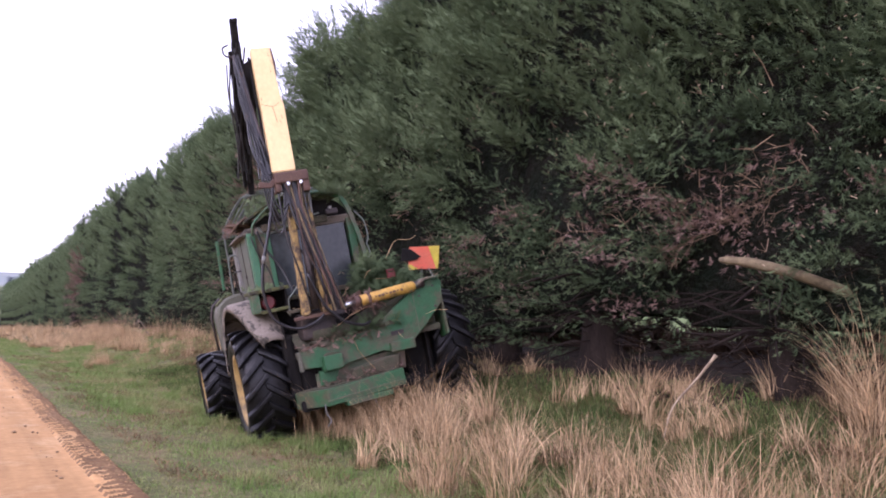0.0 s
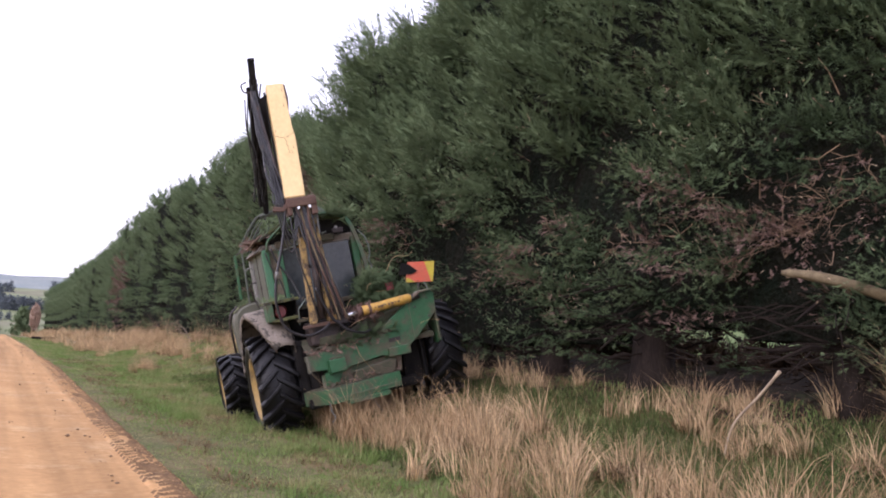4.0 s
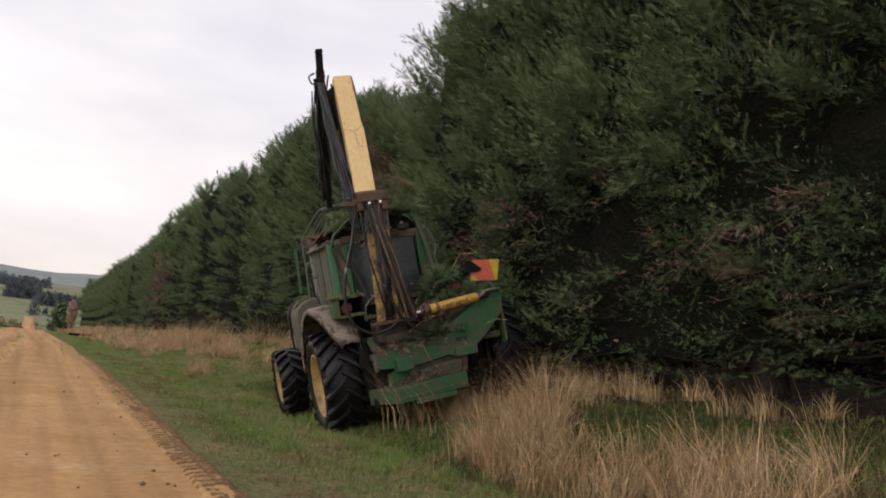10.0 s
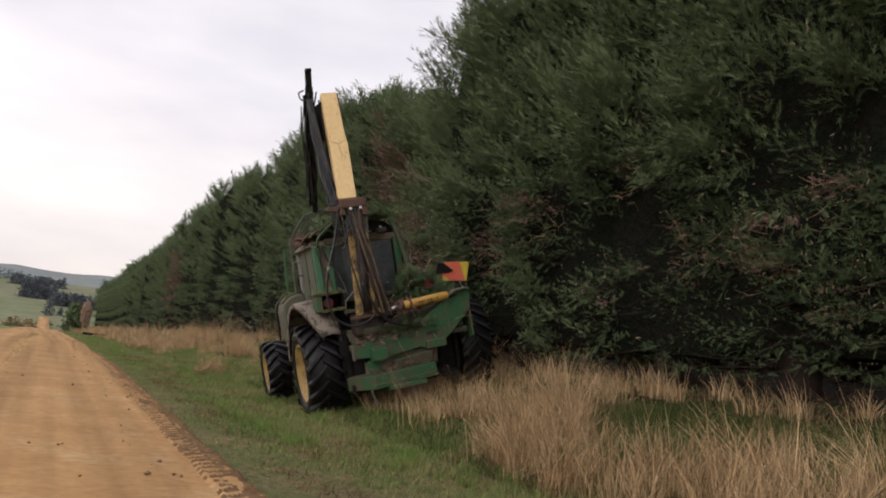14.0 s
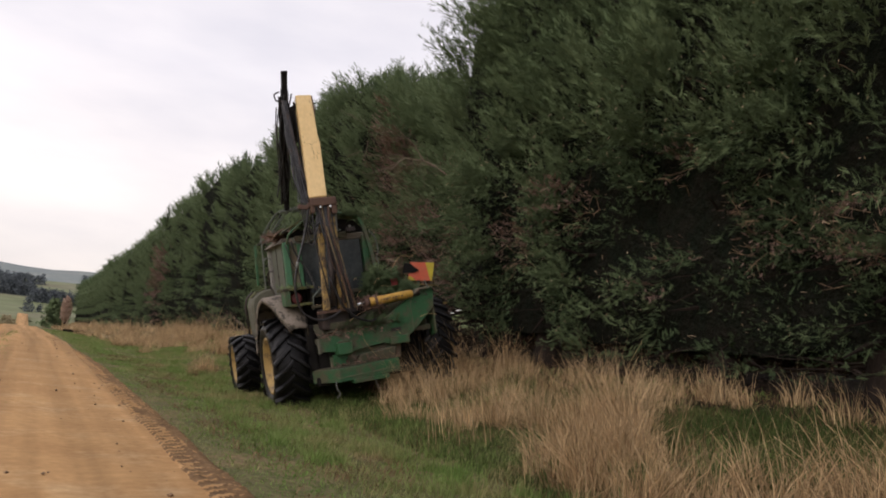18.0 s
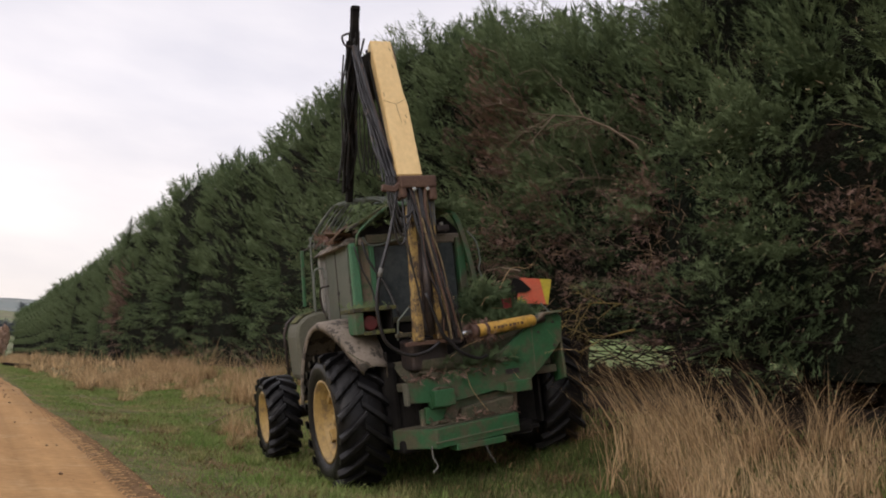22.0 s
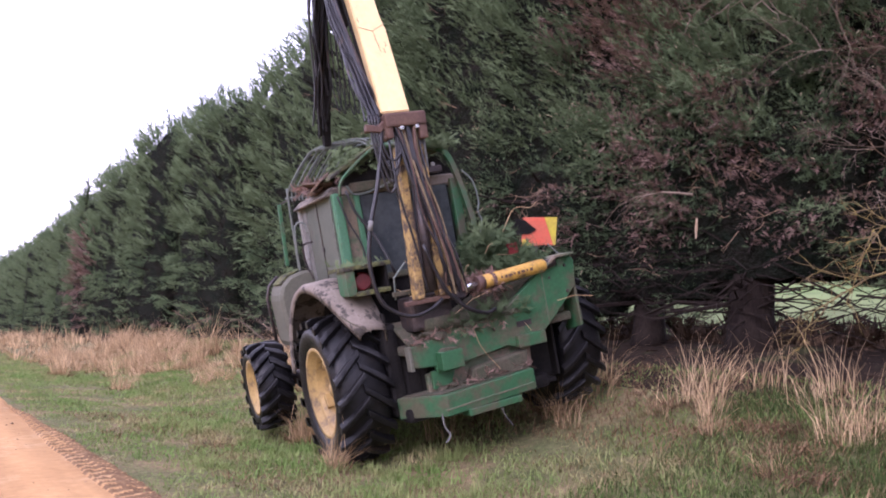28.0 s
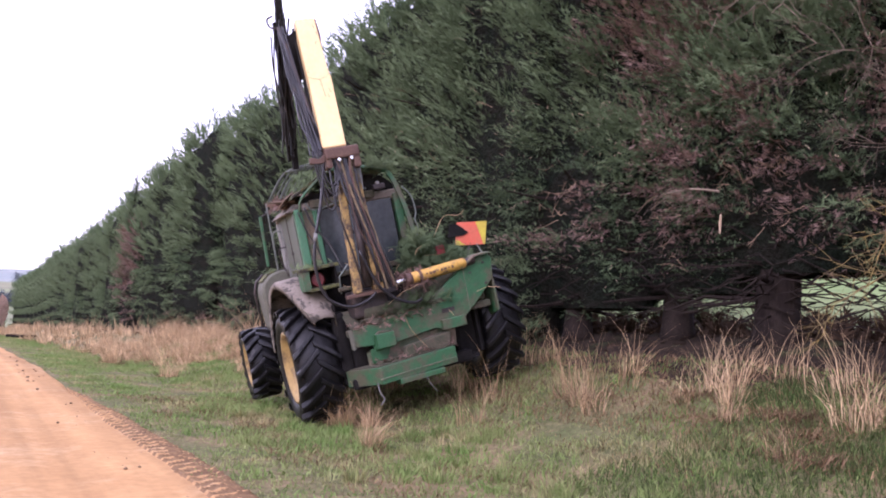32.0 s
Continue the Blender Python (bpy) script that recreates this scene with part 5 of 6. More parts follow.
def chassis():
    # driveline in near-black, the shade under the tractor put into its colour
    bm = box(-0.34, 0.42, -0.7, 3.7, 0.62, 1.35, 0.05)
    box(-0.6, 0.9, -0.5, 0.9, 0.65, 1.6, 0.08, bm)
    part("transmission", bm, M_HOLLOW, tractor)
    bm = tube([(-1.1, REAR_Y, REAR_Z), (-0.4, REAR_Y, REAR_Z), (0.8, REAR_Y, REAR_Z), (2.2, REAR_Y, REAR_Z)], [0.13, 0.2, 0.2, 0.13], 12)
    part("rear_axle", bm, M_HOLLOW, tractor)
    # added black boxes that darken the gaps between tyres and frame
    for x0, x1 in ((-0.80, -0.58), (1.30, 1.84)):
        part("final_drive", box(x0, x1, -0.55, 1.0, 0.50, 1.75, 0.08), M_HOLLOW, tractor, "added black box darkening the gap beside the tyre")
    # added slab that keeps light from the ground under the tractor
    part("belly_plate", box(-0.70, 1.5, -0.75, 3.3, 0.42, 0.62, 0.06), M_HOLLOW, tractor, "added black slab keeping light from under the tractor")
    bm = tube([(-1.6, FRONT_Y, FRONT_Z), (-0.4, FRONT_Y, FRONT_Z + 0.06), (0.6, FRONT_Y, FRONT_Z + 0.06), (2.0, FRONT_Y, FRONT_Z)], [0.1, 0.14, 0.14, 0.1], 10)
    part("front_axle", bm, M_STEEL, tractor)
    bm = prism([(1.65, 1.3), (3.95, 1.3), (4.05, 1.75), (3.85, 2.0), (1.65, 2.25)], -0.5, 0.5, 0.06, "x")
    part("bonnet", bm, M_GREEN_D, tractor, "dusty green bonnet")
    # fuel tank with a domed top ahead of the wheel, its strap, and the step under the door
    bm = prism([(-1.52, 1.58), (-1.56, 2.30), (-1.50, 2.48), (-1.36, 2.60), (-1.12, 2.66), (-0.92, 2.62), (-0.92, 1.50), (-1.42, 1.50)], 1.50, 2.22, 0.045)
    t = part("fuel_tank", bm, M_TANK, tractor, "dusty olive domed fuel tank beside the cab door")
    part("tank_rim", tube([(-1.575, 2.2, 1.62), (-1.60, 2.22, 2.3), (-1.54, 2.22, 2.5), (-1.38, 2.22, 2.63)], 0.024, 6), M_STEEL, t)
    part("tank_moss", prism([(-1.50, 2.49), (-1.36, 2.61), (-1.12, 2.67), (-0.94, 2.64), (-0.94, 2.66), (-1.12, 2.69), (-1.37, 2.63), (-1.51, 2.51)], 1.6, 2.1, 0.004), M_MOSS, t, "moss on the tank's dome")
    bm = box(-1.45, -0.8, 1.35, 1.62, 0.72, 0.80, 0.015)
    part("step", bm, M_STEEL, tractor)
    part("step_hanger", tube([(-1.38, 1.48, 0.78), (-1.36, 1.50, 1.2), (-1.22, 1.55, 1.55)], 0.025, 6), M_STEEL, tractor)


def fender(material, label):
    """Wide mudguard over a rear wheel: it springs up clear of the tyre, and its outer lip draws in towards the back."""
    bm = bmesh.new()
    rings = []
    for k in range(25):
        u = k / 24
        a = radians(10 + 134 * u)
        r = 1.40 + 0.13 * math.sin(math.pi * min(1.0, u * 1.15)) - 0.10 * max(0.0, u - 0.6) / 0.4
        y, z = REAR_Y + r * math.cos(a) * 0.90, REAR_Z + r * math.sin(a)
        lip = 0.11 + 0.02 * math.sin(u * 9)
        yi, zi = REAR_Y + (r - lip) * math.cos(a) * 0.90, REAR_Z + (r - lip) * math.sin(a)
        out = -1.56 + 0.10 * u + 0.34 * max(0.0, u - 0.55) ** 1.3 / 0.45 ** 1.3
        inn = -0.74
        rings.append([bm.verts.new((q, yy, zz)) for q, yy, zz in ((out + 0.02, yi, zi - 0.02), (out, y - 0.01, z - 0.03), (out + 0.07, y, z + 0.015), (0.5 * (out + inn), y, z + 0.035), (inn, y, z), (inn, yi, zi - 0.25))])
    for r0, r1 in zip(rings, rings[1:]):
        for i in range(5):
            bm.faces.new((r0[i], r0[i + 1], r1[i + 1], r1[i])).smooth = True
    bmesh.ops.recalc_face_normals(bm, faces=bm.faces[:])
    bmesh.ops.solidify(bm, geom=bm.faces[:], thickness=0.018)
    f = part("fender", bm, material, tractor, label)
    part("fender_seam", tube([(-1.34, -0.60, 1.98), (-1.22, -0.69, 1.86), (-1.02, -0.79, 1.72)], 0.008, 4), M_MUD, f)
    # lamp housing on top of the guard
    h = part("lamp_housing", box(-1.17, -0.50, -0.55, 0.16, 2.53, 2.59, 0.012), M_MOSS, tractor, "mossy top plate of the lamp housing")
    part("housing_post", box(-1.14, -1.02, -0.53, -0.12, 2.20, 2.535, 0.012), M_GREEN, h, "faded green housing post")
    # inner walls in near-black: the shade inside the housing is painted
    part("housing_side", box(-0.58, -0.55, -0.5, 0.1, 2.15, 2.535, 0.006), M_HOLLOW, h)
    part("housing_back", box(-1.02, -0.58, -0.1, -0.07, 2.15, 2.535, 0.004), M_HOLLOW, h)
    part("housing_ledge", box(-1.04, -0.56, -0.56, -0.1, 2.18, 2.24, 0.01), M_MOSS, h, "mossy ledge under the lamp")
    part("tail_lamp", tube([(-0.86, -0.36, 2.36), (-0.86, -0.33, 2.36), (-0.86, -0.12, 2.36)], [0.10, 0.13, 0.13], 16), M_RED, h, "red tail lamp")


def cab():
    """Cab: rear face at y 0.1, front at 1.65, with a peaked mossy guard over the roof."""
    xl, xr, yr, yf, zb, zt = -0.98, 1.0, 0.1, 1.65, 1.5, 3.62
    # near-black paints the shade round the lower cab
    part("cab_floor", box(xl, xr, yr, yf, zb, 2.38, 0.04), M_HOLLOW, tractor, "lower cab shell in painted shade black")
    for x, y, m, label in ((xl + 0.10, yr, M_GREEN_P, "bright green rear cab post"), (xr - 0.05, yr, M_GREEN, "green cab post"), (xl + 0.03, yf, M_GREY, "worn pale grey door post"), (xr - 0.02, yf, M_GREEN_D, "")):
        part("cab_post", box(x - 0.07, x + 0.07, y - 0.06, y + 0.06, 2.34, zt, 0.025), m, tractor, label)
    part("rear_window", prism([(xl + 0.42, 2.40), (xr - 0.16, 2.40), (xr - 0.16, 3.55), (xl + 0.42, 3.55)], yr + 0.02, yr + 0.04, 0), M_GLASS, tractor, "dusty dark rear cab window")
    part("rear_sill", box(xl + 0.2, xr - 0.1, yr - 0.05, yr + 0.06, 2.32, 2.41, 0.015), M_MUD, tractor, "muddy sill under the rear window")
    part("quarter_panel", box(xl + 0.17, xl + 0.36, yr + 0.02, yr + 0.06, 2.36, 3.58, 0.008), M_GREEN_D, tractor, "dirty green corner panel")
    part("window_bar", box(xl + 0.355, xl + 0.43, yr - 0.03, yr + 0.05, 2.36, 3.58, 0.01), M_GREEN_P, tractor, "green rear window bar")
    part("window_bar", box(0.20, 0.24, yr - 0.02, yr + 0.04, 2.36, 3.56, 0.01), M_STEEL, tractor)
    part("front_window", prism([(xl + 0.12, 2.32), (xr - 0.12, 2.32), (xr - 0.14, 3.5), (xl + 0.14, 3.5)], yf - 0.03, yf - 0.01, 0), M_GLASS, tractor)
    for x in (xl + 0.03, xr - 0.03):
        d = part("cab_door", prism([(0.78, 1.75), (1.60, 1.75), (1.60, 3.58), (0.78, 3.58)], x - 0.015, x + 0.015, 0.006, "x"), M_PANEL, tractor, "dull olive cab door")
        part("door_frame", box(x - 0.03, x + 0.03, 1.40, 1.60, 2.36, 3.60, 0.02), M_GREY_D, d, "scuffed pale grey door frame")
        part("side_panel", box(x - 0.02, x + 0.02, 0.16, 0.80, 2.36, 3.60, 0.01), M_PANEL, tractor, "dull olive side panel")
        part("panel_seam", box(x - 0.032, x + 0.032, 0.79, 0.815, 2.36, 3.60, 0.004), M_STEEL, tractor)
        part("latch", box(x - 0.045, x + 0.045, 0.74, 0.80, 2.86, 2.92, 0.01), M_STEEL, d)
    part("door_handle", tube(bend([(xl - 0.02, 1.5, 2.5), (xl - 0.09, 1.52, 2.75), (xl - 0.12, 1.4, 3.02), (xl - 0.03, 1.2, 3.05)]), 0.016, 6), M_STEEL, tractor)
    # roof with eaves and slabs of bark
    bm = prism([(xl - 0.12, 3.58), (xr + 0.06, 3.54), (xr - 0.02, 3.70), (xl + 0.05, 3.72)], 0.12, 1.74, 0.025)
    roof = part("roof", bm, M_FENDER, tractor, "dented dusty cab roof")
    rng = np.random.default_rng(14)
    for k in range(10):
        x, y, w = -1.02 + 0.05 * k, 0.25 + 0.13 * k + 0.1 * rng.random(), 0.14 + 0.12 * rng.random()
        b2 = box(-w, w, -0.14, 0.14, -0.014, 0.014, 0.005)
        bmesh.ops.transform(b2, matrix=pose(x, y, 3.76 + 0.08 * rng.random(), rng.normal(0, 12), rng.normal(-18, 10), rng.normal(0, 40)), verts=b2.verts)
        part("bark_slab", b2, M_DEADBARK, roof, "slab of torn brown bark")
    # peaked guard: two sloping sheets on a bent steel arch
    part("guard_sheet", prism([(-0.96, 3.80), (-0.93, 3.86), (-0.22, 4.24), (-0.18, 4.18)], 0.02, 0.75, 0.008), M_MOSS, tractor, "moss-covered sloping guard sheet")
    part("guard_sheet", prism([(-0.20, 4.17), (-0.20, 4.23), (0.82, 4.09), (0.80, 4.03)], 0.02, 1.0, 0.008), M_MOSS, tractor, "moss-covered guard sheet")
    part("guard_bar", tube(bend([(-0.86, -0.01, 3.56), (-0.78, -0.02, 3.80), (-0.30, -0.02, 4.15), (-0.12, -0.02, 4.20)], 3), 0.024, 6), M_GREEN, tractor)
    part("guard_bar", tube([(-0.12, -0.02, 4.20), (0.45, -0.02, 4.15), (0.82, -0.02, 4.03)], 0.038, 6), M_GREEN, tractor)
    part("guard_post", tube(bend([(0.82, -0.02, 4.03), (0.93, -0.02, 3.80), (1.05, -0.04, 3.2), (1.08, -0.08, 2.75), (1.02, -0.1, 2.35)], 3), 0.055, 4), M_GREEN, tractor, "dull green guard post")
    # flat near-black sheet: the shade under the guard made a surface
    part("guard_gable", prism([(-0.80, 3.56), (0.95, 3.50), (1.0, 3.76), (0.78, 3.98), (-0.14, 4.14), (-0.74, 3.78)], 0.20, 0.23, 0), M_HOLLOW, tractor, "black sheet painting the shaded hollow under the guard")
    part("gable_lip", tube(bend([(-0.74, 0.0, 3.70), (-0.62, 0.0, 3.56), (-0.30, 0.0, 3.60), (0.05, 0.0, 3.72), (0.4, 0.0, 3.78)], 4), 0.016, 5), M_CAGE, tractor)
    part("roof_brace", box(-0.66, 0.55, 0.06, 0.12, 3.60, 3.74, 0.02), M_MUD, tractor, "muddy brace under the guard")
    part("roof_lamp", box(0.52, 0.74, -0.06, 0.06, 3.72, 3.82, 0.02), M_STEEL, tractor, "dusty grey work lamp")
    part("lamp_bulb", tube([(0.60, -0.08, 3.84), (0.60, -0.03, 3.84)], 0.03, 8), M_GREY, tractor)
    part("guard_hoop", tube(bend([(-0.12, 0.3, 4.22), (-0.06, 0.3, 4.32), (0.06, 0.3, 4.34), (0.14, 0.3, 4.24)], 3), 0.03, 6), M_CAGE, tractor)
    # cage of bent bars in front of the roof
    for k in range(11):
        x = -1.10 + 0.062 * k
        z = 0.03 * math.sin(k * 1.7)
        bm = tube(bend([(x - 0.02 - 0.01 * k, 1.72 - 0.02 * k, 3.74), (x + 0.02, 1.66, 3.96 + z), (x + 0.30, 1.5, 4.36 + z), (x + 0.46, 1.35, 4.46 + z), (x + 0.92, 0.85, 4.44 + z), (x + 1.05, 0.5, 4.24)], 4), 0.013, 5)
        part("cage_bar", bm, M_CAGE, tractor)
    part("cage_rail", tube([(-1.16, 1.72, 3.80), (-0.3, 1.66, 3.80), (0.2, 1.6, 3.80)], 0.018, 6), M_CAGE, tractor)
    part("cage_rail", tube([(-0.66, 1.36, 4.44), (-0.2, 1.36, 4.47), (0.1, 1.36, 4.44)], 0.018, 6), M_CAGE, tractor)
    # mirror and grab rail ahead of the door
    m = part("mirror_arm", tube(bend([(-1.16, 1.7, 2.3), (-1.14, 1.7, 3.0), (-1.12, 1.7, 3.86), (-1.10, 1.7, 3.93), (-0.98, 1.65, 3.90)]), 0.018, 6), M_CAGE, tractor)
    part("mirror", prism([(-1.345, 2.76), (-1.29, 2.76), (-1.25, 3.72), (-1.31, 3.72)], 1.68, 1.73, 0.01), M_GREEN, m, "tall narrow green-backed mirror")
    part("mirror_stay", tube([(-1.26, 1.7, 3.72), (-1.12, 1.7, 3.78)], 0.012, 5), M_STEEL, m)
    part("grab_rail", tube(bend([(-1.18, 1.55, 2.45), (-1.16, 1.55, 3.1), (-1.12, 1.55, 3.36), (-1.0, 1.5, 3.36), (-0.98, 1.45, 3.2)]), 0.016, 6), M_CAGE, tractor)


def rear_frame():
    """Heavy welded counterweight frame behind the rear axle."""
    y0, y1 = -0.99, -0.89
    bm = prism([(-0.60, 1.15), (-0.63, 1.43), (-0.10, 1.50), (0.45, 1.56), (0.80, 1.62), (1.45, 2.04), (1.74, 2.20), (2.02, 2.21), (2.08, 2.13), (2.04, 1.78), (1.62, 1.40), (1.40, 1.24), (1.34, 1.12), (0.90, 1.12), (0.80, 1.16), (0.10, 1.08), (0.02, 1.02), (-0.28, 1.02), (-0.30, 1.12)],
               y0, y1, 0.012)
    plate = part("rear_plate", bm, M_GREEN, tractor, "green welded rear plate with rust and mud")
    part("slot", box(0.98, 1.22, y0 - 0.006, y0 + 0.01, 1.37, 1.45, 0.004), M_STEEL, plate)
    part("plate_seam", box(1.50, 1.515, y0 - 0.008, y0 + 0.01, 1.34, 2.05, 0.003), M_GREEN_D, plate)
    part("plate_edge", prism([(1.45, 2.05), (1.74, 2.21), (2.03, 2.22), (2.03, 2.25), (1.72, 2.24), (1.42, 2.07)], y0 - 0.10, y1 + 0.12, 0.004), M_GREEN_D, plate)
    part("plate_post", box(-0.655, -0.605, y0 - 0.02, y1 + 0.02, 1.12, 1.44, 0.012), M_TANK, plate, "bare scraped end of the plate")
    part("step_block", box(-0.28, 0.04, y0 - 0.17, y0, 1.06, 1.30, 0.015), M_GREEN, plate)
    part("block_mud", prism([(-0.27, 1.295), (0.03, 1.295), (-0.02, 1.33), (-0.2, 1.34)], y0 - 0.15, y0 - 0.01, 0.01), M_MUD, plate)
    part("step_block", box(0.92, 1.36, y0 - 0.10, y0, 1.10, 1.27, 0.015), M_GREEN, plate)
    for x, z in ((1.62, 1.95), (1.90, 2.08), (1.88, 1.72), (0.62, 1.42)):
        part("plate_bolt", tube([(x, y0 - 0.022, z), (x, y0 + 0.01, z)], 0.02, 6), M_STEEL, plate)
    part("end_plate", prism([(-0.95, 2.12), (-0.35, 2.12), (-0.10, 1.6), (-0.10, 1.0), (-0.99, 1.2)], 2.02, 2.06, 0.008, "x"), M_GREEN, tractor, "green end plate of the frame")
    part("slope_plate", prism([(-0.95, 1.42), (-0.95, 1.46), (-0.42, 1.74), (-0.40, 1.70)], -0.62, 0.4, 0.008, "x"), M_MUD, tractor, "muddy sloping deck plate")
    # added black sheet and panels: block light under deck and beside wheels
    part("belly_plate", box(-0.68, 1.62, -0.72, 3.3, 0.47, 0.53, 0.01), M_HOLLOW, tractor, "added black sheet blocking light under the deck")
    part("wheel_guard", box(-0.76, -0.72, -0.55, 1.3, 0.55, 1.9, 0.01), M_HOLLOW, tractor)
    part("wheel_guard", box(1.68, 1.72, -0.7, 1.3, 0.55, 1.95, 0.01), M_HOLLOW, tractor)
    part("deck", box(-0.62, 1.95, y1, 0.0, 1.30, 1.42, 0.03), M_MUD, tractor, "muddy deck behind the cab")
    part("deck_hump", prism([(0.0, 1.40), (1.9, 1.40), (1.9, 1.95), (1.45, 2.05), (0.75, 1.85), (0.3, 1.65)], y1 + 0.03, -0.05, 0.05), M_MUD, tractor, "heap of mud and clippings on the deck")
    part("inner_plate", prism([(-0.40, 0.74), (1.18, 0.78), (1.22, 1.14), (0.3, 1.10), (-0.12, 1.05), (-0.40, 1.02)], -0.86, -0.78, 0.01), M_GREEN_D, tractor, "dirty green inner plate")
    part("inner_flap", prism([(-0.36, 0.82), (-0.12, 0.78), (0.0, 1.05), (-0.36, 1.06)], -0.94, -0.88, 0.01), M_GREEN, tractor)
    part("inner_block", prism([(0.12, 0.80), (1.0, 0.82), (1.05, 1.06), (0.2, 0.98)], -1.06, -0.88, 0.02), M_MUD, tractor)
    bm = prism([(-0.76, -0.55), (-0.33, -1.22), (1.04, -1.14), (1.06, -0.78)], 0.50, 0.78, 0.012, "z")
    for vv in bm.verts:
        vv.co.z += 0.03 * vv.co.x
    b = part("lower_beam", bm, M_GREEN, tractor, "green lower weight beam")
    part("beam_rib", prism([(-0.35, -1.235), (1.03, -1.155), (1.03, -1.13), (-0.35, -1.21)], 0.580, 0.60, 0.002, "z"), M_GREEN_D, b).matrix_basis = pose(0, 0, 0, 0, -1.72, 0)
    part("beam_top", prism([(-0.68, -0.62), (-0.33, -1.16), (1.0, -1.08), (1.0, -0.80)], 0.785, 0.80, 0.003, "z"), M_MUD, b, "mud lying on the beam").matrix_basis = pose(0, 0, 0, 0, -1.72, 0)
    part("drawbar_plate", prism([(-0.04, -1.22), (0.78, -1.17), (0.78, -1.0), (-0.06, -1.0)], 0.42, 0.51, 0.01, "z"), M_GREEN, tractor, "green drawbar plate")
    part("loose_cable", tube(bend([(-0.40, -1.15, 0.54), (-0.41, -1.18, 0.38), (-0.36, -1.2, 0.26), (-0.44, -1.2, 0.18)]), 0.010, 5), M_GREY_D, tractor)
    part("loose_cable", tube(bend([(0.42, -1.2, 0.44), (0.46, -1.22, 0.30), (0.54, -1.22, 0.16)]), 0.006, 5), M_GREY_D, tractor)
    rng = np.random.default_rng(4)
    for k in range(26):
        x, y, z = rng.uniform(-0.35, 0.95), rng.uniform(-1.12, -0.86), 0.81
        if k > 9:
            x, y = rng.uniform(-0.5, 1.2), rng.uniform(-0.97, -0.88)
            z = 1.47 + 0.12 * max(0.0, x) + 0.08 * rng.random()
        s = 0.04 + 0.07 * rng.random()
        bm = bmesh.new()
        bmesh.ops.create_icosphere(bm, subdivisions=1, radius=s, matrix=Matrix.Translation((x, y, z)) @ Matrix.Diagonal((1.6, 1.0, 0.6, 1)))
        for vv in bm.verts:
            vv.co += Vector(rng.normal(0, s * 0.12, 3))
        part("mud_lump", bm, M_MUD, tractor)
    # round tank under the boom foot
    part("air_tank", tube([(-0.36, -0.85, 1.66), (-0.32, -0.85, 1.66), (0.28, -0.88, 1.64), (0.32, -0.88, 1.64)], [0.08, 0.13, 0.13, 0.08], 14), M_MUD, tractor, "mud-covered round tank")
    # crossbars and uprights behind the cab
    part("cross_bar", box(-0.62, 0.12, -1.14, -1.04, 1.96, 2.02, 0.01), M_RUST, tractor, "rusty cross bar")
    part("cross_bar", box(-0.66, 0.30, -0.9, -0.8, 2.10, 2.16, 0.01), M_MUD, tractor)
    part("lever", tube([(-0.62, -0.8, 2.06), (-0.60, -0.82, 2.34), (-0.42, -0.84, 2.52)], 0.014, 5), M_CAGE, tractor)
    # ram across the deck
    a, b2 = Vector((0.14, -1.10, 2.05)), Vector((1.74, -1.0, 2.15))
    d = (b2 - a).normalized()
    r = part("slew_ram", tube([a + d * 0.32, a + d * 0.36, b2 - d * 0.22, b2 - d * 0.18], [0.08, 0.095, 0.095, 0.08], 14), M_YELLOW, tractor, "worn yellow hydraulic ram")
    part("rod", tube([a + d * 0.05, a + d * 0.32], 0.036, 10), M_CHROME, r, "bright steel rod")
    part("ram_gland", tube([a + d * 0.30, a + d * 0.40], 0.10, 12), M_RUST, r)
    part("ram_eye", tube([b2 - d * 0.2, b2], [0.075, 0.06], 8), M_STEEL, r)
    part("ram_band", tube([a + d * 0.52, a + d * 0.58], 0.098, 12), M_RUST, r)
    part("ram_lug", box(a.x - 0.12, a.x + 0.08, a.y - 0.07, a.y + 0.07, a.z - 0.12, a.z + 0.10, 0.02), M_STEEL, r)
    for k in range(8):
        p = a + d * (0.66 + 0.07 * k)
        w = 0.012 + 0.008 * ((k * 7) % 3)
        part("lettering_bar", box(p.x - w, p.x + w, p.y - 0.10, p.y - 0.088, p.z - 0.008 - 0.006 * ((k * 5) % 3), p.z + 0.022, 0), M_RUST, r)
    # square hazard board above the far wheel, hung level
    s = part("hazard_board", prism([(1.98, 2.86), (2.58, 2.78), (2.46, 2.36), (1.86, 2.44)], -0.01, 0.01, 0.003), M_ORANGE, tractor, "faded orange and yellow square hazard board")
    part("yellow_band", prism([(2.35, 2.811), (2.577, 2.781), (2.458, 2.364), (2.42, 2.369)], -0.016, -0.01, 0), M_LIME, s)
    part("yellow_band", prism([(1.888, 2.535), (1.94, 2.53), (2.06, 2.416), (1.863, 2.442)], -0.015, -0.009, 0), M_LIME, s)
    part("torn_flap", prism([(1.82, 2.86), (1.98, 2.82), (2.16, 2.64), (2.03, 2.60), (1.74, 2.62)], -0.035, -0.02, 0.003), M_HOLLOW, s, "black torn rubber flap")
    part("board_post", tube([(2.02, 0.03, 1.9), (2.16, 0.03, 2.44)], 0.025, 6), M_STEEL, s)
    part("board_stay", tube([(2.02, -0.9, 2.2), (2.1, -0.6, 2.24), (2.2, -0.2, 2.40)], 0.012, 5), M_CAGE, s)


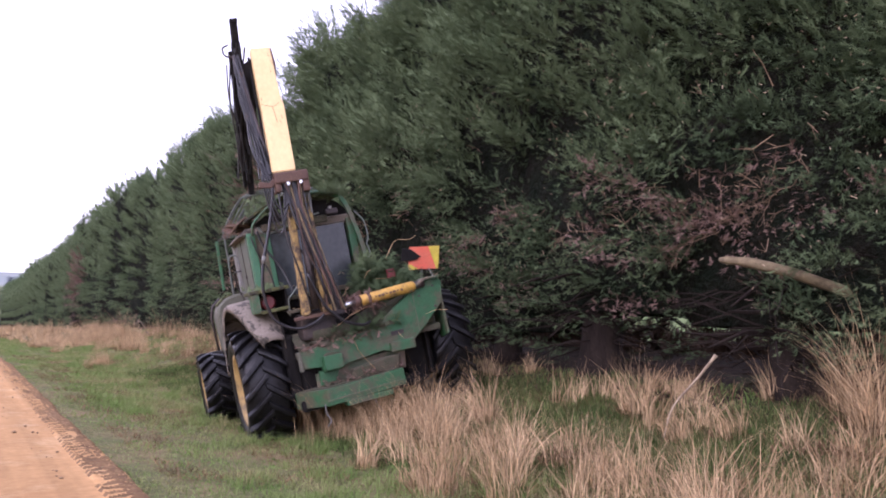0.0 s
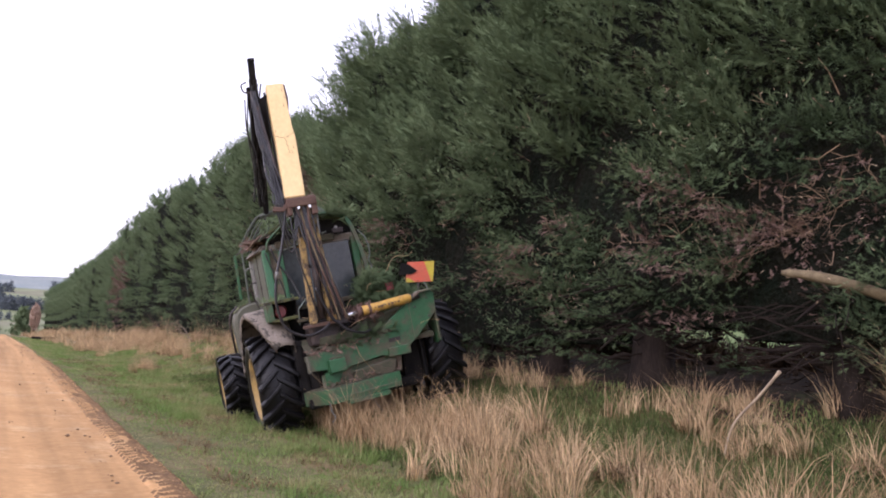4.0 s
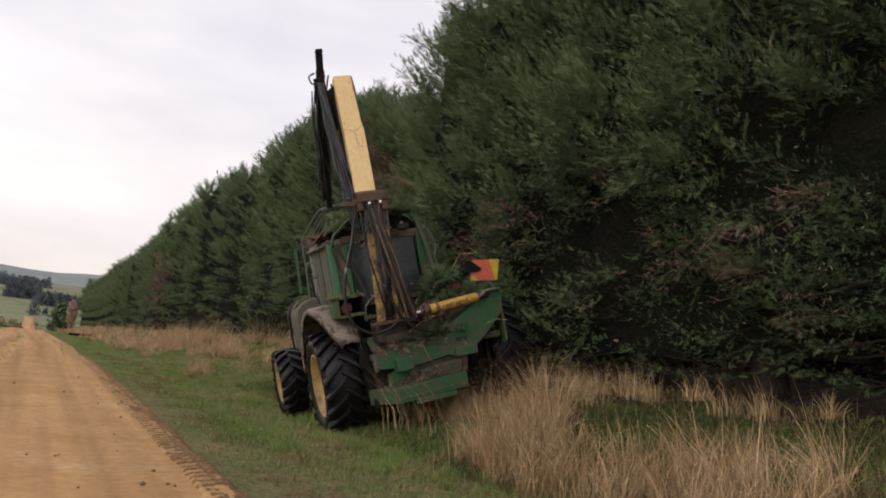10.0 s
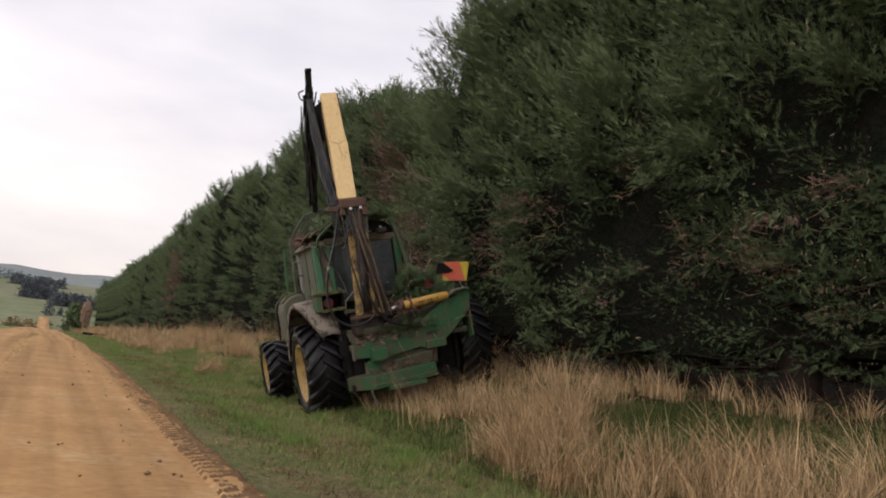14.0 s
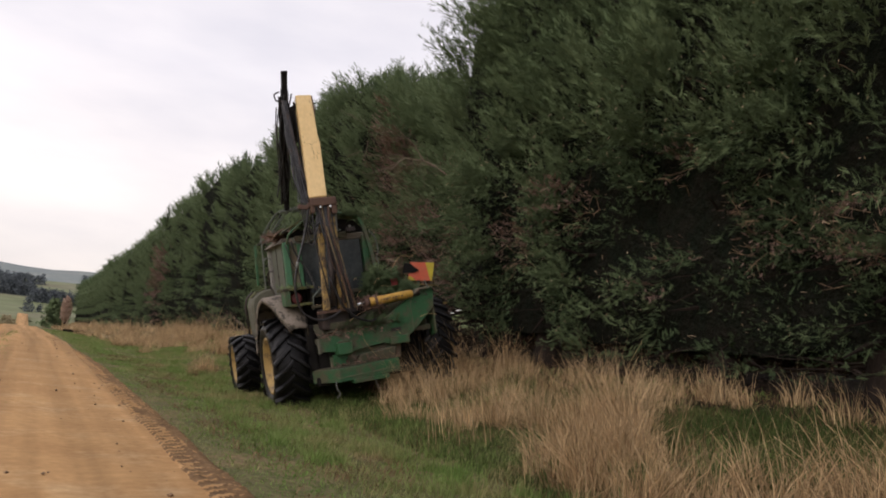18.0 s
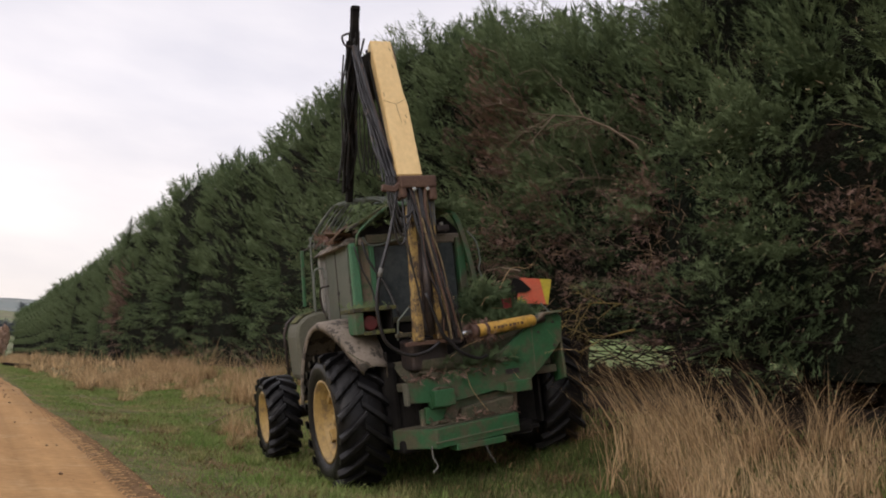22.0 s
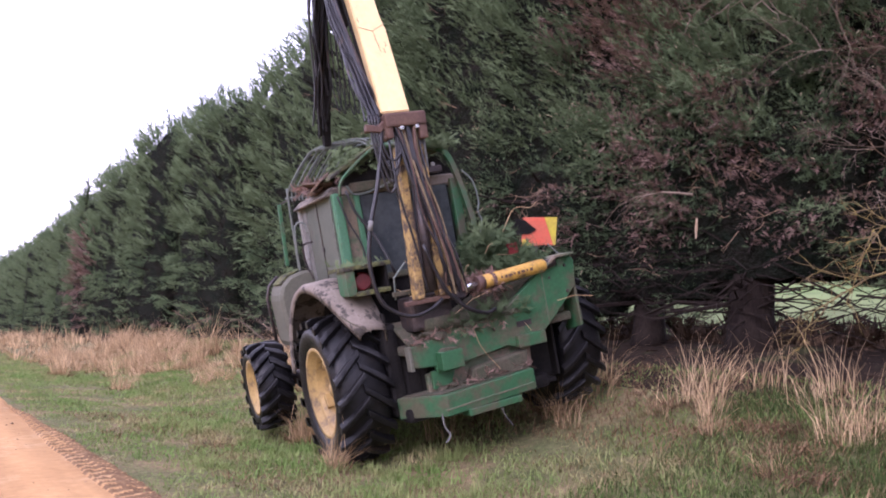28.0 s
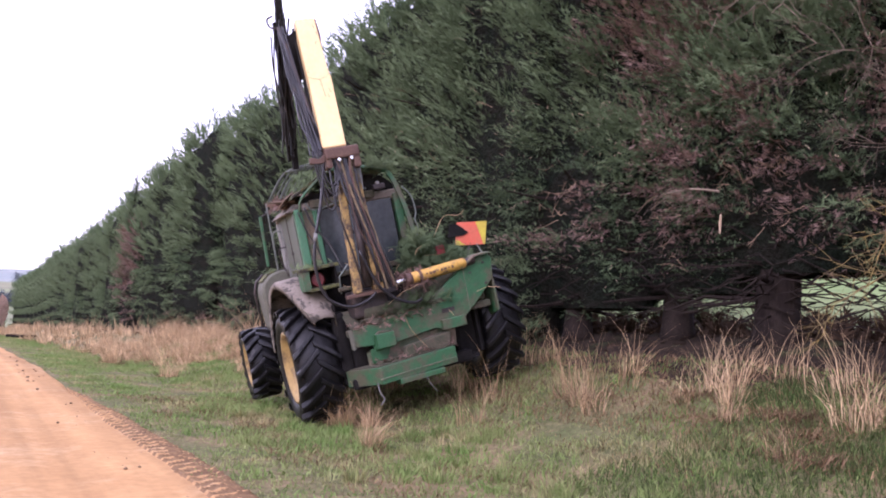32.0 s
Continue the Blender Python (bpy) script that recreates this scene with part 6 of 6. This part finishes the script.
def boom():
    """Folding boom in one upright plane: lower arm, pale upper arm leaning forward over the cab, and the dark stick folded down before it."""
    foot, elbow, top = Vector((-0.22, -1.0, 2.0)), Vector((-0.26, -1.17, 4.30)), Vector((-0.05, 0.24, 6.92))
    part("boom_base", box(-0.50, 0.10, -0.95, -0.5, 1.6, 2.05, 0.05), M_STEEL, tractor, "oily steel boom pedestal")
    for x0, x1, m in ((-0.40, -0.33, M_OLDYELLOW), (-0.05, -0.06, M_OLDYELLOW)):
        p, q = Vector((x0, -1.02, 2.02)), Vector((x1, -1.13, 4.0))
        w = 0.045 if x0 < -0.2 else 0.062
        part("lower_arm", prism([(p.x - w * 1.5, p.z), (p.x + w * 1.3, p.z), (q.x + w, q.z), (q.x - w, q.z)], -1.16, -0.98, 0.012), m, tractor, "worn yellow lower boom arm")
    part("arm_head", prism([(-0.18, 3.66), (0.02, 3.66), (0.05, 4.24), (-0.20, 4.24)], -1.16, -1.02, 0.015), M_GREY_D, tractor, "scraped grey head plate of the lower arm")
    part("lower_ram", tube([(-0.24, -1.14, 2.1), (-0.20, -1.18, 3.55)], 0.07, 10), M_STEEL, tractor, "oily dark lower hydraulic ram")
    part("ram_rod", tube([(-0.20, -1.18, 3.5), (-0.19, -1.18, 4.2)], 0.03, 8), M_CHROME, tractor)
    # elbow fork
    e = elbow
    bm = box(e.x - 0.28, e.x + 0.29, e.y - 0.15, e.y + 0.22, e.z - 0.08, e.z + 0.10, 0.03)
    box(e.x - 0.28, e.x - 0.18, e.y - 0.13, e.y + 0.18, e.z - 0.22, e.z - 0.04, 0.03, bm)
    box(e.x + 0.17, e.x + 0.29, e.y - 0.13, e.y + 0.18, e.z - 0.26, e.z - 0.04, 0.03, bm)
    fork = part("elbow_fork", bm, M_RUST, tractor, "rust-brown elbow fork")
    part("hose_bracket", prism([(-0.80, 4.20), (-0.78, 4.30), (-0.62, 4.26), (-0.50, 4.36), (-0.48, 4.26), (-0.60, 4.17)], -1.26, -1.18, 0.012), M_RUST, fork, "bent rusty hose bracket")
    for x in (-0.33, -0.12):
        part("pin", tube([(x, -1.32, 4.20), (x, -1.20, 4.20)], 0.028, 8), M_CHROME, fork, "bright worn pin")
    # pale upper arm: a tapering box beam with a faint kink
    bm = bmesh.new()
    rings = []
    base = Vector((-0.34, -1.14, 4.38))
    ax = (top - base).normalized()
    back = Vector((0, -ax.z, ax.y)).normalized()
    mid = base.lerp(top, 0.5) + Vector((0.025, 0, 0))
    for c, w, dpt in ((base, 0.195, 0.10), (mid, 0.20, 0.10), (mid + (top - mid) * 0.16 + Vector((-0.012, 0, 0)), 0.19, 0.10), (top, 0.18, 0.09)):
        rings.append([bm.verts.new(c + Vector((sx * w, 0, 0)) + back * (sy * dpt)) for sx, sy in ((-1, 1), (1, 1), (1, -1), (-1, -1))])
    for r0, r1 in zip(rings, rings[1:]):
        for k in range(4):
            bm.faces.new((r0[k], r0[(k + 1) % 4], r1[(k + 1) % 4], r1[k]))
    bm.faces.new(rings[0][::-1])
    bm.faces.new(rings[-1])
    bmesh.ops.recalc_face_normals(bm, faces=bm.faces[:])
    bmesh.ops.bevel(bm, geom=bm.edges[:], offset=0.012, segments=2, affect="EDGES")
    arm = part("upper_arm", bm, M_ARM, tractor, "pale yellow box-section upper arm")
    f0 = back * 0.103
    part("weld_seam", tube([mid + f0 + Vector((-0.19, 0, 0)) + ax * 0.05, mid + f0 - ax * 0.03, mid + f0 + Vector((0.19, 0, 0)) + ax * 0.10], 0.003, 4), M_RUST, arm)
    part("weld_seam", tube([mid + f0 - ax * 0.03, mid + f0 - ax * 0.22 + Vector((0.01, 0, 0)), mid + f0 - ax * 0.42 + Vector((0.03, 0, 0))], [0.002, 0.004, 0.002], 4), M_RUST, arm)
    for k, (u, x) in enumerate(((0.06, 0.12), (0.12, 0.15), (0.2, 0.1), (0.42, -0.15), (0.58, 0.14), (0.62, 0.10))):
        part("scrape", tube([top.lerp(base, u) + f0 + Vector((x, 0, 0)), top.lerp(base, u + 0.03) + f0 + Vector((x + 0.01, 0, 0))], [0.002, 0.005], 4), M_RUST, arm)
    part("arm_edge", tube([top + Vector((0.20, 0, 0.02)), top.lerp(base, 0.12) + Vector((0.21, 0, 0)), top.lerp(base, 0.24) + Vector((0.20, 0, 0))], [0.03, 0.045, 0.012], 5), M_RUST, arm)
    # dark strip down the arm's left side
    part("arm_rail", tube([top + Vector((-0.215, 0.03, -0.1)), mid + Vector((-0.235, 0.03, 0)), base + Vector((-0.22, 0.03, 0.1))], 0.022, 5), M_HOLLOW, arm)
    # dark stick folded down from the top towards the front of the cab
    s_top, s_low = Vector((-0.43, 0.16, 7.50)), Vector((-0.54, 1.12, 4.45))
    ms = s_top.lerp(s_low, 0.3)
    bm = tube([s_top, s_top.lerp(s_low, 0.14)], 0.085, 4)
    tube([s_top.lerp(s_low, 0.12), ms, s_top.lerp(s_low, 0.62), s_low], [0.10, 0.115, 0.10, 0.07], 4, bm)
    st = part("stick", bm, M_HOLLOW, tractor, "dark oily folded stick")
    part("stick_side", tube([Vector((-0.58, 0.22, 6.95)), Vector((-0.60, 0.5, 6.0)), Vector((-0.64, 1.05, 4.6))], [0.04, 0.045, 0.035], 5), M_HOLLOW, tractor)
    part("stick_cap", box(-0.50, -0.36, 0.10, 0.22, 7.44, 7.52, 0.02), M_HOLLOW, st)
    part("stick_knuckle", prism([(-0.50, 6.62), (-0.18, 6.80), (-0.16, 6.60), (-0.22, 6.0), (-0.40, 5.75), (-0.48, 6.0)], 0.12, 0.26, 0.015), M_HOLLOW, tractor, "dark knuckle plate between arm and stick")
    part("stick_ram", tube([Vector((-0.56, 0.06, 6.80)), Vector((-0.52, -0.42, 5.7)), Vector((-0.50, -1.1, 4.40))], [0.035, 0.045, 0.035], 8), M_STEEL, tractor, "oily steel stick ram")
    part("top_hook", tube(bend([(-0.55, 0.08, 6.80), (-0.70, 0.06, 6.82), (-0.73, 0.06, 6.96), (-0.62, 0.07, 7.02)]), 0.018, 5), M_STEEL, tractor)
    rng = np.random.default_rng(6)
    for k in range(38):
        q = rng.random()
        if k % 2:  # hoses that hang down along the stick, some ending in a short loop
            a = s_top.lerp(s_low, 0.12 + 0.2 * q) + Vector((rng.normal(-0.05, 0.08), -0.1 + rng.normal(0, 0.05), 0))
            end = 0.62 + 0.38 * rng.random()
            b = s_top.lerp(s_low, end) + Vector((rng.normal(-0.06, 0.09), -0.05 + rng.normal(0, 0.06), 0))
        else:  # hoses that follow the stick ram down to the elbow
            a = Vector((-0.55 + rng.normal(0, 0.03), 0.05, 6.85 - 0.5 * q))
            b = Vector((-0.58 + rng.normal(0, 0.07), -1.2, 4.30 + 0.12 * rng.random()))
        m1, m2 = (a.lerp(b, u) + Vector((rng.normal(-0.02, 0.045), rng.normal(0, 0.04), -0.10 * rng.random())) for u in (0.35, 0.7))
        part("hose", tube(bend([a, m1, m2, b], 4), 0.011 + 0.008 * rng.random(), 5), M_HOSE, tractor)
    for k in range(5):  # slack loops between stick and arm
        x, z = -0.44 + 0.07 * k, 4.7 + 0.2 * rng.random()
        part("hose", tube(bend([(x - 0.03, 0.5, 6.0 + 0.2 * rng.random()), (x - 0.05, 0.55, 5.3), (x, 0.55, z), (x + 0.05, 0.5, 5.2), (x + 0.06, 0.35, 5.9)], 5), 0.010, 5), M_HOSE, tractor)
    for k in range(12):  # hoses that run down over the lower arm
        u = k / 11
        sway = rng.normal(0, 0.045)
        a = Vector((-0.44 + 0.36 * u, e.y - 0.10 + 0.04 * (k % 3), e.z + 0.06 - 0.16 * u))
        m1 = Vector((-0.34 + 0.22 * u + sway, e.y - 0.12, 3.62 + 0.2 * rng.random()))
        m2 = Vector((-0.24 + 0.24 * u - sway, -1.24 - 0.08 * rng.random(), 2.95 + 0.3 * rng.random()))
        m3 = Vector((-0.12 + 0.24 * u + sway * 0.6, -1.24 - 0.06 * rng.random(), 2.45 + 0.15 * rng.random()))
        b = Vector((-0.06 + 0.30 * u + rng.normal(0, 0.04), -1.2, 1.98 + 0.16 * rng.random()))
        part("hose", tube(bend([a, m1, m2, m3, b], 4), 0.012 + 0.012 * rng.random(), 5), M_RUST if k % 4 == 1 else M_OLDLIMB if k % 6 == 4 else M_HOSE, tractor)
    for k in range(4):  # hoses that loop from the bracket back to the elbow
        x0 = -0.72 + 0.04 * k
        low = 3.45 + 0.12 * k
        part("hose", tube(bend([(x0, -1.22, 4.40), (x0 + 0.01, -1.24, 4.0), (x0 + 0.08, -1.26, low), (x0 + 0.20, -1.26, low + 0.06), (-0.42 + 0.03 * k, -1.24, 4.0), (-0.40 + 0.03 * k, -1.2, 4.2)], 4), 0.016, 6), M_HOSE, tractor)
    # big loops that hang behind the cab
    for r, pts in ((0.026, [(-0.56, -1.22, 4.24), (-0.74, -1.25, 3.6), (-0.96, -1.25, 3.0), (-1.05, -1.25, 2.56), (-0.99, -1.25, 2.12), (-0.80, -1.25, 1.92), (-0.58, -1.25, 1.84), (-0.32, -1.22, 1.88), (-0.14, -1.2, 1.98)]),
                   (0.026, [(-0.30, -1.25, 2.7), (-0.12, -1.25, 2.14), (0.02, -1.25, 1.95), (0.18, -1.25, 1.79), (0.45, -1.2, 1.68), (0.62, -1.15, 1.70)]),
                   (0.020, [(-0.78, -0.06, 3.62), (-0.70, -0.1, 3.3), (-0.50, -0.2, 2.9), (-0.40, -0.4, 2.4)]),
                   (0.013, [(-0.90, -0.02, 3.56), (-0.82, -0.06, 3.2), (-0.70, -0.08, 2.9), (-0.66, -0.1, 2.6)]),
                   (0.018, [(-0.30, -0.6, 3.9), (-0.22, -0.62, 3.2), (-0.02, -0.65, 2.8), (0.12, -0.8, 2.3)]),
                   (0.016, [(-0.50, -1.22, 4.1), (-0.52, -1.3, 3.4), (-0.42, -1.3, 2.7), (-0.34, -1.25, 2.1)]),
                   (0.012, [(1.02, -0.1, 3.7), (1.14, -0.16, 3.5), (1.16, -0.2, 3.2), (1.10, -0.24, 3.06), (1.12, -0.26, 2.9), (1.02, -0.3, 2.7), (0.86, -0.36, 2.55)])):
        part("hose", tube(bend(pts, 6), r, 6), M_CAGE if r == 0.012 else M_HOSE, tractor)
    part("hose_clip", tube([(-0.93, -1.25, 3.10), (-0.97, -1.25, 2.98)], 0.034, 8), M_GREY_D, tractor, "pale hose clip")


def clippings():
    """Green clippings and straws heaped on the deck and roof of the tractor."""
    rng = np.random.default_rng(9)
    sh = spray_shape(rng, 4, 0.04)

    def heap(n, c, r, size):
        p = np.clip(rng.normal(0, 1, (n, 3)), -1.7, 1.7) * r + c
        d = rng.normal(0, 1, (n, 3)) * (1, 1, 0.7) + (0.1, -0.3, 0.25)
        return scatter(sh, p, d, size * (0.5 + rng.random(n)), rng, 1.0)

    for n, c, r, s, m in ((1200, (1.06, -0.45, 2.36), (0.22, 0.16, 0.18), 0.19, M_LEAF), (120, (0.95, -0.5, 2.68), (0.10, 0.10, 0.10), 0.16, M_LEAF_B), (500, (1.42, -0.6, 2.22), (0.2, 0.12, 0.08), 0.17, M_LEAF), (260, (0.55, -0.96, 1.62), (0.35, 0.05, 0.07), 0.16, M_LEAF),
                          (140, (0.1, -0.95, 1.5), (0.4, 0.05, 0.03), 0.12, M_DEAD), (260, (-0.5, 0.3, 4.06), (0.22, 0.2, 0.10), 0.13, M_LEAF_B), (90, (-0.75, 0.9, 3.80), (0.2, 0.3, 0.04), 0.25, M_DEAD), (120, (0.4, -0.98, 0.84), (0.38, 0.08, 0.025), 0.14, M_DEAD),
                          (80, (-0.85, -0.2, 2.61), (0.18, 0.2, 0.012), 0.10, M_LEAF_B), (160, (0.62, 0.0, 4.12), (0.18, 0.08, 0.03), 0.16, M_LEAF_B), (60, (-1.22, 1.85, 2.66), (0.12, 0.15, 0.015), 0.08, M_LEAF_B), (160, (0.6, -0.95, 2.05), (0.2, 0.08, 0.06), 0.16, M_DEAD)):
        v, f = heap(n, c, r, s)
        tagged(raw("caught_foliage", v, f, m, tractor, "hedge clippings caught on the tractor"), kind="stuff")
    bm = bmesh.new()
    for k in range(16):
        p = Vector((rng.uniform(-0.5, 1.7), rng.uniform(-1.08, -0.8), rng.uniform(1.5, 2.6)))
        d = Vector(rng.normal(0, 1, 3)) * 0.3
        tube([p, p + d * 0.4 + Vector((0, 0, 0.04)), p + d * 0.8], 0.003, 3, bm)
    for pts in ([(0.30, -1.03, 1.5), (0.34, -1.05, 1.3), (0.40, -1.08, 1.15), (0.56, -1.1, 0.9)], [(1.3, -0.5, 2.7), (1.55, -0.5, 3.0), (1.85, -0.45, 2.98), (2.0, -0.4, 3.05)]):
        tube(bend(pts, 4), 0.005, 4, bm)
    part("deck_light", box(1.20, 1.36, -0.74, -0.70, 2.36, 2.52, 0.015), M_RED, tractor, "dull red lamp half buried in clippings")
    tagged(part("straw_scatter", bm, M_TAN, tractor), kind="stuff")


chassis()
fender(M_FENDER, "dust-grey curved mudguard with dark stains")
cab()
rear_frame()
boom()
clippings()
tagged(tractor, "muddy green hedge-cutting tractor with yellow wheels and folded boom", "tractor")


# ---- what moves ----
TRACTOR = [  # seconds, place, lean, heading, pitch
    (0, 5.31, 15.72, 0.22, -15.5, -10.1, -0.9),
    (0.5, 5.36, 15.97, 0.24, -15.5, -10.1, -1.0),
    (1, 5.37, 16.24, 0.25, -15.4, -10.2, -1.0),
    (1.5, 5.37, 16.51, 0.24, -15.6, -10.2, -1.0),
    (2, 5.37, 16.76, 0.24, -15.8, -10.0, -0.9),
    (2.5, 5.38, 17.00, 0.24, -15.6, -9.5, -0.7),
    (4.5, 5.33, 18.12, 0.20, -16.4, -8.3, -0.3),
    (5, 5.35, 18.44, 0.18, -16.3, -7.9, -0.2),
    (5.5, 5.40, 18.79, 0.17, -16.2, -7.5, -0.1),
    (6, 5.47, 19.15, 0.15, -15.9, -7.1, -0.0),
    (6.5, 5.53, 19.53, 0.15, -15.6, -6.8, 0.1),
    (7, 5.57, 19.89, 0.16, -15.5, -6.7, 0.2),
    (7.5, 5.62, 20.25, 0.16, -15.6, -6.8, 0.3),
    (8, 5.67, 20.61, 0.17, -15.7, -6.9, 0.3),
    (8.5, 5.70, 21.00, 0.19, -15.9, -7.0, 0.3),
    (9, 5.72, 21.41, 0.22, -16.2, -7.4, 0.4),
    (9.5, 5.74, 21.79, 0.25, -16.3, -7.6, 0.4),
    (10, 5.77, 22.17, 0.26, -16.6, -7.7, 0.4),
    (10.5, 5.81, 22.52, 0.26, -17.0, -7.7, 0.5),
    (11, 5.85, 22.84, 0.25, -17.4, -7.6, 0.5),
    (11.5, 5.88, 23.13, 0.24, -17.4, -7.5, 0.5),
    (12, 5.88, 23.40, 0.24, -17.6, -7.4, 0.5),
    (12.5, 5.86, 23.65, 0.23, -17.5, -7.2, 0.5),
    (13, 5.84, 23.90, 0.24, -17.3, -6.9, 0.5),
    (13.5, 5.84, 24.16, 0.24, -17.1, -6.5, 0.4),
    (14, 5.85, 24.45, 0.24, -16.3, -6.0, 0.3),
    (14.5, 5.86, 24.75, 0.22, -15.6, -5.7, 0.2),
    (16.5, 5.81, 26.00, 0.21, -14.0, -5.3, -0.1),
    (17, 5.76, 26.33, 0.21, -14.1, -5.2, -0.2),
    (17.5, 5.70, 26.67, 0.21, -14.4, -5.3, -0.2),
    (18, 5.65, 27.01, 0.20, -14.3, -5.3, -0.2),
    (18.5, 5.63, 27.37, 0.19, -14.1, -5.4, -0.3),
    (19, 5.63, 27.73, 0.18, -13.4, -5.3, -0.3),
    (19.5, 5.62, 28.13, 0.18, -13.1, -5.5, -0.5),
    (20, 5.60, 28.56, 0.21, -13.1, -5.7, -0.7),
    (20.5, 5.58, 28.99, 0.25, -12.5, -5.9, -0.9),
    (21, 5.54, 29.45, 0.25, -12.3, -6.1, -0.9),
    (21.5, 5.51, 29.88, 0.23, -11.9, -6.5, -0.9),
    (22, 5.47, 30.32, 0.23, -12.0, -7.2, -0.7),
    (22.5, 5.43, 30.74, 0.26, -12.5, -7.8, -0.7),
    (23, 5.41, 31.13, 0.26, -12.8, -8.3, -0.6),
    (23.5, 5.40, 31.55, 0.26, -13.1, -8.4, -0.5),
    (24, 5.39, 31.98, 0.27, -13.3, -8.8, -0.5),
    (24.5, 5.36, 32.41, 0.29, -13.3, -9.6, -0.5),
    (25, 5.34, 32.85, 0.34, -13.2, -10.2, -0.6),
    (25.5, 5.33, 33.22, 0.35, -13.5, -10.3, -0.5),
    (27.5, 5.41, 34.63, 0.31, -14.5, -9.5, 0.3),
    (28, 5.42, 35.00, 0.31, -14.0, -9.4, 0.5),
    (28.5, 5.40, 35.37, 0.31, -14.1, -10.2, 0.7),
    (29, 5.37, 35.71, 0.31, -14.7, -10.8, 1.0),
    (29.5, 5.37, 35.95, 0.32, -14.8, -10.7, 1.2),
    (30, 5.37, 36.23, 0.33, -15.1, -10.7, 1.3),
    (30.5, 5.36, 36.58, 0.32, -15.3, -11.2, 1.2),
    (31, 5.37, 36.93, 0.32, -15.5, -11.2, 1.2),
    (31.5, 5.38, 37.29, 0.33, -15.7, -11.1, 1.2),
    (32, 5.40, 37.66, 0.33, -16.1, -10.8, 1.2),
]


def motions():
    rows = []
    for a, b in zip(TRACTOR, TRACTOR[1:] + [None]):
        rows.append(a)
        if b and b[0] - a[0] > 1:
            for k in (1, 2, 3):
                rows.append(tuple(u + (v - u) * k / 4 for u, v in zip(a, b)))
    walk(tractor, [(t, pose(x, y, z, pitch, lean, head)) for t, x, y, z, lean, head, pitch in rows])
    y0 = rows[0][2]
    for w, x, y, r, h in WHEELS:
        walk(w, [(row[0], pose(x, y, h, -math.degrees((row[2] - y0) / r), 0, 0)) for row in rows])


motions()
